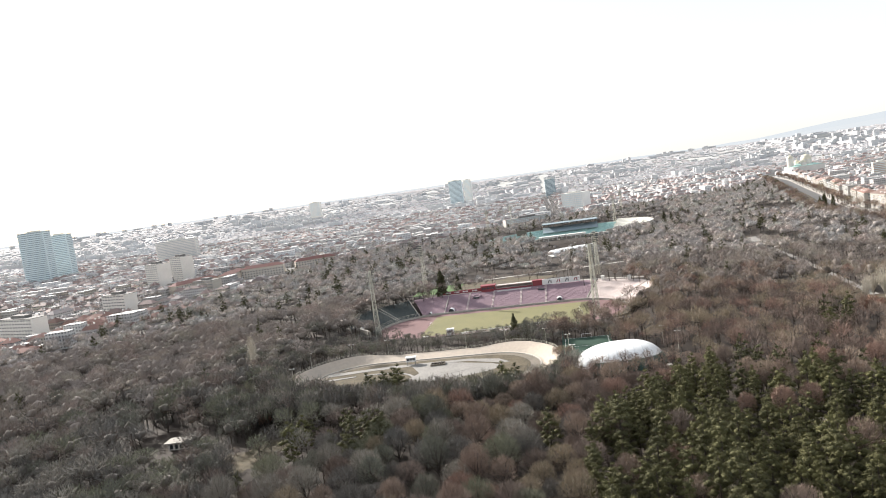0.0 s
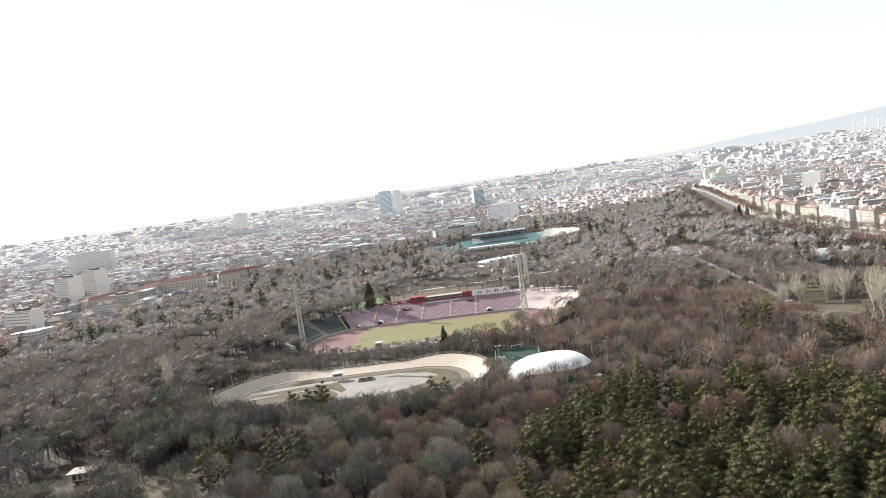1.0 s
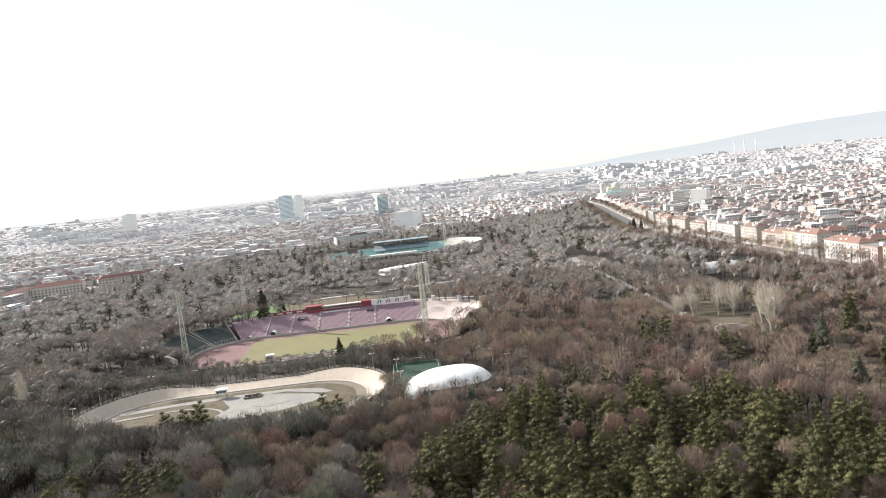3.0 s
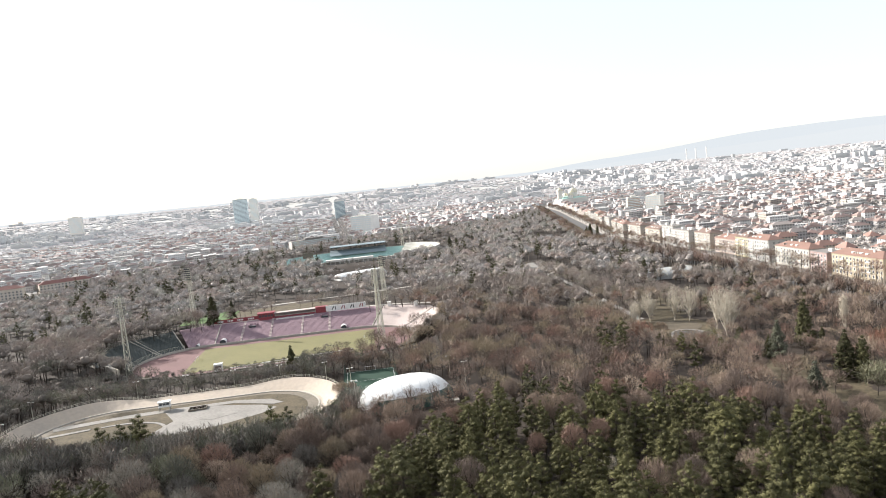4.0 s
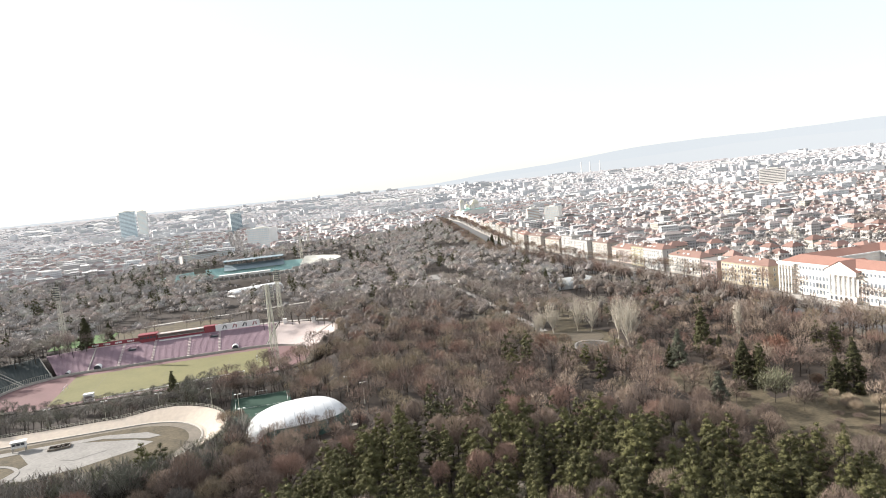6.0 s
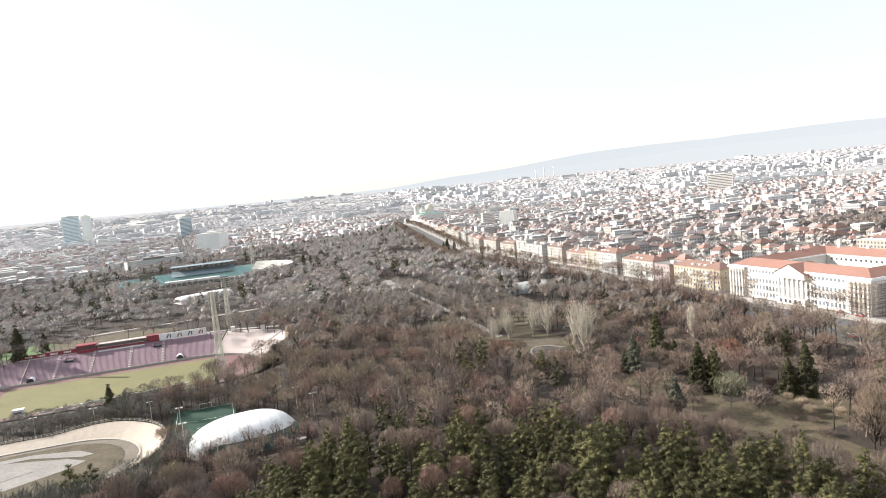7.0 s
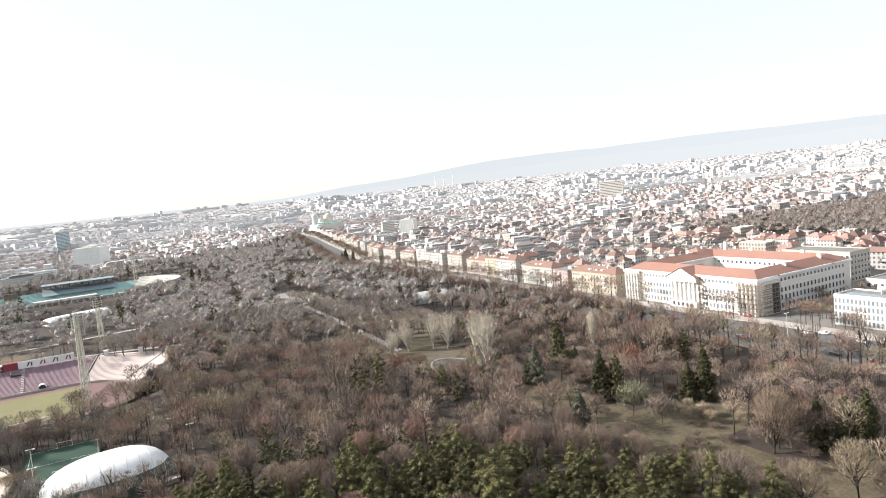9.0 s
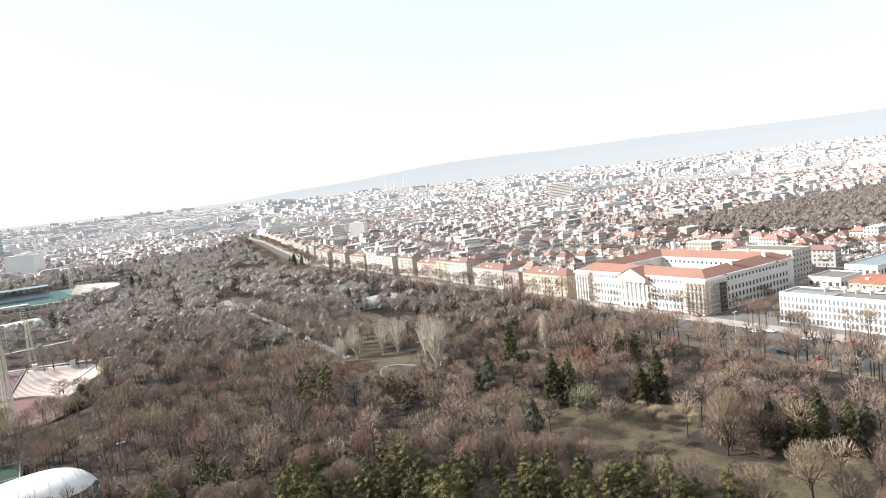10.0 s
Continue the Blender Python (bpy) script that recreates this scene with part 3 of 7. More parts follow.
# ----- velodrome fittings -----
g = Geo()
rings = []
for i in range(129):
    p, q = Vector(oval_point(i / 128, 30, 28)), Vector(oval_point(i / 128 + 0.002, 30, 28))
    d = (q - p).normalized()
    rings.append([(p.x + d.y * s, p.y - d.x * s, h) for s, h in ((-0.5, 0.9), (-0.5, 1.28), (0.15, 1.28), (0.15, 0.9))])
part("inner_kerb", g.loft(rings), "concrete", velodrome, "whitish kerb along the track's inner edge")
g = Geo()
for i in range(110):
    a0, a1 = (-0.08 + 0.66 * i / 110), (-0.08 + 0.66 * (i + 1) / 110)
    pts = []
    for a in (a0, a1):
        p, q = Vector(oval_point(a, 30, 28)), Vector(oval_point(a + 0.002, 30, 28))
        d = (q - p).normalized()
        bank = 1.3 + 2.3 * smooth01((abs(p.x) - 22) / 22)
        pts.append(Vector((p.x + d.y * 9.2, p.y - d.x * 9.2, 1.2 + bank)))
    g.beam(pts[0], pts[0] + Vector((0, 0, 1.25)), 0.12)
    for h in (0.6, 1.2):
        g.beam(pts[0] + Vector((0, 0, h)), pts[1] + Vector((0, 0, h)), 0.07)
part("rim_fence", g, "steel", velodrome, "thin metal fence on the upper rim")


def slab(name, parent, pts, z0, z1, m, label):
    g = Geo()
    n = len(pts)
    g.add([(x, y, z0) for x, y in pts] + [(x, y, z1) for x, y in pts], [tuple(range(n, 2 * n))] + [(i, (i + 1) % n, n + (i + 1) % n, n + i) for i in range(n)])
    return part(name, g, m, parent, label)


slab("worn_lawn", velodrome, [(x, y) for x, y, _ in oval_ring(0, 1, 48, 28, 25, 0, 0, 0)], 0.9, 1.0, "lawn", "worn brown lawn inside the track")
slab("concrete_apron", velodrome, [(-9, 16), (12, 17), (33, 9), (40, 3), (34, -3), (18, -12), (2, -16), (-8, -12), (-2, 2)], 0.9, 1.05, "pale_ground", "pale cracked concrete apron")
slab("dirt_strip", velodrome, [(-54, 14), (-20, 20), (20, 21), (36, 16), (42, 9), (38, 8), (20, 17), (-10, 16), (-30, 14), (-52, 9)], 0.9, 1.10, "pale_ground", "light dirt strip")
slab("sand_patch", velodrome, [(6, 4), (14, 8), (24, 2), (14, -3), (9, 0)], 0.9, 1.13, "pale_ground", "fresh pale sand patch")
g = Geo()
rings = []
for i in range(61):
    t = math.pi * (0.62 - 1.1 * i / 60)
    px, py = -24 + 21 * math.cos(t), -8 + 15 * math.sin(t)
    dx, dy = math.cos(t), math.sin(t)
    rings.append([(px + dx * s, py + dy * s, h) for s, h in ((-0.7, 0.9), (-0.7, 1.2), (0.7, 1.2), (0.7, 0.9))])
part("curved_path", g.loft(rings), "pale_ground", velodrome, "curved pale concrete path")
slab("straight_path", velodrome, [(-58, 2), (-36, 6.5), (-36, 4.4), (-58, -1)], 0.9, 1.2, "pale_ground", "narrow pale path")
tower = thing("judges_cabin", "small white judges' cabin on concrete legs beside the cycling track", "cabin", at=pose(-41, -98, 1.0, 0, 0, 8) @ Matrix.Scale(0.66, 4))
for sx in (-3.2, 3.2):
    for sy in (-1.8, 1.8):
        part("leg", Geo().box(sx, sy, -0.6, 0.45, 0.45, 3.4), "concrete", tower)
cabin = part("cabin", Geo().box(0, 0, 2.7, 7.6, 4.6, 0.4).box(0, 0, 3.1, 7.2, 4.2, 2.2).box(0, 0, 5.9, 8.4, 5.2, 0.3).box(-3.4, 0, 5.2, 0.4, 4.2, 0.8).box(3.4, 0, 5.2, 0.4, 4.2, 0.8), "white", tower)
for i in range(3):
    part("window", Geo().box(-2.2 + 2.2 * i, -2.14, 3.9, 1.8, 0.1, 1.3), "glass", cabin, "dark window")
pit = thing("building_pit", "square brick pit with earth and rubble on the infield", "pit", at=pose(-26, -103, 1.0, 0, 0, 6) @ Matrix.Scale(0.68, 4))
part("brick_wall", Geo().box(0, -3, -0.4, 11, 0.5, 1.6).box(0, 3, -0.4, 11, 0.5, 1.6).box(-5.3, 0, -0.4, 0.5, 5.6, 1.6).box(5.3, 0, -0.4, 0.5, 5.6, 1.6), "dirt", pit, "low brown brick wall")
for i in range(9):
    part("rubble", Geo().box(random.uniform(-4, 4), random.uniform(-2, 2), -0.3, random.uniform(0.8, 2), random.uniform(0.8, 1.8), random.uniform(0.8, 2.0), random.uniform(0, 3)), "litter", pit)


def lamp_post(x, y, h=9.0, z0=None, group="lamps round the velodrome", label="thin grey lamp post with a double head"):
    t = thing("lamp_post", label, "lamp post", group, at=pose(x, y, ground_z(x, y) if z0 is None else z0))
    part("pole", Geo().tube(0, 0, -0.5, 0.14, h + 0.5, 6, 0.08), "steel", t)
    part("arm", Geo().box(0, 0, h, 2.2, 0.14, 0.12), "steel", t)
    for sx in (-1.0, 1.0):
        part("lamp_head", Geo().box(sx, 0, h - 0.12, 0.8, 0.45, 0.28), "white", t)
    return t


for x, y in ((-100, -88), (-80, -76), (-60, -73), (-38, -71), (-16, -71), (6, -72), (28, -78), (40, -96), (42, -118), (90, -112), (85, -98), (-98, -118)):
    lamp_post(x, y)

# ----- small green pitch and the dome's skirt -----
court = tagged(new("sports_pitch"), "small green artificial football pitch behind the dome", "pitch")
court.matrix_world = pose(49, -92, 0.8)
part("turf", Geo().box(0, 0, -1.4, 24, 36, 1.5), "green_turf", court)
g = Geo()
for x0, y0, sx, sy in ((-11, 0, 0.12, 34), (11, 0, 0.12, 34), (0, 17, 22, 0.12), (0, -17, 22, 0.12), (0, 0, 22, 0.12)):
    g.box(x0, y0, 0.104, sx, sy, 0.01)
part("lines", g, "white", court, "white lines")
for s in (-1, 1):
    g = Geo()
    for k in (-1, 1):
        g.box(k * 2.5, s * 16.6, 0.1, 0.12, 0.12, 2.1)
    g.box(0, s * 16.6, 2.1, 5.1, 0.12, 0.12)
    part("goal", g, "white", court, "small white goal")
for i in range(10):
    part("fence_post", Geo().tube(-12, -18 + 4 * i, -0.5, 0.07, 5, 5), "dome_green", court)
    part("fence_post", Geo().tube(12, -18 + 4 * i, -0.5, 0.07, 5, 5), "dome_green", court)
part("entrance", Geo().box(15, -16.5, -0.6, 6, 2.4, 2.4).box(15, -16.6, 1.8, 6.4, 2.8, 0.2), "concrete", dome, "white entrance lock")

# ----- windows and houses -----
WINDOWS = {}


def window_mesh(w, h, along_y=True, pane="glass"):
    """A dark pane in a pale frame with a middle bar and a sill; it faces -x, or -y."""
    key = (w, h, along_y, pane)
    if key not in WINDOWS:
        g = Geo()

        def pt(u, z, depth):
            return (-depth, u, z) if along_y else (u, -depth, z)
        W2, o = w / 2, 0.14
        ring = [(-W2 - o, -0.2), (W2 + o, -0.2), (W2 + o, h + o), (-W2 - o, h + o)]
        hole = [(-W2, 0), (W2, 0), (W2, h), (-W2, h)]
        pts = [pt(u, z, 0.0) for u, z in ring] + [pt(u, z, 0.13) for u, z in ring] + [pt(u, z, 0.13) for u, z in hole] + [pt(u, z, 0.03) for u, z in hole]
        for i in range(4):
            j = (i + 1) % 4
            fs = [(i, j, 4 + j, 4 + i), (4 + i, 4 + j, 8 + j, 8 + i), (8 + i, 8 + j, 12 + j, 12 + i)]
            g.add(pts, [], 1) if not g.v else None
            for f in fs:
                g.f.append(f if not along_y else f[::-1]); g.m.append(1)
        g.f.append((12, 13, 14, 15) if not along_y else (15, 14, 13, 12)); g.m.append(0)
        WINDOWS[key] = g.mesh("window", mats([pane, "white"]))
    return WINDOWS[key]


def window_row(parent, x, y, z, n, step, w, h, along_y=True, pane="glass"):
    for i in range(n):
        o = new("window", window_mesh(w, h, along_y, pane))
        o.parent = parent
        u = (i - (n - 1) / 2) * step
        o.location = (x, y + u, z) if along_y else (x + u, y, z)


def hip_roof(g, x0, x1, y0, y1, z, rise, over=0.7, slot=0):
    x0, x1, y0, y1 = x0 - over, x1 + over, y0 - over, y1 + over
    w, d = x1 - x0, y1 - y0
    r = min(w, d) / 2
    if w >= d:
        a, b = (x0 + r, (y0 + y1) / 2, z + rise), (x1 - r, (y0 + y1) / 2, z + rise)
        fs = [(0, 1, 5, 4), (1, 2, 5), (2, 3, 4, 5), (3, 0, 4), (3, 2, 1, 0)]
    else:
        a, b = ((x0 + x1) / 2, y0 + r, z + rise), ((x0 + x1) / 2, y1 - r, z + rise)
        fs = [(0, 1, 4), (1, 2, 5, 4), (2, 3, 5), (3, 0, 4, 5), (3, 2, 1, 0)]
    return g.add([(x0, y0, z), (x1, y0, z), (x1, y1, z), (x0, y1, z), a, b], fs, slot)


PAINTS = {}


def paint(c):
    if c not in PAINTS:
        PAINTS[c] = material("house_plaster", c, 0.85, tuple(k * 0.86 for k in c), 0.1, 0.9, 0.7)
    return PAINTS[c]


def apartment(x, y0, y1, depth, floors, colour, roof, label, fh=3.1, z0=0.3, turn=0.0):
    """A street house: walls, cornice, roof with chimneys and dormers, and windows to the street and to the side."""
    d, h = y1 - y0, floors * fh + 1.2
    t = thing("apartment_house", label, "apartment house", "houses along the boulevard", at=pose(x, (y0 + y1) / 2, z0, 0, 0, turn))
    part("wall", Geo().box(depth / 2, 0, -1.5, depth, d, h + 1.5), paint(tuple(0.56 * k for k in colour)), t)
    part("cornice", Geo().box(depth / 2, 0, h, depth + 0.8, d + 0.8, 0.4), paint(tuple(0.50 * k for k in colour)), t)
    if roof:
        r = part("roof", hip_roof(Geo(), 0, depth, -d / 2, d / 2, h + 0.4, 3.6, 0.6), material("house_roof", roof, 0.9, tuple(k * 0.72 for k in roof), 0.15, 1.5, 0.8, 0.3), t)
        for i in range(max(1, int(d / 9))):
            part("chimney", Geo().box(depth * random.uniform(0.3, 0.7), random.uniform(-0.35, 0.35) * d, h + 1.6, 0.8, 1.2, random.uniform(2.2, 3.4)), "plaster", r)
            part("dormer", Geo().box(depth * 0.2, random.uniform(-0.38, 0.38) * d, h + 0.6, 2.2, 1.8, 1.8), "plaster", r)
    else:
        r = part("roof", Geo().box(depth / 2, 0, h + 0.4, depth + 0.3, d + 0.3, 0.25), "city_ground", t, "flat felt roof")
        for i in range(max(1, int(d / 10))):
            part("roof_hut", Geo().box(depth * random.uniform(0.3, 0.7), random.uniform(-0.35, 0.35) * d, h + 0.6, 2.6, 3.2, 2.2), "plaster", r)
    n = max(2, int(d / 3.1))
    for f in range(floors):
        window_row(t, -0.02, 0, 1.4 + f * fh, n, d / n, 1.35, 1.75)
        if f >= 1:
            window_row(t, depth / 2, -d / 2 - 0.02, 1.4 + f * fh, 2, depth / 3.2, 1.2, 1.6, False)
    for f in range(1, floors):
        for s in ((-0.26, 0.26) if d > 18 else (0.05,)):
            b = part("balcony", Geo().box(-0.7, s * d, 1.15 + f * fh, 1.4, 2.8, 0.18), "concrete", t)
            part("railing", Geo().box(-1.36, s * d, 1.33 + f * fh, 0.08, 2.8, 0.9), "plaster", b)
    return t


RED, BROWN = (0.235, 0.145, 0.118), (0.19, 0.135, 0.115)
for y0, y1, fl, col, roof, lab in (
        (-22, 24, 4, (0.72, 0.62, 0.46), RED, "cream four-storey apartment house with red hipped roof"),
        (29, 46, 4, (0.66, 0.50, 0.47), None, "narrow dusty-pink flat-roofed apartment house"),
        (52, 92, 4, (0.76, 0.72, 0.64), RED, "white apartment house with red roof and balconies"),
        (99, 128, 5, (0.76, 0.74, 0.70), RED, "white five-storey apartment house with steep red roof"),
        (133, 152, 5, (0.74, 0.66, 0.44), BROWN, "pale yellow gabled apartment house"),
        (156, 190, 4, (0.74, 0.60, 0.52), RED, "pinkish apartment house with red roof"),
        (197, 226, 5, (0.70, 0.64, 0.55), BROWN, "beige apartment house with brown roof"),
        (232, 268, 5, (0.78, 0.75, 0.70), None, "white flat-roofed five-storey block"),
        (274, 300, 6, (0.78, 0.76, 0.72), None, "tall white flat-roofed block"),
        (306, 344, 4, (0.68, 0.60, 0.50), BROWN, "sandy apartment house with brown roof"),
        (350, 386, 5, (0.72, 0.66, 0.58), BROWN, "greyish beige apartment house with balconies"),
        (392, 436, 5, (0.76, 0.71, 0.62), RED, "light plastered apartment house with red roof"),
        (442, 480, 5, (0.64, 0.56, 0.46), BROWN, "ochre apartment house with brown roof"),
        (486, 530, 6, (0.76, 0.72, 0.66), None, "white six-storey block with flat roof")):
    apartment(364 + (y1 * 7 % 11) + max(0.0, 0.219 * ((y0 + y1) / 2 - 400)), y0, y1, 13.5, fl, col, roof, lab, 2.95 + 0.06 * (y1 % 5), turn=-12.3 if y0 > 390 else 0.0)
for i in range(5):
    y0 = 540 + 40 * i
    bx = 366 + 0.212 * (y0 + 17 - 400)
    apartment(bx, y0, y0 + 35, 14, 5 + (i % 2), ((0.76, 0.72, 0.66), (0.72, 0.64, 0.52), (0.78, 0.76, 0.72))[i % 3], (BROWN, RED, None)[i % 3], "light plastered apartment house on the boulevard", turn=-12.0)

# ----- military-style academy: four wings round a courtyard -----
ac = thing("academy_building", "monumental white academy with red tiled roofs round a courtyard", "public building", at=pose(368, -80, 0.3))
H = 18.0
X1, Y0, Y1 = 78.0, -48.0, 48.0
for nm, x0, x1, y0, y1 in (("front_wing", 0, 16, Y0, Y1), ("side_wing", 16.01, X1 - 16.01, Y0, Y0 + 15), ("side_wing", 16.01, X1 - 16.01, Y1 - 15, Y1), ("rear_wing", X1 - 16, X1, Y0, Y1)):
    w = part(nm, Geo().box((x0 + x1) / 2, (y0 + y1) / 2, -2, x1 - x0, y1 - y0, H + 2), "plaster", ac)
    part("cornice", Geo().box((x0 + x1) / 2, (y0 + y1) / 2, H, x1 - x0 + 1.6, y1 - y0 + 1.6, 0.9).box((x0 + x1) / 2, (y0 + y1) / 2, H - 3.4, x1 - x0 + 0.5, y1 - y0 + 0.5, 0.4), "white", w)
    part("roof", hip_roof(Geo(), x0, x1, y0, y1, H + 0.95, 3.8, 0.2) if nm != "side_wing" else Geo().add([(x0 - 7, y0, H + 0.97), (x1 + 7, y0, H + 0.97), (x1 + 7, y1, H + 0.97), (x0 - 7, y1, H + 0.97), (x0 - 7, (y0 + y1) / 2, H + 4.6), (x1 + 7, (y0 + y1) / 2, H + 4.6)], [(0, 1, 5, 4), (2, 3, 4, 5), (3, 0, 4), (1, 2, 5)]), "roof_red", w, "bright red tiled roof")
for f, (z, hh) in enumerate(((1.2, 2.4), (5.2, 2.6), (9.4, 2.4), (15.2, 1.6))):
    for c, n in ((Y0 + 27, 8), (Y1 - 27, 8)):
        window_row(ac, -0.03, c, z, n + 2, 2.5, 1.5, hh, True, "bright_glass")
    window_row(ac, 45, Y0 - 0.03, z, 18, 3.1, 1.5, hh, False)
    if f:
        window_row(ac, X1 - 16.03, 0, z, 18, 3.4, 1.5, hh)
for yc in (Y0 + 5.5, Y1 - 5.5):
    blk = part("corner_block", Geo().box(7, yc, -2, 16.5, 12.5, H + 1.2), "plaster", ac)
    part("cornice", Geo().box(7, yc, H - 0.8, 18, 14, 1.2), "white", blk)
    for k in range(5):
        part("scaffold_deck" if yc < 0 else "ledge", Geo().box(-1.9, yc, 2.2 + 3.1 * k, 1.1, 12, 0.25), "concrete", blk)
    for k in range(5):
        part("pilaster", Geo().box(-1.7, yc - 5 + 2.5 * k, -1, 0.9, 0.9, H - 0.4), "plaster", blk)
    window_row(blk, -1.28, yc, 3.0, 4, 2.5, 1.3, 2.2)
    window_row(blk, -1.28, yc, 8.0, 4, 2.5, 1.3, 2.2)
    window_row(blk, -1.28, yc, 12.5, 4, 2.5, 1.3, 2.2)
side = part("stair_bay", Geo().box(7.5, Y0 - 1.6, -2, 13, 1.6, H + 1), "plaster", ac)
for k in range(6):
    part("scaffold_deck", Geo().box(3.2, Y0 - 2.9, 1.4 + 2.7 * k, 7.5, 1.0, 0.22), "concrete", side)
part("dark_net", Geo().box(10.8, Y0 - 2.55, 0.2, 5.6, 0.25, H - 2.6), "dark", side, "dark netting over the scaffold")
SCAFFOLD = material("scaffold_pipe", (0.34, 0.27, 0.22), 0.7, (0.22, 0.18, 0.15), 0.3, 2.0, 0.6)
sc = part("scaffold", Geo().box(-3.4, Y0 + 5, -1, 0.1, 14, 0.1), SCAFFOLD, ac, "brown pipe scaffold round the corner")
for k in range(8):
    part("standard", Geo().tube(-3.4, Y0 - 2 + 2 * k, -1, 0.09, H + 0.5, 6), SCAFFOLD, sc)
    part("standard", Geo().tube(-2.4 + 2.2 * k, Y0 - 3.9, -1, 0.09, H + 0.5, 6), SCAFFOLD, sc)
for k in range(7):
    part("walkway", Geo().box(-2.9, Y0 + 5, 1.4 + 2.4 * k, 1.0, 14, 0.16), SCAFFOLD, sc)
    part("walkway", Geo().box(5.2, Y0 - 3.4, 1.4 + 2.4 * k, 15.6, 1.0, 0.16), SCAFFOLD, sc)
    part("guard_rail", Geo().box(-3.4, Y0 + 5, 2.45 + 2.4 * k, 0.1, 14, 0.12), SCAFFOLD, sc)
    part("guard_rail", Geo().box(5.2, Y0 - 3.9, 2.45 + 2.4 * k, 15.6, 0.1, 0.12), SCAFFOLD, sc)
for yc in (-12.6, Y1 - 13):
    mast = part("scaffold", Geo().box(-2.4, yc, -1, 0.1, 2.4, 0.1), SCAFFOLD, ac, "narrow scaffold tower at the front")
    for k in range(7):
        part("walkway", Geo().box(-1.6, yc, 1.2 + 2.4 * k, 1.6, 2.4, 0.16), SCAFFOLD, mast)
    for sx in (-2.3, -0.9):
        for sy in (-1.2, 1.2):
            part("standard", Geo().tube(sx, yc + sy, -1, 0.09, H + 0.2, 6), SCAFFOLD, mast)
por = part("portico", Geo().box(-1.2, 0, -2, 3.6, 20, 5.2), "plaster", ac, "projecting portico with tall columns")
part("entablature", Geo().box(-0.6, 0, 14.6, 4.8, 20.4, 2.6), "plaster", por)
for k in range(6):
    part("column", Geo().tube(-2.3, -8.25 + 3.3 * k, 3.2, 0.75, 11.4, 12, 0.62), "white", por)
g = Geo().add([(-3.4, -10.8, 17.2), (-3.4, 10.8, 17.2), (-3.4, 0, 22.4), (14, -10.8, 17.2), (14, 10.8, 17.2), (14, 0, 22.4)], [(0, 2, 1), (3, 4, 5), (0, 1, 4, 3)])
ped = part("pediment", g, "plaster", por, "white triangular pediment")
part("gable_roof", Geo().add([(-3.9, -11.6, 17.1), (-3.9, 0, 22.75), (-3.9, 11.6, 17.1), (14, -11.6, 17.1), (14, 0, 22.75), (14, 11.6, 17.1)], [(0, 3, 4, 1), (1, 4, 5, 2)]), "roof_red", ped, "red tiles")
for z in (4.4, 9.2):
    window_row(por, -0.08, 0, z, 5, 3.3, 1.7, 3.0)
window_row(por, -3.06, 0, 0.4, 5, 3.3, 1.7, 2.2)
for x, y in ((30, -42), (48, 42), (60, -42), (70, 10), (70, -25), (26, 43)):
    part("chimney", Geo().box(x, y, H + 2, 1.2, 2.2, 4.2), "plaster", ac)
part("vent_stack", Geo().box(70, 30, H + 1, 2.0, 2.0, 8.5), "white", ac, "tall white chimney")

# ----- rear blocks beside the academy -----
def flat_block(name, x0, x1, y0, y1, h, m, label, bands=3, bay=3.2, z0=0.0, roofm="city_ground"):
    t = thing(name, label, "building", at=pose((x0 + x1) / 2, (y0 + y1) / 2, z0))
    w, d = x1 - x0, y1 - y0
    part("wall", Geo().box(0, 0, -3, w, d, h + 3), m, t)
    r = part("roof", Geo().box(0, 0, h, w - 0.8, d - 0.8, 0.3), roofm, t, "flat roof")
    for sx in (-1, 1):
        part("parapet", Geo().box(sx * (w / 2 - 0.2), 0, h, 0.4, d, 0.9), m, r)
        part("parapet", Geo().box(0, sx * (d / 2 - 0.2), h, w - 0.8, 0.4, 0.9), m, r)
    fh = (h - 1.0) / max(1, bands)
    for f in range(bands):
        n = max(2, int(d / bay)); k = max(2, int(w / bay))
        window_row(t, -w / 2 - 0.02, 0, 1.0 + f * fh, n, d / n, min(1.9, 0.55 * d / n), fh * (0.55 if bay > 3 else 0.7), True, "glass" if bay > 3 else "bright_glass")
        window_row(t, 0, -d / 2 - 0.02, 1.0 + f * fh, k, w / k, min(1.9, 0.55 * w / k), fh * (0.55 if bay > 3 else 0.7), False, "glass" if bay > 3 else "bright_glass")
    return t


flat_block("annex_block", 472, 492, -112, -66, 18, "concrete", "pale grey flat-roofed annex with tall bays", 5)
office = flat_block("office_block", 372, 388, -290, -166, 14.0, "white", "long white modernist office block with satellite dishes", 4, 1.9, roofm="city_ground")
for yy, r in ((46, 2.2), (37, 1.4), (32, 2.0), (26, 1.8), (4, 1.3)):
    dish = Geo()
    rings = [[(2 + 0.35 * rr * rr / r - 0.5 * rr * math.sin(t), yy + rr * math.cos(t), 16.5 + rr * math.sin(t) * 0.85) for t in [2 * math.pi * i / 16 for i in range(17)]] for rr in (0.0, r * 0.5, r * 0.8, r)]
    dd = part("satellite_dish", dish.loft(rings), "white", office, "white dish aerial", smooth=True)
    part("mount", Geo().box(2.3, yy, 14, 0.4, 0.4, 2.4), "steel", dd)
part("blue_roof_sheet", Geo().box(-3.5, 48, 14.34, 6, 22, 0.3), "slate", office, "bluish roof covering")
flat_block("garage_block", 440, 462, -158, -140, 9.0, "plaster", "low beige flat-roofed block behind the academy", 2)
flat_block("workshop_block", 474, 534, -160, -142, 10.5, "plaster", "long grey-green flat-roofed workshop block", 2, roofm="slate")
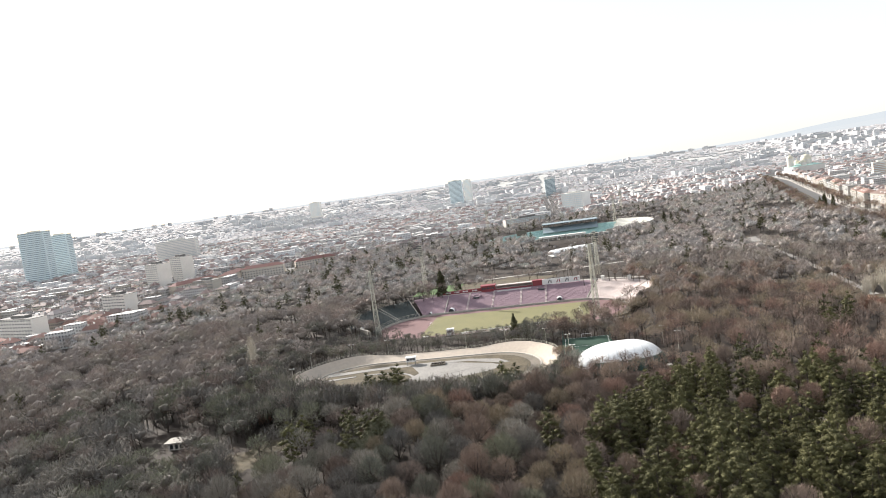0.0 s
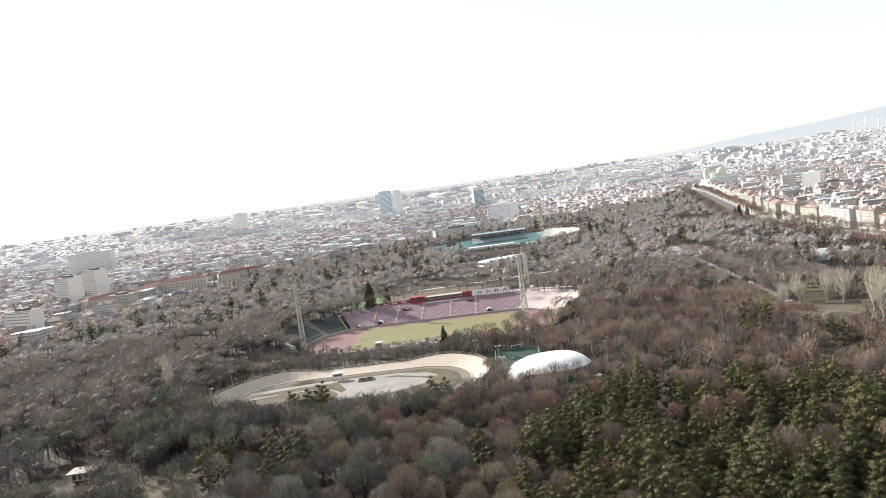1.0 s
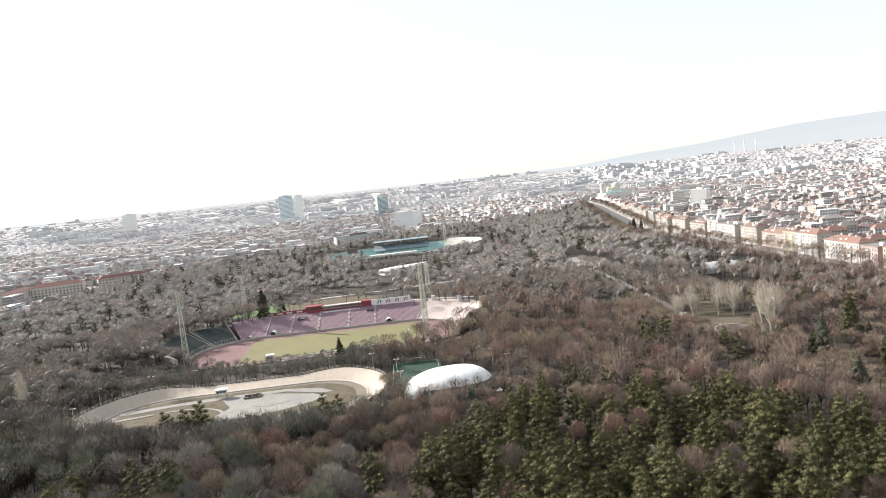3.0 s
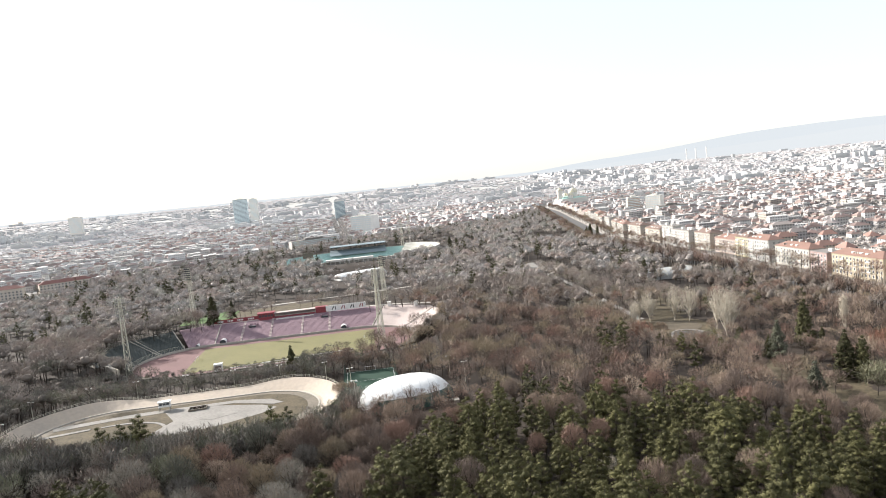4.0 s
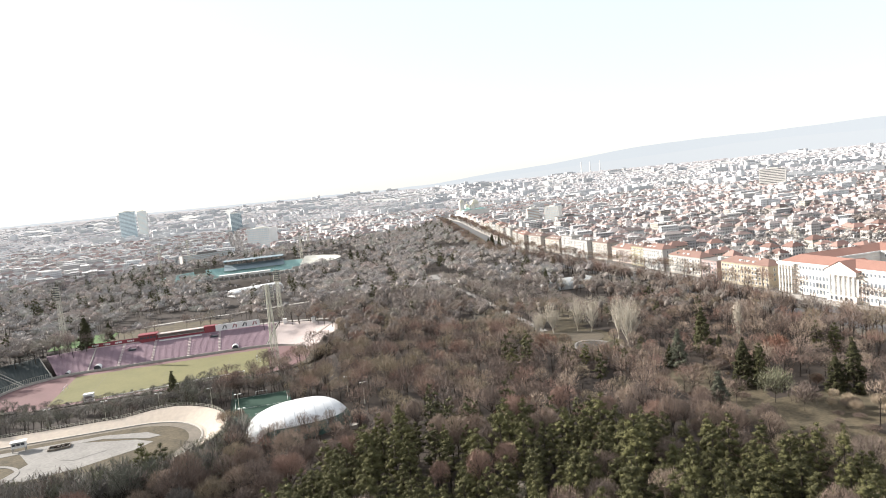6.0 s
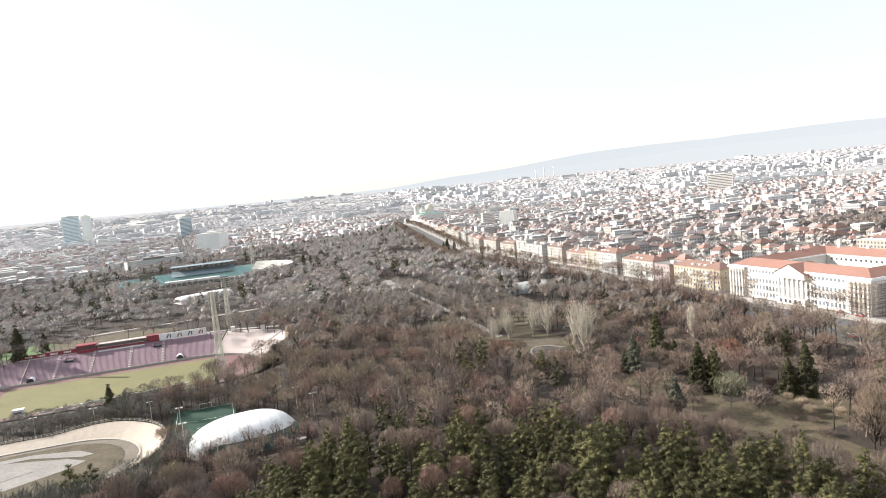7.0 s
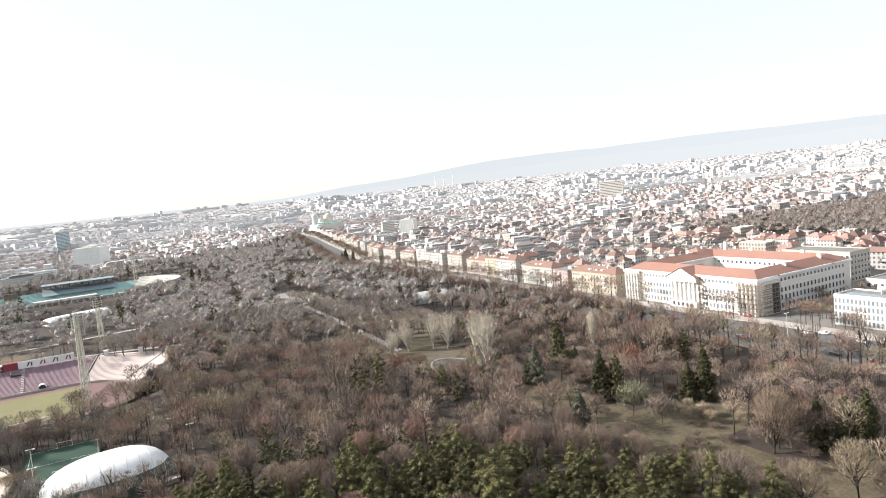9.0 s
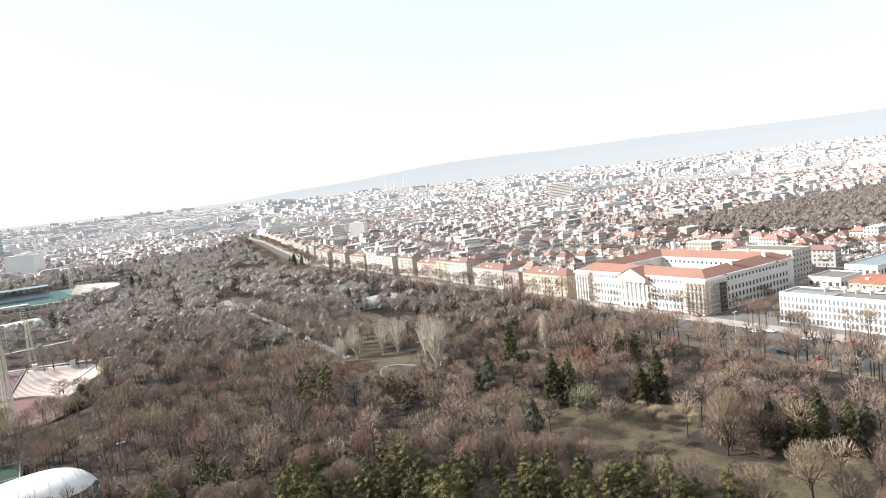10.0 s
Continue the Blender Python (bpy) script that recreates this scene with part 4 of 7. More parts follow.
apartment(425, -232, -170, 13, 3, (0.62, 0.50, 0.38), (0.29, 0.125, 0.095), "ochre house with bright red tiled roof")

# ----- white round-roofed hall in the park -----
hall = thing("sports_hall", "low white round-roofed hall among bare trees", "hall", at=pose(280, 92, 0, 0, 0, -8))
g = Geo()
prof = [(-13 * math.cos(math.pi * i / 16), 6.6 * math.sin(math.pi * i / 16) ** 0.75) for i in range(17)]
g.loft([[(x, u, h) for u, h in prof] for x in (-18, -9, 0, 9, 18)])
part("vault", g, "hall_skin", hall, "pale ribbed vault", smooth=True)
for x in (-18.02, 18.02):
    part("end_wall", Geo().add([(x, u, h) for u, h in prof], [tuple(range(17))]), "white", hall)
for i in range(6):
    x = -15 + 6 * i
    gg = Geo()
    for (a, b), (c, d) in zip(prof, prof[1:]):
        gg.beam((x, a * 1.005, b + 0.03), (x, c * 1.005, d + 0.03), 0.25)
    part("rib", gg, "steel", hall)

# ----- white membrane hall before the far stadium -----
bub = thing("tennis_hall", "long pale arched tennis hall behind the wood", "hall", at=pose(46, 362, -8.0, 0, 0, 24))
g = Geo()
prof = [(-12 * math.cos(math.pi * i / 12), 8.5 * math.sin(math.pi * i / 12) ** 0.8) for i in range(13)]
g.loft([[(x, u * k, h * k) for u, h in prof] for x, k in ((-28, 0.80), (-27.5, 0.9), (-25, 0.95), (-18, 0.98), (0, 1.0), (18, 0.98), (25, 0.95), (27.5, 0.9), (28, 0.80))])
part("vault", g, "membrane", bub, "pale taut vault", smooth=True)
for x in (-28.0, 28.0):
    part("end_wall", Geo().add([(x, u * 0.8, h * 0.8) for u, h in prof], [tuple(range(13))]), "membrane", bub)

# ----- far stadium with teal seats -----
fs = thing("far_stadium", "far football stadium with teal seats and dark stand roof", "stadium", at=pose(42, 548, -13))


def bowl(name, a0, a1, n, m, label, h0=1.0, h1=14.0, rows=10, r0=50, r1=80):
    g = Geo()
    rings, back = [], []
    for i in range(n + 1):
        a = a0 + (a1 - a0) * i / n
        p, q = Vector(oval_point(a, 36, r0)), Vector(oval_point(a + 0.001, 36, r0))
        d = (q - p).normalized()
        prof = [(0, -2), (0, h0)]
        for k in range(rows):
            prof += [((r1 - r0) * k / rows, h0 + (h1 - h0) * (k + 1) / rows), ((r1 - r0) * (k + 1) / rows, h0 + (h1 - h0) * (k + 1) / rows)]
        prof += [(r1 - r0 + 1, h1)]
        rings.append([(p.x + d.y * s, p.y - d.x * s, h) for s, h in prof])
        back.append([(p.x + d.y * s, p.y - d.x * s, h) for s, h in ((r1 - r0 + 1.02, h1 + 0.8), (r1 - r0 + 1.5, h1 + 0.8), (r1 - r0 + 1.5, -3))])
    o = part(name, g.loft(rings), m, fs, label)
    part("outer_wall", Geo().loft(back), "concrete", o, "grey concrete outer wall")
    return o


F1 = math.pi * 50 / 2 / (2 * 72 + 2 * math.pi * 50)
F2 = F1 + 72 / (2 * 72 + 2 * math.pi * 50)
bowl("seating", -F1 * 0.9, F1 * 0.68, 22, "pale_end", "pale empty concrete end", 1.0, 18.0)
bowl("seating", F1 * 0.69, F2, 24, "teal", "teal seats of the far side")
bowl("seating", F2, F2 + F1 * 1.9, 26, "teal", "teal seats of the end")
bowl("seating", F2 + F1 * 1.91, 1 - F1 * 0.91, 20, "concrete", "lower seats of the near stand", 1.0, 6.0)
part("pitch", Geo().box(0, 0, -0.6, 104, 68, 0.8), "green_turf", fs, "green pitch")
stand = part("near_stand", Geo().box(0, -82.5, -4, 104, 4, 20), "concrete", fs, "grey pillared back of the near stand")
for i in range(18):
    part("pillar", Geo().box(-50 + 5.9 * i, -85.6, -4, 1.3, 1.6, 20.2), "plaster", stand)
# flat slate sheet on the wall imitates the shade of an arcade
part("arcade_shade", Geo().box(0, -84.6, 7.0, 102, 0.3, 6.4), "slate", stand, "dark sheet behind the pillars, standing in for arcade shade")
part("gallery", Geo().box(-8, -83, 16.2, 60, 8, 2.6), "plaster", stand, "pale roofed gallery")
rz = [(-39, 72, 22.0), (44, 72, 22.0), (44, 94, 22.6), (-39, 94, 22.6)]
roof = part("canopy", Geo().add(rz + [(x, y, z + 0.6) for x, y, z in rz], [(3, 2, 1, 0), (4, 5, 6, 7), (0, 1, 5, 4), (1, 2, 6, 5), (2, 3, 7, 6), (3, 0, 4, 7)]), "slate", fs, "thin grey-green cantilevered stand roof")
for i in range(12):
    part("strut", Geo().beam((-37 + 7.2 * i, 86, 12), (-37 + 7.2 * i, 90, 21.4), 0.7), "dome_green", roof)
part("upper_tier", Geo().add([(-39, 62, 10.5), (44, 62, 10.5), (44, 86, 17.0), (-39, 86, 17.0), (-39, 86, 8), (44, 86, 8)], [(0, 1, 2, 3), (3, 2, 5, 4)]), "slate", fs, "shaded grey-blue upper seats under the roof")
part("score_board", Geo().box(-70, 52, 12, 15, 1.2, 8), "dirt", fs, "ochre scoreboard")
for x, y in ((-85, 660), (-52, 728), (110, 590), (132, 742)):
    floodlight(x, y, 42, 180 if y > 600 else 0, 3.6, 0, 5, "distant grey lattice floodlight mast", "floodlights of the far stadium")

# ----- landmarks of the town -----
def tower_block(name, x, y, z0, w, d, h, turn, m, label, floors, bandm="office_glass", cols=0):
    t = thing(name, label, "tower block", at=pose(x, y, z0, 0, 0, turn))
    part("wall", Geo().box(0, 0, -6, w, d, h + 6), m, t)
    # roofs beyond 900 m get a pale colour that stands in for haze
    part("roof", Geo().box(0, 0, h, w + 0.4, d + 0.4, 0.5).box(0, 0, h + 0.5, w * 0.4, d * 0.5, 2.6), "city_ground" if math.hypot(x, y) < 900 else "pale_end", t)
    fh = h / floors
    for f in range(floors):
        part("window_band", Geo().box(0, 0, f * fh + fh * 0.4, w * 0.94, d + 0.16, fh * 0.34).box(0, 0, f * fh + fh * 0.4, w + 0.16, d * 0.8, fh * 0.34), bandm, t)
    for i in range(cols + 1 if cols else 0):
        part("pier", Geo().box(-w / 2 + w * i / cols, 0, 0, 0.7, d + 0.5, h), m, t)
    return t


tower_block("tower_block", -552, 466, 0, 36, 20, 37, -30, "plaster", "white prefabricated residential tower block", 12, paint((0.33, 0.32, 0.31)), cols=6)
tower_block("tower_block", -560, 542, 0, 34, 20, 39, -30, "plaster", "white prefabricated residential tower block", 12, paint((0.33, 0.32, 0.31)), cols=6)
tower_block("residential_block", -494, 144, 0, 62, 15, 20, -20, "plaster", "beige residential block with rows of balconies", 6, paint((0.28, 0.27, 0.26)), cols=12)
tower_block("residential_block", -447, 230, 0, 40, 15, 23, -20, "plaster", "light residential block with dark balconies", 7, paint((0.22, 0.22, 0.22)), cols=8)
tower_block("residential_block", -398, 330, 0, 34, 14, 17, -20, "concrete", "grey residential block above the trees", 5, paint((0.22, 0.22, 0.22)), cols=8)
tower_block("glass_tower", -1077, 840, 0, 52, 34, 116, 15, "office_glass", "bluish glass office tower in the haze", 28, "slate")
tower_block("glass_tower", -1107, 946, 0, 44, 30, 104, 15, "office_glass", "bluish glass office tower in the haze", 26, "slate")
tower_block("long_block", -853, 1007, 10, 95, 18, 44, 8, "plaster", "long grey-white slab block", 12, paint((0.44, 0.45, 0.46)))
tower_block("hotel_tower", -1025, 2367, 40, 46, 30, 58, 10, "plaster", "tall grey hotel tower in the distance", 14)
tower_block("glass_tower", -374, 2171, 12, 50, 30, 92, 5, "office_glass", "far green-blue glass tower", 20, "slate")
tower_block("tower_block", -343, 2277, 14, 30, 26, 88, 5, "plaster", "far pale concrete tower in the haze", 20)
tower_block("hotel_tower", -10, 1905, 5, 34, 22, 60, 5, "slate", "slim dark grey office tower", 15)
tower_block("palace_block", 62, 1030, 0, 52, 28, 38, -35, "white", "large white public building with many windows", 9, cols=12)
tower_block("long_block", -30, 775, 0, 80, 16, 16, 22, paint((0.46, 0.43, 0.40)), "long grey block of offices behind the stadium", 6, cols=20)
tower_block("office_slab", 577, 764, 0, 28, 14, 30, -50, "plaster", "tall white office slab", 10, cols=9)
tower_block("brick_block", 552, 800, 0, 22, 16, 29, -12, paint((0.42, 0.34, 0.29)), "brown brick block with balconies", 10)
tower_block("low_hall", 570, 686, 0, 44, 22, 15, -12, "concrete", "low greyish hall beside the office slab", 3)
tower_block("hospital_block", 1327, 1070, 0, 62, 20, 50, -50, "plaster", "wide white slab block above the roofs", 12, "glass")
for x, y in ((2090, 3619), (2139, 3594), (2193, 3565)):
    c = thing("power_station_chimney", "tall thin pale power station chimney", "chimney", "power station chimneys", at=pose(x, y, 40))
    part("shaft", Geo().tube(0, 0, -10, 4.2, 122, 12, 2.9), "white", c)
    part("rim", Geo().tube(0, 0, 110, 3.3, 4, 12), "white", c)
cat = thing("cathedral", "domed cathedral with pale walls, green roofs and golden cupolas", "church", at=pose(575, 1238, 0, 0, 0, 10))
# gold and copper green are both paled to stand in for haze
M["gold"] = material("gilded_copper", (0.62, 0.57, 0.44), 0.5, (0.54, 0.50, 0.40), 0.2, 1.5, 0.6, 0.0, 0.25)
M["verdigris"] = material("green_copper", (0.40, 0.58, 0.51), 0.7, (0.32, 0.49, 0.43), 0.1, 1.0, 0.7)
part("nave", Geo().box(0, 0, -3, 70, 42, 25), "plaster", cat)
part("roof", hip_roof(Geo(), -35, 35, -21, 21, 22, 5, 0.5), "verdigris", cat, "green copper roof")
for nm, x, y, r, z, hh in (("drum", 6, 0, 11, 22, 14), ("drum", -8, -14, 6, 22, 8), ("drum", -8, 14, 6, 22, 8), ("bell_tower", -30, 0, 7, 20, 22)):
    dr = part(nm, Geo().tube(x, y, z, r, hh, 16), "plaster", cat)
    g = Geo().loft([[(x + r * 1.04 * math.cos(e) * math.cos(t), y + r * 1.04 * math.cos(e) * math.sin(t), z + hh + r * math.sin(e)) for t in [2 * math.pi * i / 20 for i in range(21)]] for e in [math.pi / 2 * k / 8 for k in range(9)]])
    part("cupola", g, "gold", dr, "golden cupola", smooth=True)
    part("finial", Geo().tube(x, y, z + hh + r, 0.4, 5, 6), "gold", dr)
# red-roofed school and pale sheds on the park's far left edge
OLD_TILES = material("old_tiles", (0.19, 0.09, 0.078), 0.9, (0.13, 0.065, 0.058), 0.1, 1.0, 0.8)
for x, y, w, d, h, tn in ((-455, 395, 70, 16, 11, 1.2), (-425, 445, 16, 60, 12, 0.1), (-390, 470, 60, 15, 13, 0.25), (-330, 520, 60, 14, 11, 0.5)):
    sc = thing("school_building", "long low school building with dark red roof", "school", at=pose(x, y, 0, 0, 0, math.degrees(tn)))
    part("wall", Geo().box(0, 0, -2, w, d, h + 2), paint((0.60, 0.52, 0.44)), sc)
    part("roof", hip_roof(Geo(), -w / 2, w / 2, -d / 2, d / 2, h, 4.0), OLD_TILES, sc, "dark red roof")
    for f in range(3):
        n = int(w / 4)
        if w > d:
            window_row(sc, 0, -d / 2 - 0.03, 1.2 + 3.4 * f, n, w / n, 1.8, 1.8, False)
        else:
            n = int(d / 4)
            window_row(sc, -w / 2 - 0.03, 0, 1.2 + 3.4 * f, n, d / n, 1.8, 1.8)
lg = Geo()
lg.loft([[(-92 + 3.5 * i, 126 + 4.2 * j, ground_z(-92 + 3.5 * i, 126 + 4.2 * j) + 0.12) for j in range(12)] for i in range(12)])
solid("lawn", lg, "green_lawn", "fresh green lawn behind the stadium", "lawn", kind="structure")
# small pavilion in the wood
pv = thing("park_pavilion", "small low pavilion with a flat pale roof among trees", "pavilion", at=pose(-116, -190, 0.2, 0, 0, 6))
part("wall", Geo().box(0, 0, -1.5, 11, 5, 4.3), "plaster", pv)
part("roof", Geo().box(0, -0.6, 2.8, 13, 7, 0.35), "concrete", pv, "flat pale roof")
for i in range(5):
    # dark panels on the wall imitate the shade of a room behind
    part("opening_shade", Geo().box(-4.2 + 2.1 * i, -2.54, 0.2, 1.3, 0.12, 1.9), "dark", pv, "dark panel that stands in for inner shade")

# ----- cars and street lamps on the boulevard -----
M["tyre"] = material("tyre_rubber", (0.03, 0.03, 0.03), 0.9, (0.02, 0.02, 0.02), 1.0, 6.0, 0.6)


def make_car(colour, label):
    """A parked or halted saloon: body, cabin of glass and four wheels."""
    t = thing("car", label, "car", "cars on the boulevard")
    g = Geo()
    side = [(-2.1, 0.35), (2.1, 0.35), (2.15, 0.75), (1.95, 0.92), (1.0, 1.0), (-1.5, 1.02), (-2.1, 0.95), (-2.15, 0.6)]
    n = len(side)
    g.add([(-0.86, u, z) for u, z in side] + [(0.86, u, z) for u, z in side], [tuple(range(n)), tuple(range(2 * n - 1, n - 1, -1))] + [(i, n + i, n + (i + 1) % n, (i + 1) % n) for i in range(n)])
    part("body", g, material("car_paint", colour, 0.3, tuple(k * 0.9 for k in colour), 0.5, 3.0, 0.5), t)
    g = Geo().add([(s * (0.8 if z < 1.2 else 0.62), u, z) for s in (-1, 1) for u, z in ((1.0, 0.99), (0.3, 1.45), (-1.0, 1.45), (-1.6, 1.0))], [(0, 1, 2, 3), (7, 6, 5, 4), (0, 4, 5, 1), (2, 6, 7, 3)])
    part("glasshouse", g, "glass", t, "dark windows")
    part("roof", Geo().box(0, -0.35, 1.44, 1.26, 1.34, 0.05), "white" if colour[0] > 0.5 else "dark", t)
    for sx in (-0.8, 0.8):
        for u in (-1.35, 1.35):
            w = Geo()
            ring = [(0.32 * math.cos(2 * math.pi * i / 10), 0.32 + 0.32 * math.sin(2 * math.pi * i / 10)) for i in range(10)]
            w.add([(sx - 0.1, u + a, b) for a, b in ring] + [(sx + 0.1, u + a, b) for a, b in ring], [tuple(range(10)), tuple(range(19, 9, -1))] + [(i, 10 + i, 10 + (i + 1) % 10, (i + 1) % 10) for i in range(10)])
            part("wheel", w, "tyre", t)
    return t


KINDS = [make_car((0.75, 0.75, 0.74), "white saloon car on the boulevard"), make_car((0.45, 0.46, 0.48), "silver grey saloon car on the boulevard"), make_car((0.06, 0.06, 0.07), "black saloon car on the boulevard"), make_car((0.30, 0.05, 0.05), "dark red saloon car on the boulevard")]
random.seed(5)
lanes = [(347.5, 1), (351.0, 1), (328.0, -1), (325.0, -1), (361.5, 1)]
used = []
for n in range(46):
    lx, way = lanes[n % 5]
    y = random.uniform(-260, 330) if n % 3 else random.uniform(-250, -120)
    if any(abs(y - b) < 7 and a == lx for a, b in used):
        continue
    used.append((lx, y))
    zc = max(ground_z(338 - 15, y), ground_z(338 + 15, y)) + (0.36 if lx < 355 else 0.51)
    m = pose(lx + random.uniform(-0.3, 0.3), y, zc, 0, 0, 0 if way > 0 else 180)
    if n < 4:
        KINDS[n].matrix_world = m
    else:
        copy_thing(KINDS[random.randrange(4)], m)
for y in range(-250, 330, 42):
    lamp_post(338, y, 11.0, 0.5, "street lamps of the boulevard", "tall grey street lamp with a double head")
for x, y, k in ((264, 222, 1.0), (258, 234, 0.8), (270, 238, 0.9)):
    rp = thing("sand_heap", "heap of yellowish sand on the torn-up square", "sand heap", "heaps on the square", at=pose(x, y, 0.2))
    g = Geo()
    rings = [[(r * (1 + 0.15 * math.sin(3 * a + x)) * math.cos(a), r * (1 + 0.12 * math.cos(2 * a)) * math.sin(a), h) for a in [2 * math.pi * i / 14 for i in range(15)]] for r, h in ((4.5 * k, -0.4), (3.4 * k, 0.9 * k), (1.9 * k, 1.9 * k), (0.3, 2.4 * k))]
    part("heap", g.loft(rings), "dirt", rp, smooth=True)

# ================= town =================
def wall_material(name, colours, per_object=False, windows=True, floor=3.0, bay=2.7, dark=(0.09, 0.09, 0.095)):
    """Plaster with rows of far window openings; every house has its own tone."""
    m = bpy.data.materials.new(name)
    m.use_nodes = True
    n, l = m.node_tree.nodes, m.node_tree.links
    b = n["Principled BSDF"]; b.inputs["Roughness"].default_value = 0.85
    geo, uv = n.new("ShaderNodeNewGeometry"), n.new("ShaderNodeUVMap")
    ramp = n.new("ShaderNodeValToRGB"); ramp.color_ramp.interpolation = "CONSTANT"
    while len(ramp.color_ramp.elements) < len(colours):
        ramp.color_ramp.elements.new(0.5)
    for i, c in enumerate(colours):
        ramp.color_ramp.elements[i].position, ramp.color_ramp.elements[i].color = i / len(colours), (*c, 1)
    l.new(n.new("ShaderNodeObjectInfo").outputs["Random"] if per_object else geo.outputs["Random Per Island"], ramp.inputs[0])
    sep = n.new("ShaderNodeSeparateXYZ"); l.new(uv.outputs[0], sep.inputs[0])

    def op(kind, a, bb):
        k = n.new("ShaderNodeMath"); k.operation = kind
        for s, v in ((0, a), (1, bb)):
            if isinstance(v, (int, float)):
                k.inputs[s].default_value = v
            else:
                l.new(v, k.inputs[s])
        return k.outputs[0]
    u = op("ABSOLUTE", op("SUBTRACT", op("FRACT", op("DIVIDE", sep.outputs[0], bay), 0), 0.5), 0)
    v = op("ABSOLUTE", op("SUBTRACT", op("FRACT", op("DIVIDE", sep.outputs[1], floor), 0), 0.55), 0)
    win = op("MULTIPLY", op("LESS_THAN", u, 0.23), op("LESS_THAN", v, 0.26))
    noise_t = n.new("ShaderNodeTexNoise"); noise_t.inputs["Scale"].default_value = 0.15
    l.new(geo.outputs["Position"], noise_t.inputs["Vector"])
    soil = n.new("ShaderNodeMix"); soil.data_type = "RGBA"; soil.blend_type = "MULTIPLY"
    soil.inputs[0].default_value = 0.35
    l.new(ramp.outputs[0], soil.inputs[6]); l.new(noise_t.outputs["Fac"], soil.inputs[7])
    mix = n.new("ShaderNodeMix"); mix.data_type = "RGBA"; mix.inputs[7].default_value = (*dark, 1)
    if windows:
        l.new(win, mix.inputs[0])
    else:
        mix.inputs[0].default_value = 0.0
    l.new(soil.outputs[2], mix.inputs[6]); l.new(mix.outputs[2], b.inputs["Base Color"])
    return m


TONES = ((0.56, 0.53, 0.50), (0.50, 0.46, 0.42), (0.64, 0.63, 0.61), (0.40, 0.35, 0.30), (0.50, 0.46, 0.39), (0.42, 0.40, 0.39), (0.58, 0.55, 0.53), (0.70, 0.69, 0.67))
WALLS, WALLS_OBJ = wall_material("town_plaster", TONES), wall_material("house_plaster", TONES, True)
ROOFS_OBJ = material("house_tiles", (0.275, 0.165, 0.135), 0.9, (0.185, 0.118, 0.10), 0.05, 1.0, 0.8, 0.2, objects=0.45)
ROOFS = wall_material("town_roofs", ((0.22, 0.155, 0.138), (0.27, 0.195, 0.172), (0.18, 0.145, 0.134), (0.31, 0.23, 0.205), (0.28, 0.245, 0.228), (0.20, 0.145, 0.13), (0.40, 0.35, 0.33)), windows=False)
# walls and roofs of the middle town, lighter than the near ones for haze
HAZE_TONES = ((0.70, 0.685, 0.665), (0.62, 0.60, 0.58), (0.80, 0.79, 0.78), (0.56, 0.53, 0.50), (0.68, 0.65, 0.61), (0.74, 0.73, 0.725), (0.82, 0.815, 0.81))
MID_WALLS = wall_material("hazed_town_plaster", HAZE_TONES, dark=(0.22, 0.22, 0.23))
MID_ROOFS = wall_material("hazed_town_roofs", ((0.30, 0.215, 0.19), (0.36, 0.275, 0.25), (0.26, 0.215, 0.20), (0.40, 0.32, 0.29), (0.40, 0.365, 0.345), (0.30, 0.225, 0.205), (0.52, 0.48, 0.46)), windows=False)
# paler and flatter still, window tone included: thicker haze put into the colour
FAR_WALLS = wall_material("far_hazed_plaster", tuple(tuple(0.60 + 0.45 * (k - 0.64) for k in c) for c in HAZE_TONES), dark=(0.40, 0.41, 0.43))
FAR_ROOFS = wall_material("far_hazed_roofs", ((0.40, 0.36, 0.35), (0.45, 0.41, 0.40), (0.40, 0.385, 0.385), (0.47, 0.44, 0.43), (0.46, 0.45, 0.45), (0.53, 0.52, 0.52)), windows=False)
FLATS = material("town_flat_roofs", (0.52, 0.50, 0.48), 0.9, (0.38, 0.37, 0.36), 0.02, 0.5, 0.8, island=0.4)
# flat roofs of the far town, paled for haze as well
HAZE_FLATS = material("far_hazed_flats", (0.58, 0.57, 0.56), 0.9, (0.46, 0.45, 0.44), 0.02, 0.5, 0.8, island=0.25)


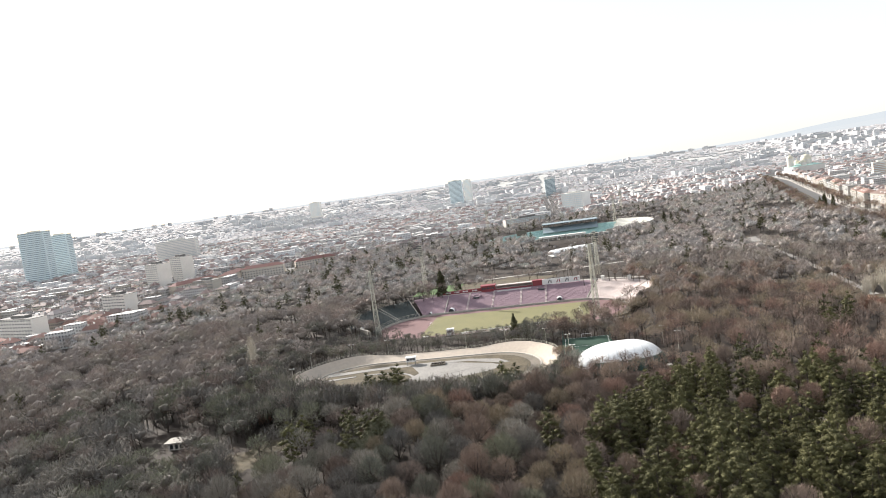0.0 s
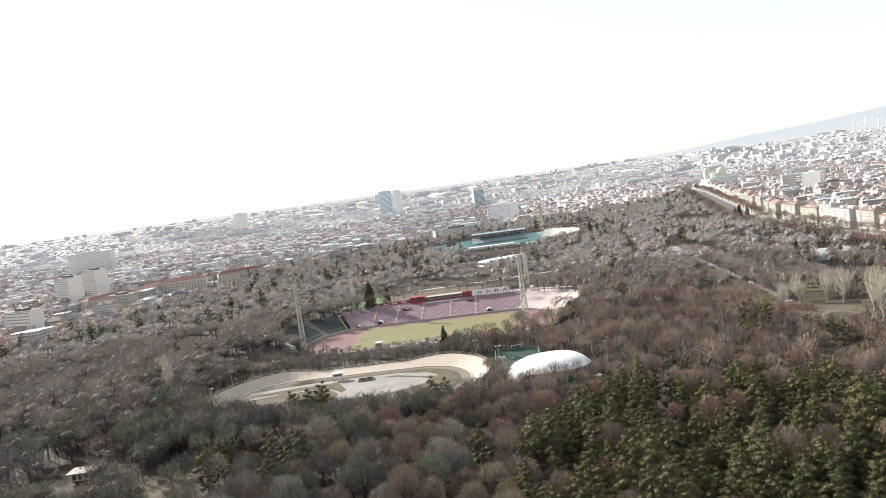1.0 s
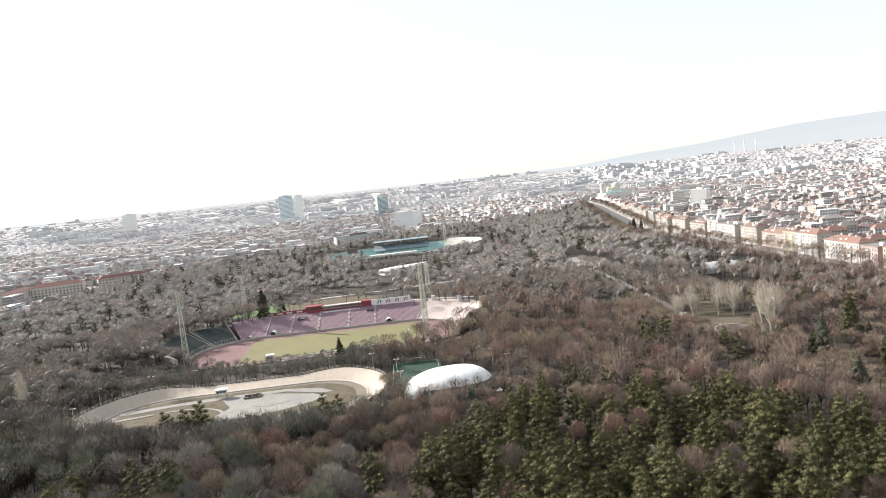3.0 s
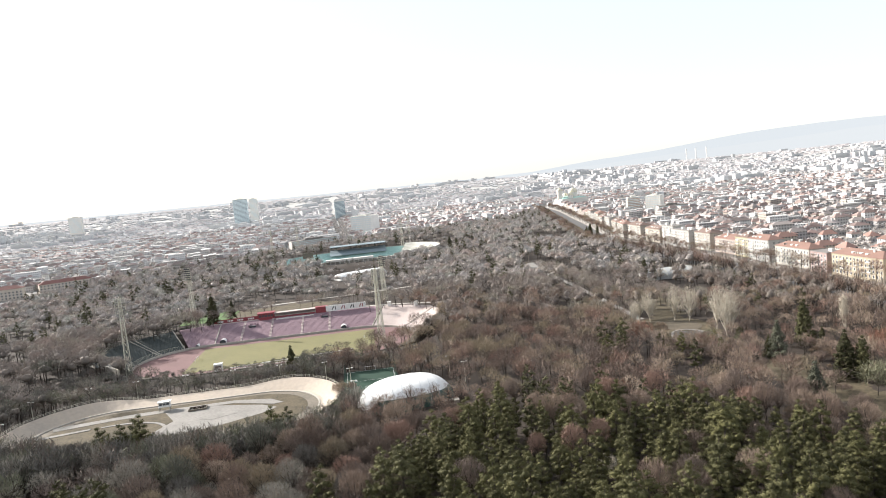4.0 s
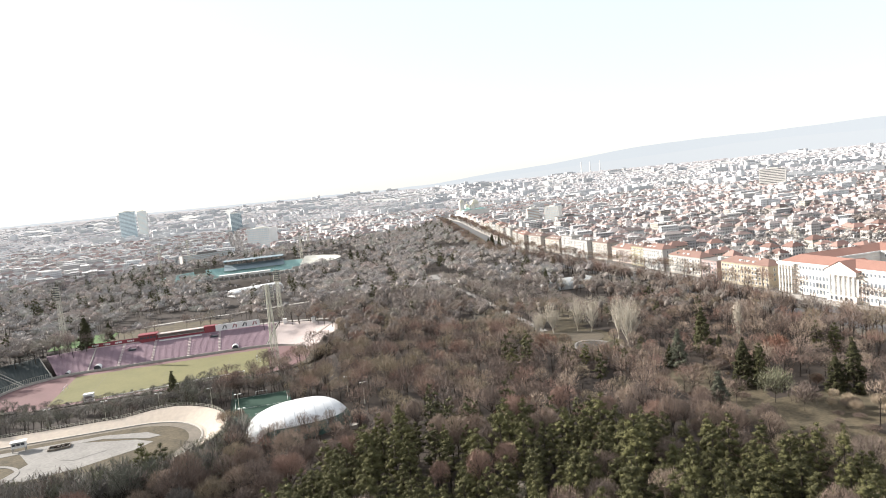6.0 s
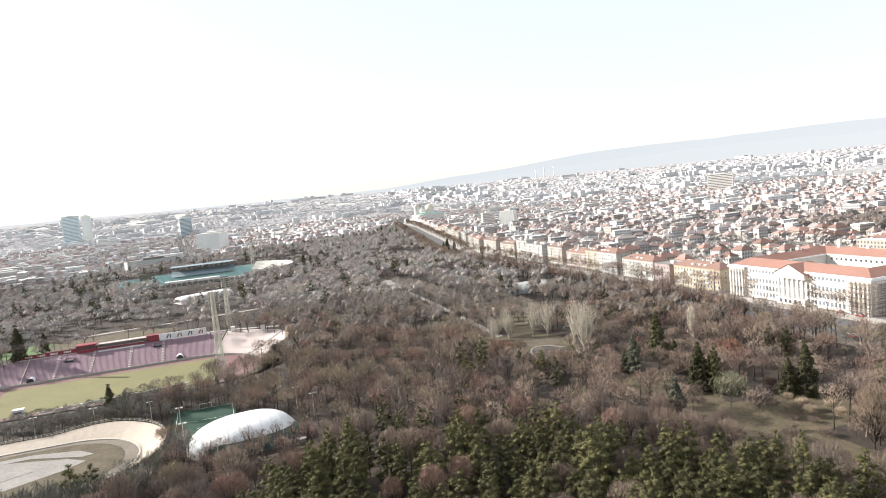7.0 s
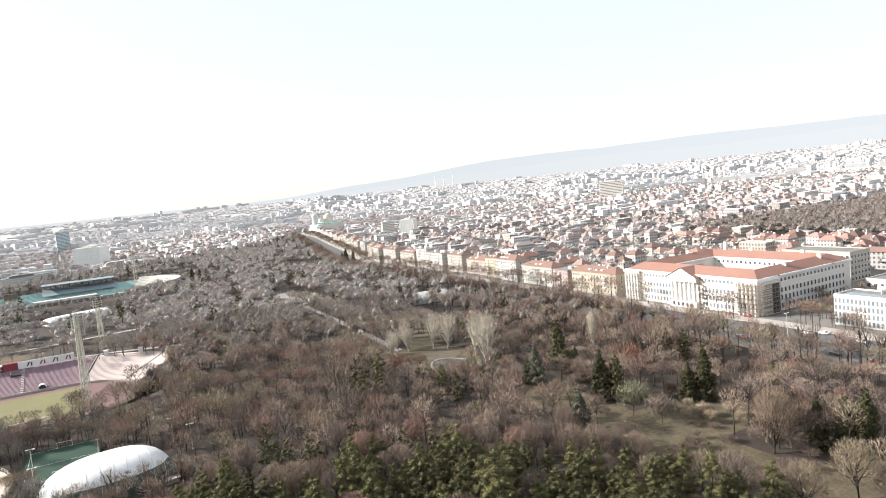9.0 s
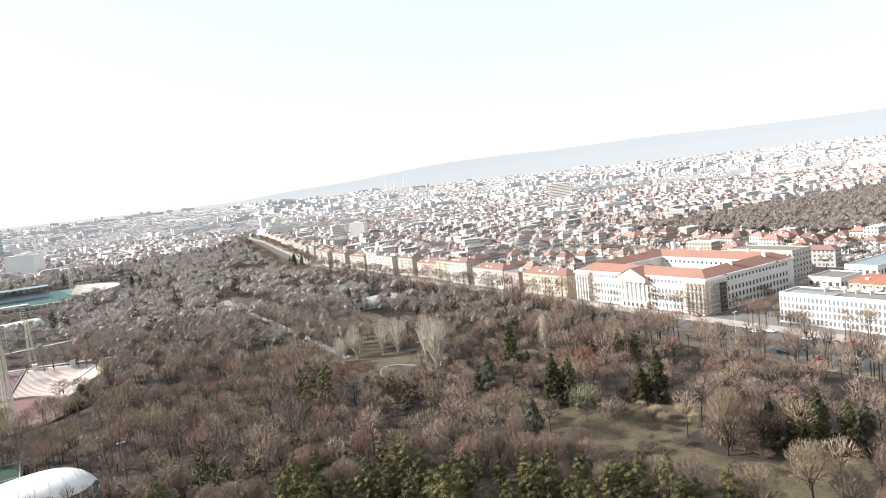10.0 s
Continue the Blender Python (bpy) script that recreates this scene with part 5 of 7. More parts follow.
class Town:
    """Many houses in one mesh, with walls laid out for their windows."""

    def __init__(self):
        self.v, self.f, self.m, self.uv = [], [], [], []

    def quad(self, pts, slot, uv=None):
        k = len(self.v)
        self.v += pts
        self.f.append(tuple(range(k, k + len(pts))))
        self.m.append(slot)
        self.uv += uv or [(0, 0)] * len(pts)

    def house(self, x, y, z, w, d, h, turn, pitch=0.0, chimneys=0):
        c, s = math.cos(turn), math.sin(turn)

        def P(a, b, hh):
            return (x + c * a - s * b, y + s * a + c * b, z + hh)
        k = len(self.v)
        cs = [(-w / 2, -d / 2), (w / 2, -d / 2), (w / 2, d / 2), (-w / 2, d / 2)]
        self.v += [P(a, b, -4) for a, b in cs] + [P(a, b, h) for a, b in cs]
        for i in range(4):
            j = (i + 1) % 4
            L = (w, d)[i % 2]
            self.f.append((k + i, k + j, k + 4 + j, k + 4 + i)); self.m.append(0)
            self.uv += [(0, -4), (L, -4), (L, h), (0, h)]
        e = 0.7
        k = len(self.v)
        if pitch:
            a, b = w / 2 + e, d / 2 + e
            r = min(w, d) / 2 * 0.98
            self.v += [P(-a, -b, h - 0.1), P(a, -b, h - 0.1), P(a, b, h - 0.1), P(-a, b, h - 0.1)]
            if w >= d:
                self.v += [P(-a + r, 0, h + pitch), P(a - r, 0, h + pitch)]
                fs = [(0, 1, 5, 4), (1, 2, 5), (2, 3, 4, 5), (3, 0, 4)]
            else:
                self.v += [P(0, -b + r, h + pitch), P(0, b - r, h + pitch)]
                fs = [(0, 1, 4), (1, 2, 5, 4), (2, 3, 5), (3, 0, 4, 5)]
            for f in fs:
                self.f.append(tuple(k + i for i in f)); self.m.append(1); self.uv += [(0, 0)] * len(f)
        else:
            self.v += [P(a * 1.02, b * 1.02, h + 0.02) for a, b in cs]
            self.f.append((k, k + 1, k + 2, k + 3)); self.m.append(2); self.uv += [(0, 0)] * 4
        for _ in range(chimneys):
            a, b = random.uniform(-0.35, 0.35) * w, random.uniform(-0.3, 0.3) * d
            self.lump(*P(a, b, h + 0.3 * pitch), random.uniform(0.7, 2.2), random.uniform(0.7, 1.6), 0.5 * pitch + random.uniform(0.8, 1.8), turn)

    def lump(self, x, y, z, w, d, h, turn):
        c, s = math.cos(turn), math.sin(turn)
        k = len(self.v)
        cs = [(-w / 2, -d / 2), (w / 2, -d / 2), (w / 2, d / 2), (-w / 2, d / 2)]
        self.v += [(x + c * a - s * b, y + s * a + c * b, z + hh) for hh in (0, h) for a, b in cs]
        for f in ((0, 1, 5, 4), (1, 2, 6, 5), (2, 3, 7, 6), (3, 0, 4, 7), (4, 5, 6, 7)):
            self.f.append(tuple(k + i for i in f)); self.m.append(2); self.uv += [(0, 0)] * 4

    def mesh(self, name, materials):
        me = bpy.data.meshes.new(name)
        me.from_pydata(self.v, [], self.f)
        for m in materials:
            me.materials.append(m)
        me.polygons.foreach_set("material_index", self.m)
        layer = me.uv_layers.new(name="UVMap")
        layer.data.foreach_set("uv", np.array(self.uv, np.float32).ravel())
        me.update()
        return me


RESERVED = [(362, 500, -190, -22), (362, 445, -300, -150), (476, 540, -170, -140), (-90, 170, 440, 660), (530, 620, 1200, 1280), (545, 600, 670, 815), (-470, -300, 380, 535), (-535, -455, 120, 170), (-475, -420, 215, 245), (-420, -380, 320, 340),
            (-575, -530, 450, 560), (30, 95, 1005, 1058), (-85, 25, 715, 805)]


def taken(x, y, w):
    return any(a - w < x < b + w and c - w < y < d + w for a, b, c, d in RESERVED)


town_near, town_mid, town_far = Town(), Town(), Town()
NEAR_HOUSES, GROVES = [], []


def blvd_x(y):
    for (x0, y0), (x1, y1) in zip(BLVD, BLVD[1:]):
        if y0 <= y <= y1:
            return x0 + (x1 - x0) * (y - y0) / (y1 - y0)
    return 525 if y > 1374 else 338


def sector(x, y):
    """Whether a place can come into view at all."""
    a = math.degrees(math.atan2(x - 55, y + 400))
    return -52 < a < 72


def estate(x, y):
    """Where slab blocks and towers stand together."""
    return smooth01(4 * noise.noise((x / 520, y / 520, 2.0)) - 0.35)


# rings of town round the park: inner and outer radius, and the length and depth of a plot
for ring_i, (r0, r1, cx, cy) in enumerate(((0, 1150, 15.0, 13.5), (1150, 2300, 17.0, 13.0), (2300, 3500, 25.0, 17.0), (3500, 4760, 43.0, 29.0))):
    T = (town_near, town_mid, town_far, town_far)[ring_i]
    for j in range(-int(r1 / cy) - 2, int(r1 / cy) + 2):
        for i in range(-int(r1 / cx) - 2, int(r1 / cx) + 2):
            wob = 0.12 if ring_i == 0 else 0.3
            x, y = 55 + (i + 0.5 + random.uniform(-wob, wob)) * cx, -400 + (j + 0.5 + random.uniform(-wob, wob)) * cy
            r = math.hypot(x - 55, y + 400)
            if not r0 <= r < r1 or not sector(x, y) or not in_town(x, y) or in_far_wood(x, y) or taken(x, y, 8):
                continue
            bx = blvd_x(y)
            if x < bx + 44 and x > bx - 22 and y < 1374 or y > 780 and abs(x - 19 + 0.04 * (y - 817)) < 17:
                continue
            if r < 2300 and (i % 7 == 0 or j % 6 == 0) and random.random() < 0.6 or random.random() < 0.05:
                continue
            z = ground_z(x, y)
            turn = (math.pi / 2 if random.random() < 0.3 else 0.0) + random.uniform(-0.06, 0.06) + 0.7 * noise.noise((x / 500, y / 500, 5))
            if noise.noise((x / 210, y / 210, 11.0)) > (0.27 if ring_i < 2 else 0.2) and random.random() < 0.8:
                GROVES.append((x, y))
                continue
            e = estate(x, y)
            if ring_i == 0:
                w, d = cx * random.uniform(0.65, 1.05), cy * random.uniform(0.55, 0.9)
                h = random.choice((4, 5, 6, 6, 7, 7, 8, 9, 9, 10, 12)) * (0.9 if x > 316 or y > 700 else 0.8)
                if random.random() < 0.05:
                    w, d, h = random.uniform(16, 26), 11, random.uniform(11, 16)
            elif ring_i == 1:
                w, d, h = random.uniform(7, 16), random.uniform(6.5, 10), random.choice((6, 7, 8, 9, 10, 11, 12, 13))
                if random.random() < 0.035:
                    w, d, h = random.uniform(16, 40), 12, random.uniform(14, 19)
            else:
                w, d, h = cx * random.uniform(0.5, 0.98), cy * random.uniform(0.5, 0.9), random.uniform(2.6, 4.6)
                if random.random() < 0.008 + 0.12 * e:
                    w, d, h = (random.uniform(40, 85), 12, random.uniform(12, 19)) if random.random() < 0.6 else (random.uniform(18, 26), 16, random.uniform(16, 27))
            flat = h > 12.5 or random.random() < (0.16 if ring_i == 0 else 0.2)
            spec = (x, y, z, w, d, h, turn, 0 if flat else random.uniform(2.2, 4.2), 2 if ring_i == 0 else 0)
            if ring_i == 0 and len(NEAR_HOUSES) < 290 and (360 < x < 640 and y < 420 or x < -300 and y < 460):
                NEAR_HOUSES.append(spec)
            else:
                T.house(*spec)
# the boulevard's houses towards the cathedral
for i in range(12):
    y0 = 740 + 40 * i
    town_near.house(373 + 0.212 * (y0 + 17 - 400), y0 + 17, 0.3, 14, 35, 15 + 3 * (i % 2), radians(-12), (3.5, 3.2, 0)[i % 3], 3)
# a row of long white slab blocks beyond the far wood
for k in range(26):
    a, r = radians(40 + 26 * k / 25 + random.uniform(-0.4, 0.4)), 2330 + 130 * (k % 3) + random.uniform(-40, 40)
    x, y = 55 + r * math.sin(a), -400 + r * math.cos(a)
    town_far.house(x, y, ground_z(x, y), random.uniform(35, 80), 12, random.uniform(16, 25), -a + random.uniform(-0.15, 0.15), 0, 0)
for x, y, z, w, d, h, turn, pitch, nch in NEAR_HOUSES:
    o = thing("town_house", "plastered town house with a flat roof" if not pitch else "plastered town house with a hipped tile roof", "house", "houses of the near quarter", at=pose(x, y, z, 0, 0, math.degrees(turn)))
    one = Town()
    one.house(0, 0, 0, w, d, h, 0.0, pitch, 0)
    for nm, keep in (("wall", (0,)), ("roof", (1, 2))):
        sub_t = Town()
        at_uv = 0
        for f, m in zip(one.f, one.m):
            if m in keep:
                sub_t.quad([one.v[i] for i in f], 0, one.uv[at_uv:at_uv + len(f)])
            at_uv += len(f)
        me = sub_t.mesh(nm, [WALLS_OBJ if nm == "wall" else (ROOFS_OBJ if pitch else FLATS)])
        top = new(nm, me)
        top.parent = o
    for _ in range(nch - 1):
        part("chimney", Geo().box(random.uniform(-0.3, 0.3) * w, random.uniform(-0.25, 0.25) * d, h + 0.2, random.uniform(0.7, 1.8), random.uniform(0.7, 1.4), 0.7 * pitch + random.uniform(1.0, 1.8)), "plaster", top)
# the farther rings take the haze-paled materials
for T, lab in ((town_near, "dense quarter of plastered houses with tiled roofs"), (town_mid, "hazy inner town of houses and blocks"), (town_far, "far sprawl of houses and tower blocks, paled for haze")):
    tagged(new("town", T.mesh("town", [WALLS, ROOFS, FLATS] if T is town_near else [MID_WALLS, MID_ROOFS, FLATS] if T is town_mid else [FAR_WALLS, FAR_ROOFS, HAZE_FLATS])), lab, "town", kind="stuff")

def ridge(r, base, height, start, rough, colour, glow, seed, label):
    """A far mountain ridge, pale in the distance, that rises towards one side; its haze is a flat glow in the material.
    """
    rings = []
    for i in range(161):
        az = -60 + 140 * i / 160
        a = radians(az)
        x, y = 55 + r * math.sin(a), -400 + r * math.cos(a)
        e = base + height * smooth01((az - start) / 34) + rough * noise.noise((az / 9, seed, 0)) * smooth01((az + 5) / 30) + 0.3 * rough * noise.noise((az / 2.3, seed + 4, 0))
        rings.append([(x, y, 60), (x * 1.004, y * 1.004, 84 + r * math.tan(radians(e)))])
    m = bpy.data.materials.new("hill_haze_glow")
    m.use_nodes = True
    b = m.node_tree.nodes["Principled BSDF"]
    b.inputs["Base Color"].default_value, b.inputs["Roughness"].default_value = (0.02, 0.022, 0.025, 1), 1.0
    # emission paints the haze over an almost black slope
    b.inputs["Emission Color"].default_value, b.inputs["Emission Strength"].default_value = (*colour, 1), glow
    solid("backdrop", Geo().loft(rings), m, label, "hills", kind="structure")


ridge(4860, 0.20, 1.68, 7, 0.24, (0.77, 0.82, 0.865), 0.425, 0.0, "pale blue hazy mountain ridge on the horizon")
# the nearer ridge glows paler, as haze gathers at the foot
ridge(4840, 0.14, 1.0, 9, 0.15, (0.785, 0.825, 0.86), 0.43, 7.0, "lower hills before the mountain ridge, made paler for haze")

# ================= trees =================
class Soup:
    """Triangles gathered with numpy: many trees in one mesh."""

    def __init__(self):
        self.v, self.f, self.m, self.n = [], [], [], 0

    def put(self, proto, x, y, z, turn, sxy, sz, slots):
        v, f, m = proto
        c, s = math.cos(turn), math.sin(turn)
        w = np.empty_like(v)
        w[:, 0] = (v[:, 0] * c - v[:, 1] * s) * sxy + x
        w[:, 1] = (v[:, 0] * s + v[:, 1] * c) * sxy + y
        w[:, 2] = v[:, 2] * sz + z
        self.v.append(w)
        self.f.append(f + self.n)
        self.m.append(np.array((*slots, 8))[m])
        self.n += len(v)

    def mesh(self, name, materials):
        return tri_mesh(name, np.concatenate(self.v), np.concatenate(self.f), np.concatenate(self.m), materials)


def tri_mesh(name, v, f, m, materials):
    me = bpy.data.meshes.new(name)
    me.vertices.add(len(v)); me.loops.add(3 * len(f)); me.polygons.add(len(f))
    me.vertices.foreach_set("co", np.asarray(v, np.float32).ravel())
    me.loops.foreach_set("vertex_index", np.asarray(f, np.int32).ravel())
    me.polygons.foreach_set("loop_start", np.arange(0, 3 * len(f), 3, dtype=np.int32))
    me.polygons.foreach_set("material_index", np.asarray(m, np.int32))
    for k in materials:
        me.materials.append(k)
    me.polygons.foreach_set("use_smooth", np.ones(len(f), bool))
    me.update(); me.validate()
    return me


def limb(out, a, b, r0, r1, n=3):
    """A tapered limb of n sides, as triangles."""
    a, b = np.array(a, float), np.array(b, float)
    d = (b - a) / (np.linalg.norm(b - a) + 1e-9)
    s = np.cross(d, (0.31, 0.87, 0.2)); s /= np.linalg.norm(s)
    t = np.cross(d, s)
    k = len(out[0])
    for p, r in ((a, r0), (b, r1)):
        for i in range(n):
            w = 2 * math.pi * i / n
            out[0].append(p + r * (math.cos(w) * s + math.sin(w) * t))
    for i in range(n):
        j = (i + 1) % n
        out[1].extend([(k + i, k + j, k + n + j), (k + i, k + n + j, k + n + i)])


def bare_tree(rng, height, spread_r, limbs, twigs, twig_w, twig_l, sides=3, upright=0.5, fork=0.34, depth=0.36, sub=2, thick=1.0):
    """A leafless tree: a trunk with forking limbs, and a rounded lumpy crown of thin twigs. Two parts, each of points and triangles."""
    wood, crown = ([], []), ([], [])
    lean = rng.normal(0, 0.03, 2) * height
    heart = np.array([lean[0], lean[1], height * (1 - depth)])
    size = np.array([spread_r, spread_r, height * depth])
    fork_p = np.array([lean[0] * 0.4, lean[1] * 0.4, height * fork])
    limb(wood, (0, 0, -0.8), fork_p, 0.017 * height, 0.012 * height, sides + 1)
    limb(wood, fork_p, heart, 0.011 * height, 0.005 * height, sides)
    lumps, ends = [], []
    for i in range(limbs):
        w = 2 * math.pi * (i * 0.381966 + rng.uniform(-0.06, 0.06))
        e = math.asin(min(0.98, -0.30 + 1.28 * (i + 0.5) / limbs))
        d = np.array([math.cos(e) * math.cos(w), math.cos(e) * math.sin(w), math.sin(e)])
        tip = heart + d * size * rng.uniform(0.72, 0.95)
        base = fork_p + (heart - fork_p) * rng.uniform(0.0, 0.85)
        mid = base + (tip - base) * 0.5 + np.array([0, 0, -0.03 * height * rng.uniform(0, 1)])
        if limbs > 6:
            limb(wood, base, mid, 0.0065 * height * thick, 0.0042 * height * thick, sides)
            limb(wood, mid, tip, 0.0042 * height * thick, 0.001 * height, sides)
        else:
            limb(wood, base, tip, 0.006 * height, 0.0015 * height, 3)
        lumps.append((tip, d))
        ends.append((mid, tip))
        for _ in range(sub):
            q = mid + (tip - mid) * rng.uniform(0.0, 0.7)
            t2 = q + (d + rng.normal(0, 0.7, 3)) * spread_r * 0.30
            limb(wood, q, t2, 0.003 * height, 0.0008 * height, 3)
            lumps.append((t2, d))
            ends.append((q, t2))
    lobes = np.array([d for _, d in lumps])
    for n in range(twigs):
        u = rng.normal(0, 1, 3)
        u /= np.linalg.norm(u)
        if u[2] < -0.3:
            u[2] = -u[2]
        lobe = max(0.0, float((lobes @ u).max()))
        end = heart + u * size * (0.66 + 0.36 * lobe ** 3) * (rng.uniform(0.9, 1.04) if n % 4 else rng.uniform(0.45, 0.9))
        g = end - fork_p + np.array([0, 0, upright * spread_r])
        g = 0.75 * g / np.linalg.norm(g) + (0.4 - 0.25 * min(1.0, upright)) * u + rng.normal(0, 0.36, 3)
        g *= twig_l * rng.uniform(0.6, 1.15)
        s = np.cross(g, u + rng.normal(0, 0.3, 3))
        s = s / (np.linalg.norm(s) + 1e-6) * twig_w * rng.uniform(0.6, 1.4) / 2
        k = len(crown[0])
        crown[0].extend([end - g - s, end - g + s, end])
        crown[1].append((k, k + 1, k + 2))
    return [(np.array(p[0], float), np.array(p[1], int)) for p in (wood, crown)]


def evergreen(rng, height, radius, pads, needles, size, clear=0.3, widest=0.3, tip=0.22, pad=0.36, droop=0.0, flat=0.62, boughs=True, blade=0.19):
    """An evergreen whose boughs end in rounded pads of needles, shingled over the pad's skin, with gaps between the pads."""
    wood, crown = ([], []), ([], [])
    lean = rng.normal(0, 0.012, 2) * height
    top = np.array([lean[0], lean[1], height * 0.97])
    limb(wood, (0, 0, -0.6), top * 0.55, 0.015 * height, 0.010 * height, 5)
    limb(wood, top * 0.55, top, 0.010 * height, 0.003 * height, 4)
    for i in range(pads):
        f = (i + 0.7 * rng.random()) / pads
        prof = tip + (1 - tip) * (math.sin(math.pi / 2 * min(1.0, 0.45 + 0.55 * f / widest)) if f < widest else math.cos(math.pi / 2 * ((f - widest) / (1 - widest)) ** 1.15))
        reach = radius * prof * rng.uniform(0.55, 1.12)
        w = i * 2.39996 + rng.uniform(-0.5, 0.5)
        a = top * (clear + (0.95 - clear) * f)
        size_p = (pad * radius * (0.42 + 0.58 * prof)) * rng.uniform(0.75, 1.25)
        c = a + np.array([math.cos(w) * max(0.0, reach - 0.6 * size_p), math.sin(w) * max(0.0, reach - 0.6 * size_p), reach * (0.22 - droop) * rng.uniform(0.6, 1.2)])
        if i == pads - 1:
            c = top.copy()
        if boughs:
            limb(wood, a, c, 0.0042 * height, 0.0012 * height, 3)
        out = np.array([math.cos(w), math.sin(w), 0.0])
        # the close-packed heart of the pad
        k = len(crown[0])
        crown[0].extend([c + np.array(q) * size_p * [0.78, 0.78, 0.78 * flat] * rng.uniform(0.8, 1.15) for q in ((1, 0, 0), (0, 1, 0), (-1, 0, 0), (0, -1, 0), (0, 0, 1), (0, 0, -1))])
        crown[1].extend([(k + q, k + (q + 1) % 4, k + 4) for q in range(4)] + [(k + (q + 1) % 4, k + q, k + 5) for q in range(4)])
        for _ in range(needles):
            n = rng.normal(0, 1, 3) + 0.35 * out + [0, 0, 0.35]
            n /= np.linalg.norm(n)
            t = np.cross(n, rng.normal(0, 1, 3))
            t /= np.linalg.norm(t) + 1e-6
            p = c + n * size_p * [1.0, 1.0, flat] * rng.uniform(0.72, 1.0)
            d = (0.9 * t + 0.32 * n + [0, 0, 0.15 - droop]) * size * rng.uniform(0.6, 1.25)
            s = np.cross(d, n + rng.normal(0, 0.12, 3))
            s = s / (np.linalg.norm(s) + 1e-6) * size * blade
            k = len(crown[0])
            crown[0].extend([p - s, p + s, p + d])
            crown[1].append((k, k + 1, k + 2))
    return [(np.array(p[0], float), np.array(p[1], int)) for p in (wood, crown)]


ICO = bmesh.new()
bmesh.ops.create_icosphere(ICO, subdivisions=1, radius=1.0)
ICO_V, ICO_F = np.array([v.co for v in ICO.verts]), [tuple(v.index for v in f.verts) for f in ICO.faces]
ICO.free()


def both(tree):
    """Wood and crown as one set of triangles, slot 0 and slot 1."""
    (v0, f0), (v1, f1) = tree
    return np.concatenate([v0, v1]), np.concatenate([f0, f1 + len(v0)]), np.array([0] * len(f0) + [1] * len(f1))


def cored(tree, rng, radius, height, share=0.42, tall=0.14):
    """A tree for the closed wood: its twigs stand out of an uneven solid mass, which stands in for shade within the
    crown (slot 2).
    """
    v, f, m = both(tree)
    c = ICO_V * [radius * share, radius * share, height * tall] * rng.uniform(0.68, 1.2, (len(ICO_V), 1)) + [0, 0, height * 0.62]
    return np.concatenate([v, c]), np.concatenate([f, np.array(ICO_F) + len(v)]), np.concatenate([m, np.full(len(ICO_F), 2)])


BARK = material("grey_brown_bark", (0.060, 0.047, 0.038), 0.95, (0.034, 0.027, 0.022), 0.4, 4.0, 0.7, 0.3)
PALE_BARK = material("pale_bark", (0.52, 0.47, 0.39), 0.9, (0.36, 0.325, 0.27), 0.4, 4.0, 0.7, 0.2)
TWIGS = [material("twigs", c, 0.95, tuple(0.66 * k for k in c), 0.05, 0.5, 0.6, island=0.16) for c in
         ((0.165, 0.122, 0.100), (0.285, 0.213, 0.168), (0.205, 0.158, 0.132), (0.335, 0.259, 0.201), (0.252, 0.163, 0.129), (0.266, 0.214, 0.150), (0.228, 0.166, 0.132))]
# grey-olive set for the left wood; part of the grey stands in for haze
GREY_TWIGS = [material("grey_olive_twigs", c, 0.95, tuple(0.66 * k for k in c), 0.05, 0.5, 0.6, island=0.16) for c in (tuple(0.95 * k for k in t) for t in
              ((0.135, 0.124, 0.110), (0.245, 0.222, 0.190), (0.175, 0.162, 0.146), (0.290, 0.265, 0.225), (0.210, 0.164, 0.140), (0.200, 0.200, 0.138), (0.150, 0.150, 0.118)))]
# paled and greyed to stand in for haze over the rear wood
FAR_TWIGS = [material("hazed_twigs", c, 0.95, tuple(0.7 * k for k in c), 0.04, 0.4, 0.6, island=0.12) for c in (tuple(1.12 * k for k in t) for t in
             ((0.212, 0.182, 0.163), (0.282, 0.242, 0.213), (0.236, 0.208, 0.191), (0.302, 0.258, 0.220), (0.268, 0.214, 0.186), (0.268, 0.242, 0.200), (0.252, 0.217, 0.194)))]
# paler again: more haze painted into the distant twigs
DISTANT_TWIGS = [material("distant_hazed_twigs", c, 0.95, tuple(0.75 * k for k in c), 0.04, 0.4, 0.6, island=0.10) for c in (tuple(0.93 * k for k in t) for t in
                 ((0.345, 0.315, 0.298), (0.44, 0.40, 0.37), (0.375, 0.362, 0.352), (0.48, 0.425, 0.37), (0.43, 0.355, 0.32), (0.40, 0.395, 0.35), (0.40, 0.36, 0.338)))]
# darker than the twigs: the crown's inner shade put into a colour
INNER = material("crown_core_shade", (0.145, 0.124, 0.106), 0.95, (0.08, 0.07, 0.06), 0.1, 0.9, 0.8, 0.5)
# core tone lifted to go with the rear wood's painted haze
REAR_INNER = material("rear_hazed_core", (0.24, 0.205, 0.178), 0.95, (0.165, 0.142, 0.124), 0.1, 0.9, 0.8, 0.4)
# bark and core lightened for haze, like the distant twigs
DISTANT_BARK = material("distant_hazed_bark", (0.17, 0.15, 0.135), 0.95, (0.11, 0.098, 0.088), 0.3, 3.0, 0.7)
FAR_INNER = material("distant_hazed_core", (0.41, 0.37, 0.34), 0.95, (0.30, 0.272, 0.25), 0.1, 0.8, 0.8, 0.4)
RUST = material("rust_leaves", (0.25, 0.135, 0.095), 0.9, (0.17, 0.092, 0.066), 0.2, 1.0, 0.8, island=0.35)
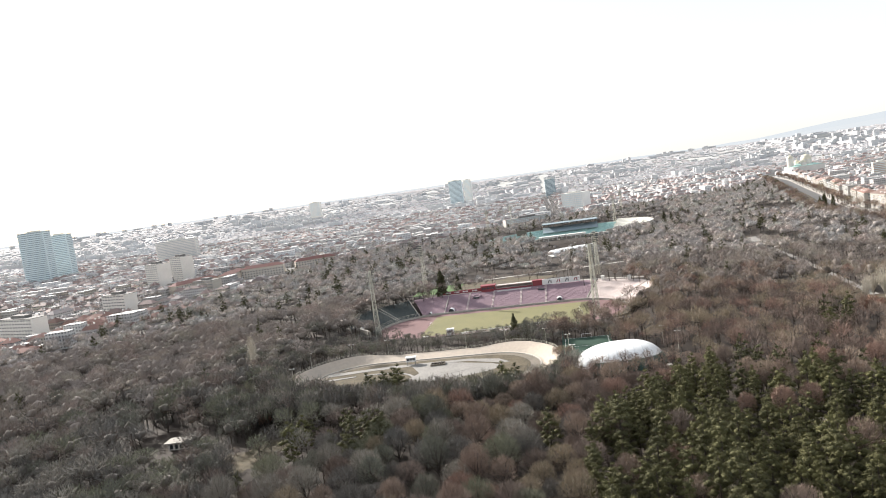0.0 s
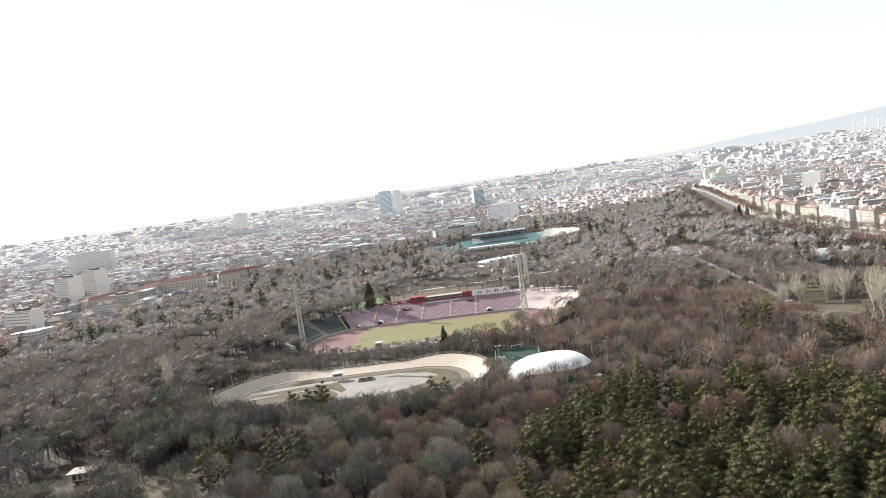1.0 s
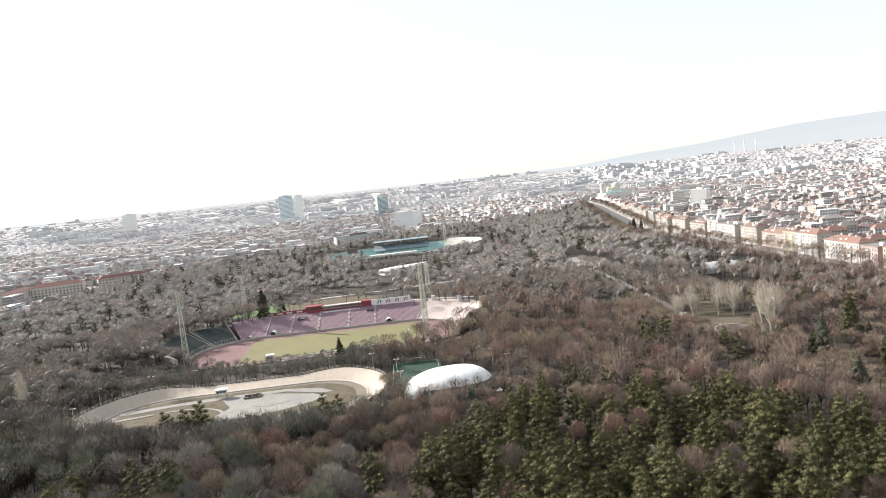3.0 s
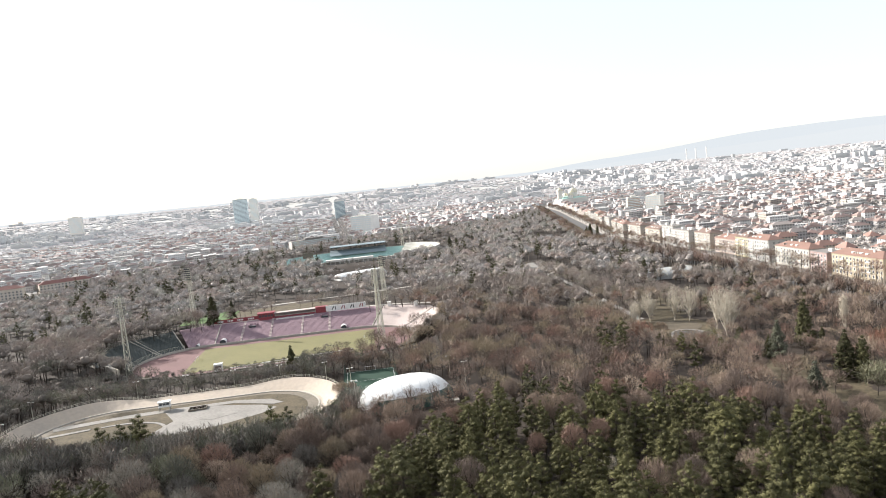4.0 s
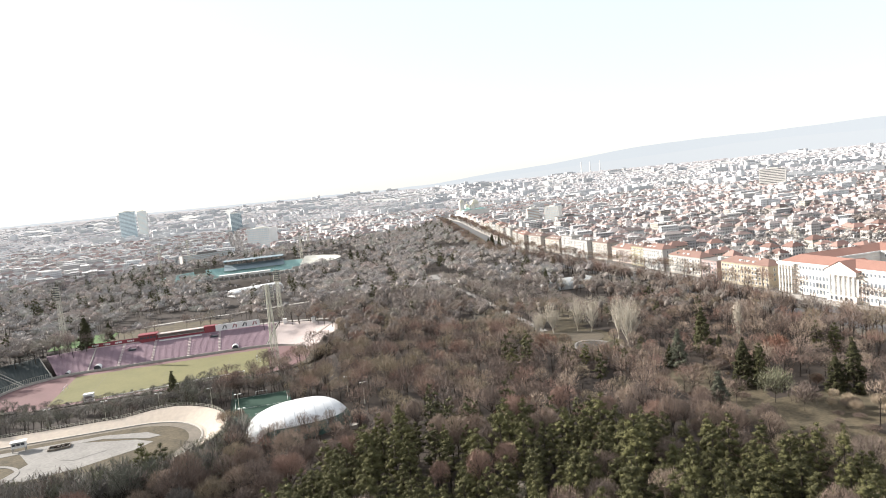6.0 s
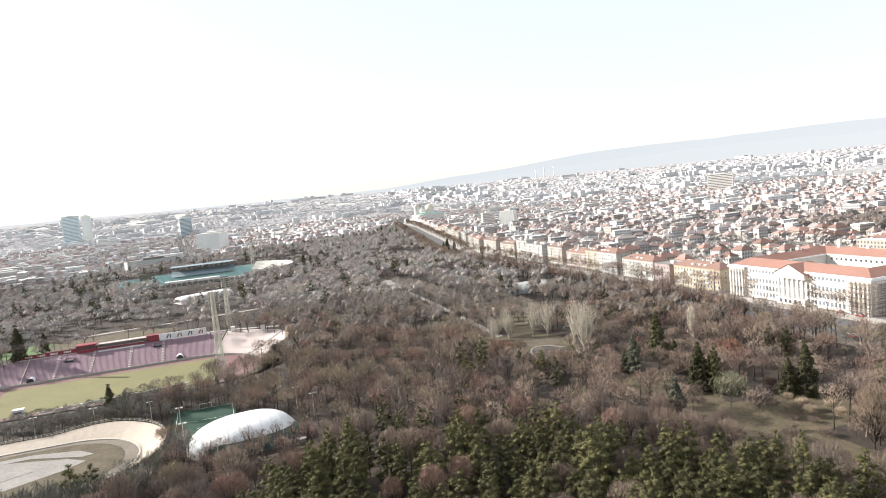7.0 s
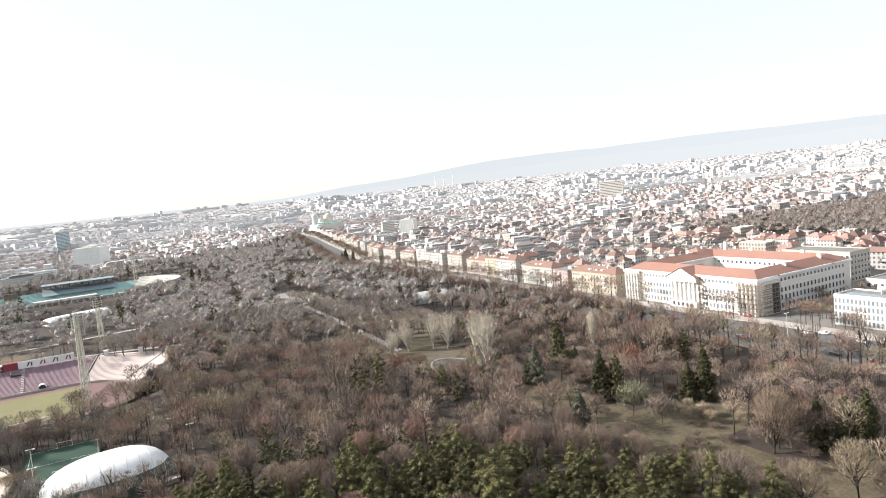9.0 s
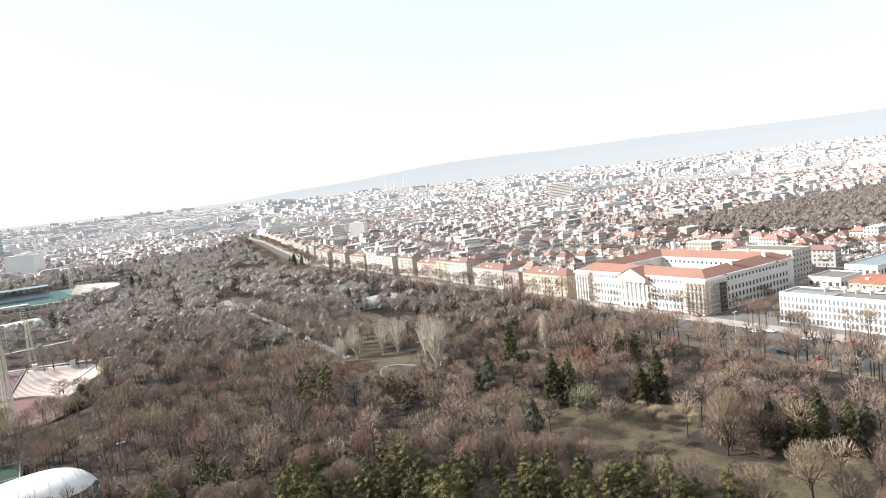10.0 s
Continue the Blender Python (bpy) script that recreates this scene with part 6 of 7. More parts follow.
PALE_TWIGS = material("pale_twigs", (0.54, 0.48, 0.39), 0.9, (0.40, 0.355, 0.285), 0.1, 0.8, 0.8, island=0.3)
OCHRE_TWIGS = material("ochre_twigs", (0.225, 0.168, 0.12), 0.9, (0.155, 0.115, 0.083), 0.1, 0.8, 0.8, island=0.3)
PINE = material("pine_needles", (0.115, 0.107, 0.040), 0.9, (0.037, 0.038, 0.018), 0.2, 1.0, 0.8, objects=0.28)
DARK_FIR = material("dark_needles", (0.070, 0.066, 0.027), 0.9, (0.036, 0.037, 0.017), 0.2, 1.0, 0.8, objects=0.25)
BLUE_FIR = material("blue_needles", (0.106, 0.107, 0.074), 0.9, (0.075, 0.078, 0.056), 0.2, 1.0, 0.8, objects=0.2)
OLIVE = material("olive_bush_leaves", (0.20, 0.195, 0.125), 0.85, (0.13, 0.125, 0.08), 0.2, 1.0, 0.8, island=0.35)

rng = np.random.default_rng(7)
NEAR = [bare_tree(rng, 15 + 1.5 * (i % 3), 5.2 + 0.7 * (i % 2), 11, 1900, 0.085, 1.5, 4, 0.25, 0.26, sub=3, depth=0.385, thick=1.5) for i in range(5)]
TALL = [bare_tree(rng, 17 + i, 3.9, 11, 1500, 0.08, 1.6, 4, 0.8, 0.42, 0.30, sub=3, thick=1.6) for i in range(3)]
MID = [both(bare_tree(rng, 15 + 1.2 * (i % 3), 5.3 + 0.6 * (i % 2), 6, 330, 0.155, 1.7, 3, 0.1, sub=0, depth=0.33, thick=1.4)) for i in range(6)]
REAR = [cored(bare_tree(rng, 15 + 1.2 * (i % 3), 5.3 + 0.6 * (i % 2), 5, 330, 0.15, 1.6, 3, 0.0, sub=0, depth=0.33), rng, 5.3, 15 + 1.2 * (i % 3), 0.44, 0.15) for i in range(6)]
THIN = [both(bare_tree(rng, 17, 3.7, 8, 190, 0.10, 1.7, 3, 0.7, 0.36, 0.31, sub=1, thick=1.7)) for i in range(4)]
LEFT = [cored(bare_tree(rng, 15 + 1.2 * (i % 3), 5.4, 6, 320, 0.18, 1.6, 3, 0.1, sub=0, depth=0.34, thick=1.3), rng, 5.4, 15 + 1.2 * (i % 3), 0.34) for i in range(4)]
LOW = [both(bare_tree(rng, 15 + 1.2 * (i % 3), 5.6, 4, 130, 0.25, 2.2, 3, 0.25, sub=0, depth=0.40, fork=0.12)) for i in range(4)]
FAR = [cored(bare_tree(rng, 14.5, 5.6, 3, 125, 0.34, 2.0, 3, 0.1, sub=0, depth=0.32), rng, 5.6, 14.5, 0.44, 0.15) for i in range(5)]
SMALL = []
for i in range(3):
    (v0, f0), crown = bare_tree(rng, 11, 4.6, 3, 20, 1.0, 2.5, 3, 0.3, sub=0)
    SMALL.append(cored(((v0[:8], f0[:8]), crown), rng, 4.6, 11))
PINES = [evergreen(rng, 15 + 1.3 * i, 3.5 + 0.25 * (i % 2), 21 + 2 * i, 72, 0.50, 0.24, 0.36, 0.34, 0.42, 0.0, 0.6) for i in range(5)]
FIRS = [evergreen(rng, 16 + i, 4.0, 66, 40, 0.8, 0.04, 0.05, 0.06, 0.32, 0.34, 0.55, True, 0.24) for i in range(3)]
THUJAS = [evergreen(rng, 16, 2.3, 44, 44, 0.6, 0.03, 0.3, 0.3, 0.42, 0.0, 1.0) for i in range(2)]
PINE_MID = [both(evergreen(rng, 17, 3.8, 12, 11, 1.6, 0.28, 0.28, 0.2, 0.42)) for i in range(3)]
POPLARS = [bare_tree(rng, 22, 5.2, 44, 420, 0.075, 2.4, 4, 1.0, 0.06, 0.46, thick=1.5) for i in range(2)]
SLIM = bare_tree(rng, 22, 2.1, 26, 620, 0.10, 2.6, 4, 2.0, 0.08, 0.44, thick=1.5)
WILLOW = bare_tree(rng, 15, 4.6, 26, 2600, 0.075, 1.7, 4, 1.5, 0.06, 0.495, thick=1.3)
BUSH = bare_tree(rng, 6.5, 3.7, 13, 480, 0.11, 1.6, 3, 0.3, 0.10, 0.44, sub=1)
LOW_BUSH = bare_tree(rng, 3.2, 3.4, 15, 420, 0.10, 1.1, 3, 0.15, 0.06, 0.46, sub=1)


def tree_mesh(name, pair, crown_mat, bark=BARK):
    (v0, f0), (v1, f1) = pair
    return tri_mesh(name + "_trunk", v0, f0, np.zeros(len(f0)), [bark]), tri_mesh(name + "_crown", v1, f1, np.zeros(len(f1)), [crown_mat])


def make_tree(name, meshes, label, group, x, y, k=1.0, kz=None, turn=None, z=None, wide=None):
    """A tree: an empty at its foot, with its trunk and its crown."""
    t = tagged(new(name), label, "tree", group)
    for nm, me in zip(("trunk", "crown"), meshes):
        o = new(nm, me)
        o.parent = t
    turn = random.uniform(0, 360) if turn is None else turn
    t.matrix_world = pose(x, y, ground_z(x, y) if z is None else z, 0, 0, turn) @ Matrix.Diagonal((wide or k, wide or k, kz or k, 1))
    return t


def inside_oval(x, y, c, half, r):
    dx = max(abs(x - c[0]) - half, 0)
    return math.hypot(dx, y - c[1]) < r


PINE_EDGE = ((46, -222), (54, -205), (75, -183), (100, -176), (128, -172), (146, -192), (158, -206), (170, -230), (180, -240), (194, -248))


def pine_wood(x, y):
    """The stand of pines nearest to the flight."""
    if not (46 < x < 194 and -345 < y):
        return False
    for (x0, y0), (x1, y1) in zip(PINE_EDGE, PINE_EDGE[1:]):
        if x0 <= x < x1:
            return y < y0 + (y1 - y0) * (x - x0) / (x1 - x0)
    return False


def clear_of(x, y):
    """Whether a tree may stand here."""
    if -94 < x < -52 and 124 < y < 174:
        return False
    if inside_oval(x, y, OC, HALF, 61 if y > OC[1] - 30 else 50) or inside_oval(x, y, VC, 30, 40) or lawn_here(x, y) or alley_here(x, y):
        return False
    if -40 < x - OC[0] < 66 and 60 < y - OC[1] < 78:
        return False
    if inside_oval(x, y, (62.5, -126), 8, 17) or 36 < x < 61 and -112 < y < -74:
        return False
    if inside_oval(x, y, (42, 548), 40, 88) or 5 < x < 80 and 340 < y < 388:
        return False
    if 258 < x < 304 and 74 < y < 108 or 184 < x < 230 and -98 < y < -38 or -126 < x < -104 and -222 < y < -184:
        return False
    return not in_town(x, y)


def tree_size(x, y):
    """How tall trees grow here, as a share of the usual."""
    k = 1.0
    if -120 < x < 62 and -80 < y < -22:
        k = (0.28 if x < 16 else 0.62) + 0.30 * smooth01((-50 - y) / 26)
    if -105 < x < 34 and -178 < y < -148:
        k = 0.58 + 0.42 * smooth01((-150 - y) / 28)
    if 30 < x < 95 and -172 < y < -140:
        k = 0.64
    if 40 < x < 74 and -75 < y < -26:
        k = 0.84
    if 96 < x < 190 and 440 < y < 660:
        k = 0.5
    elif -90 < x < 170 and 392 < y < 490:
        k = 0.42 if 0 < x < 96 else 1.05
    if -10 < x < 85 and 250 < y < 345:
        k = 0.6
    if 240 < x < 300 and 20 < y < 70:
        k = 0.6
    if 178 < x < 226 and -146 < y < -98:
        k = 0.42
    if 212 < x < 262 and -172 < y < -98:
        k = 0.58
    if 238 < x < 300 and -245 < y < -165:
        k = 0.85
    if 226 < x < 300 and -98 < y < 60:
        k = 0.85
    return k


spots = []
for j in range(0, 192):
    for i in range(0, 115):
        x, y = -470 + i * 8.3 + (j % 2) * 4.0 + random.uniform(-3.1, 3.1), -360 + j * 8.0 + random.uniform(-2.9, 2.9)
        thin = -60 < x < 95 and 98 < y < 215
        if clear_of(x, y) and noise.noise((x / 38, y / 38, 3.0)) > -0.38 and not (thin and random.random() < 0.6):
            spots.append((x, y))

for j in range(0, 27):
    for i in range(0, 23):
        x, y = 46 + i * 6.1 + (j % 2) * 3.0 + random.uniform(-2.0, 2.0), -345 + j * 6.5 + random.uniform(-2.0, 2.0)
        if pine_wood(x, y) and y > -318 and clear_of(x, y) and min(abs(x - a) + abs(y - b) for a, b in spots if abs(y - b) < 9) > 5.2:
            spots.append((x, y))

near_meshes = [tree_mesh("oak", NEAR[i % 5], TWIGS[(i * 3 + i // 5) % 7]) for i in range(10)]
grey_meshes = [tree_mesh("oak", NEAR[i % 5], GREY_TWIGS[(i * 3 + i // 5) % 7]) for i in range(10)]
tall_meshes = [tree_mesh("tall_tree", TALL[i % 3], TWIGS[(4, 6, 1, 0, 2, 4)[i]]) for i in range(6)]
pine_meshes = [tree_mesh("pine", t, PINE) for t in PINES]
fir_meshes = [tree_mesh("fir", t, DARK_FIR) for t in FIRS]
blue_meshes = [tree_mesh("blue_fir", t, BLUE_FIR) for t in FIRS]
thuja_meshes = [tree_mesh("thuja", t, DARK_FIR) for t in THUJAS]
poplar_meshes = [tree_mesh("poplar", t, PALE_TWIGS, PALE_BARK) for t in POPLARS]
slim_mesh = tree_mesh("slim_poplar", SLIM, PALE_TWIGS, PALE_BARK)
willow_mesh = tree_mesh("willow", WILLOW, OCHRE_TWIGS)
ochre_mesh = tree_mesh("ochre_tree", NEAR[1], OCHRE_TWIGS)
rust_mesh = tree_mesh("rust_tree", BUSH, RUST)
olive_mesh = tree_mesh("olive_bush", BUSH, OLIVE)
bush_mesh = tree_mesh("grey_bush", BUSH, TWIGS[2])
pale_bush_mesh = tree_mesh("pale_bush", BUSH, PALE_TWIGS)
brown_bush_mesh = tree_mesh("brown_bush", BUSH, OCHRE_TWIGS)
dark_bush_mesh = tree_mesh("dark_bush", LOW_BUSH, TWIGS[0])

spots.sort(key=lambda p: math.hypot(p[0] - 80, p[1] + 320))
soup_mid, soup_left, soup_rear, soup_far, soup_pine = Soup(), Soup(), Soup(), Soup(), Soup()
n_near = n_pine = 0
for x, y in spots:
    d = math.hypot(x - 60, y + 395)
    z, turn, k = ground_z(x, y), random.uniform(0, 6.28), (random.uniform(0.74, 1.1) + 0.22 * noise.noise((x / 28, y / 28, 7.0))) * tree_size(x, y)
    tint = random.randrange(7) if random.random() < 0.7 else int((noise.noise((x / 60, y / 60, 9.0)) * 0.9 + 0.5) * 7) % 7
    bearing = math.degrees(math.atan2(x - 49, y + 434))
    if bearing < -49 or math.degrees(math.atan2(x - 74, y + 358)) > 68:
        continue
    if d < 105 and y < -250:
        (soup_left if x < 42 and random.random() < 0.55 - x / 160 else soup_mid).put(MID[random.randrange(6)], x, y, z, turn, k, k, (0, 1 + tint))
        continue
    if d < 105 or (y < -300 and (x < -160 or x > 320)):
        continue
    inner, wide = pine_wood(x, y) and not (196 < x < 240 and -270 < y < -200), max(k, 0.35 + 0.65 * min(k, 1.0))
    p = inner and random.random() < (0.86 if not 100 < x < 146 or y < -200 else 0.5) or random.random() < (0.05 if -60 < x < 60 and y < -160 else 0.0 if -120 < x < 70 and -90 < y < 130 else 0.014 if x < 190 or y > -190 else 0.0)
    if p and y < -150 and n_pine < 300:
        n_pine += 1
        make_tree("pine_tree", pine_meshes[n_pine % 5], "tall olive-green pine with bare lower trunk in the wood", "pines in the wood", x, y, k * random.uniform(0.92, 1.2), wide=k * random.uniform(0.9, 1.15))
    elif p:
        soup_pine.put(PINE_MID[random.randrange(3)], x, y, z, turn, k, k, (0, 1))
    elif -190 < x < 300 and y < -120 and n_near < 290:
        n_near += 1
        if x > 88 and y > -230 and random.random() < 0.7:
            make_tree("bare_tree", tall_meshes[n_near % 6], "slim leafless reddish-brown woodland tree with upright limbs", "bare trees of the park", x, y, k, wide=wide)
        else:
            make_tree("bare_tree", (grey_meshes if x < 42 and random.random() < 0.55 - x / 160 else near_meshes)[(tint * 5 + n_near) % 10], "leafless grey-brown oak with a rounded crown of fine twigs", "bare trees of the park", x, y, k, wide=wide)
    elif d < 520:
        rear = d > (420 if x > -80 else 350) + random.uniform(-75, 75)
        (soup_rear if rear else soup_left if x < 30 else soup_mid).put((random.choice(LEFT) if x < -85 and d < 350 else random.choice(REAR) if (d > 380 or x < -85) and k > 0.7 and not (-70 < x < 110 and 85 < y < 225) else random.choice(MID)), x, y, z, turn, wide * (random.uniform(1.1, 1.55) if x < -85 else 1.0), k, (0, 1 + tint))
        if x < -60 and y < 130:
            # saplings and thicket under the older trees
            for _ in range(1 if d > 330 else 2):
                ux, uy = x + random.uniform(-5, 5), y + random.uniform(-5, 5)
                if clear_of(ux, uy):
                    soup_left.put(LOW[random.randrange(4)], ux, uy, ground_z(ux, uy), random.uniform(0, 6.28), 0.62, random.uniform(0.42, 0.62), (0, 1 + random.choice((0, 2, 6, 4))))
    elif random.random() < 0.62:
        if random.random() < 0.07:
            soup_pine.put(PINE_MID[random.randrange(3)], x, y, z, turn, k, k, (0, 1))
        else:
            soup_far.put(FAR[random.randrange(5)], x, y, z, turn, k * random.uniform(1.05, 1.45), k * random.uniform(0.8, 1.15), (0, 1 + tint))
for j in range(36):
    for i in range(66):
        x, y = 660 + i * 12.8 + random.uniform(-4, 4), -250 + j * 12.8 + random.uniform(-4, 4)
        if in_far_wood(x, y):
            soup_rear.put(FAR[random.randrange(5)], x, y, ground_z(x, y), random.uniform(0, 6.28), 1.4, random.uniform(0.8, 1.1), (0, 1 + random.choice((0, 2, 4, 6))))
# street and garden trees in the town
for n in range(2200):
    r, a = 480 + 1500 * random.random() ** 0.8, radians(random.uniform(-50, 68))
    x, y = 55 + r * math.sin(a), -400 + r * math.cos(a)
    if in_town(x, y) and not taken(x, y, 6) and not abs(x - blvd_x(y)) < 17 and not blvd_x(y) + 24 < x < blvd_x(y) + 44:
        k = random.uniform(0.7, 1.15)
        soup_far.put(SMALL[random.randrange(3)], x, y, ground_z(x, y), random.uniform(0, 6.28), k, k, (0, 1 + random.randrange(7)))
for y in range(790, 2300, 11):
    for off in (-12, -5, 6, 13):
        k = random.uniform(0.8, 1.2)
        soup_far.put(SMALL[random.randrange(3)], 19 - 0.04 * (y - 817) + off + random.uniform(-2, 2), y, ground_z(0, y), random.uniform(0, 6.28), k, k, (0, 1 + random.choice((0, 2, 2))))
GROVES = [p for p in GROVES if math.hypot(p[0] - 55, p[1] + 400) < 3000]
random.shuffle(GROVES)
for gx, gy in GROVES[:1700]:
    for _ in range(2 if math.hypot(gx, gy) < 1600 else 1):
        x, y = gx + random.uniform(-11, 11), gy + random.uniform(-11, 11)
        if not taken(x, y, 8):
            k = random.uniform(0.7, 1.15)
            soup_far.put(SMALL[random.randrange(3)], x, y, ground_z(x, y), random.uniform(0, 6.28), k * 1.5, k, (0, 1 + random.randrange(7)))
# low growth between the cycling track and the stadium, and before the track
for n in range(900):
    x, y = random.uniform(-125, 66), random.uniform(-82, -14)
    if not inside_oval(x, y, OC, HALF, 46) and not inside_oval(x, y, VC, 30, 41.5) and not (34 < x < 63 and y < -72):
        k = random.uniform(0.7, 1.15) * (0.26 + 0.26 * smooth01((-46 - y) / 26))
        soup_left.put(LOW[random.randrange(4)], x, y, ground_z(x, y), random.uniform(0, 6.28), k * 1.15, k, (0, 1 + random.randrange(7)))
for n in range(560):
    x, y = random.uniform(-112, 42), random.uniform(-182, -150)
    if not inside_oval(x, y, VC, 30, 41.5):
        k = random.uniform(0.8, 1.1) * tree_size(x, y)
        soup_left.put(LOW[random.randrange(4)], x, y, ground_z(x, y), random.uniform(0, 6.28), k, k, (0, 1 + random.randrange(7)))
for n in range(170):
    a, r = random.uniform(-0.48, -0.02), random.uniform(38.6, 48)
    px, py = oval_point(a if a > -0.25 else a, 30, r)
    x, y = VC[0] + px, VC[1] + py
    if y < VC[1] - 6:
        k = random.uniform(0.44, 0.66) + 0.014 * (r - 39) + 0.34 * smooth01((-45 - x) / 30)
        soup_left.put(LOW[random.randrange(4)], x, y, ground_z(x, y), random.uniform(0, 6.28), k * 1.1, k, (0, 1 + random.randrange(7)))
for n in range(60):
    x, y = random.uniform(36, 96), random.uniform(-108, -70)
    if not (36 < x < 60 and y < -74) and not inside_oval(x, y, (62.5, -126), 8, 17):
        k = random.uniform(0.5, 0.75)
        soup_mid.put(MID[random.randrange(6)], x, y, ground_z(x, y), random.uniform(0, 6.28), k, k, (0, 1 + random.randrange(7)))
# undergrowth between the lawn and the boulevard
for n in range(330):
    x, y = random.uniform(226, 304), random.uniform(-178, -10)
    if clear_of(x, y):
        k = random.uniform(0.32, 0.6)
        soup_mid.put(LOW[random.randrange(4)], x, y, ground_z(x, y), random.uniform(0, 6.28), k * 1.2, k, (0, 1 + random.randrange(7)))
# slim trees before the dome
for n in range(26):
    x, y = random.uniform(38, 88), random.uniform(-158, -145)
    k = random.uniform(0.5, 0.8)
    soup_mid.put(random.choice(THIN), x, y, ground_z(x, y), random.uniform(0, 6.28), k * 1.1, k, (0, 1 + random.randrange(7)))
# trees round the ball court
for n in range(26):
    x, y = random.uniform(32, 64), random.uniform(-119, -113.5) if n % 2 else random.uniform(-73, -66)
    k = random.uniform(0.5, 0.72)
    if not inside_oval(x, y, (62.5, -126), 8, 16.5):
        soup_mid.put(MID[random.randrange(6)], x, y, ground_z(x, y), random.uniform(0, 6.28), k, k, (0, 1 + random.randrange(7)))
# rows of small trees beside the straight alley
for y in range(-36, 200, 7):
    for x in (200.0, 206.0, 229.0, 236.0):
        if random.random() < 0.88:
            k = random.uniform(0.58, 0.85)
            soup_rear.put(MID[random.randrange(6)], x + 0.037 * y + random.uniform(-1, 1), y + random.uniform(-2, 2), 0.1, random.uniform(0, 6.28), k, k, (0, 1 + random.randrange(7)))
# trees and bushes in the forecourt and before the office block
for n in range(90):
    x, y = (random.uniform(372, 440), random.uniform(-166, -131)) if n % 3 else (random.uniform(360, 368), random.uniform(-300, -166))
    k = random.uniform(0.3, 0.62)
    soup_mid.put(MID[random.randrange(6)], x, y, 0.2, random.uniform(0, 6.28), k * 1.1, k, (0, 1 + random.randrange(7)))
# low thicket before the pond
for n in range(44):
    x, y = random.uniform(186, 222), random.uniform(-134, -100)
    if ((x - 209) / 11.5) ** 2 + ((y + 92) / 20.5) ** 2 > 1:
        k = random.uniform(0.46, 0.66)
        soup_mid.put(LOW[random.randrange(4)], x, y, ground_z(x, y), random.uniform(0, 6.28), k * 1.2, k, (0, 1 + random.randrange(7)))
# rows of trees along the boulevard
for y in range(-420, 1300, 9):
    for x in (309.0, 313.5, 318.0, 356.0, 360.0):
        if x < 350 and y < 250:
            for _ in range(2 if y > -110 else random.choice((0, 1, 1, 2))):
                k = random.uniform(0.72, 1.12)
                soup_mid.put(random.choice(THIN), x + random.uniform(-9, 4), y + random.uniform(-5, 5), 0.3, random.uniform(0, 6.28), k, k, (0, 1 + random.choice((0, 2, 4, 6, 1))))
        elif random.random() < (0.85 if x < 350 else 0.8 if y > -30 else 0.4):
            k = random.uniform(0.7, 1.05) if x < 350 else random.uniform(0.55, 0.95) if y > -20 else random.uniform(0.8, 1.0)
            soup_mid.put(MID[random.randrange(6)], x + blvd_x(y) - 338 + random.uniform(-1, 1), y + random.uniform(-2, 2), 0.3, random.uniform(0, 6.28), k, k, (0, 1 + random.randrange(7)))
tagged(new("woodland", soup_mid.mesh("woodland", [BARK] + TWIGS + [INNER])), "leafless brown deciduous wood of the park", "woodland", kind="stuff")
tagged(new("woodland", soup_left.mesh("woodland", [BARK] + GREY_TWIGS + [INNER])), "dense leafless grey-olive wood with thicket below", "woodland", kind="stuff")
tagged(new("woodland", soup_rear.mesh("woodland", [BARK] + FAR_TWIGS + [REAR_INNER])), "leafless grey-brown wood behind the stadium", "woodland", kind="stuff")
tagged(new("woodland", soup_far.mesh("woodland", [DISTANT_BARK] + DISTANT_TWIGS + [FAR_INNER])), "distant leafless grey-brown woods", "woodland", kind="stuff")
tagged(new("pine_woodland", soup_pine.mesh("pine_woodland", [BARK, DARK_FIR])), "scattered dark evergreens among bare trees", "woodland", kind="stuff")

# single trees that stand out
for x, y, k in ((225, -80, 1.08), (222, -95, 1.18), (226, -92, 1.02), (222, -57, 0.95), (217, -50, 0.9), (205, -46, 0.85), (197, -45, 0.62), (193, -52, 0.6), (201, -40, 0.6), (212, -33, 0.6)):
    make_tree("poplar_tree", poplar_meshes[int(x) % 2], "pale bare poplar with a fan of upright branches", "pale poplars", x, y, k)
make_tree("poplar_tree", slim_mesh, "slim pale bare poplar", "pale poplars", 266, -120, 0.95)
make_tree("poplar_tree", slim_mesh, "slim pale bare poplar standing above the wood", "pale poplars", -124, -108, 1.25)
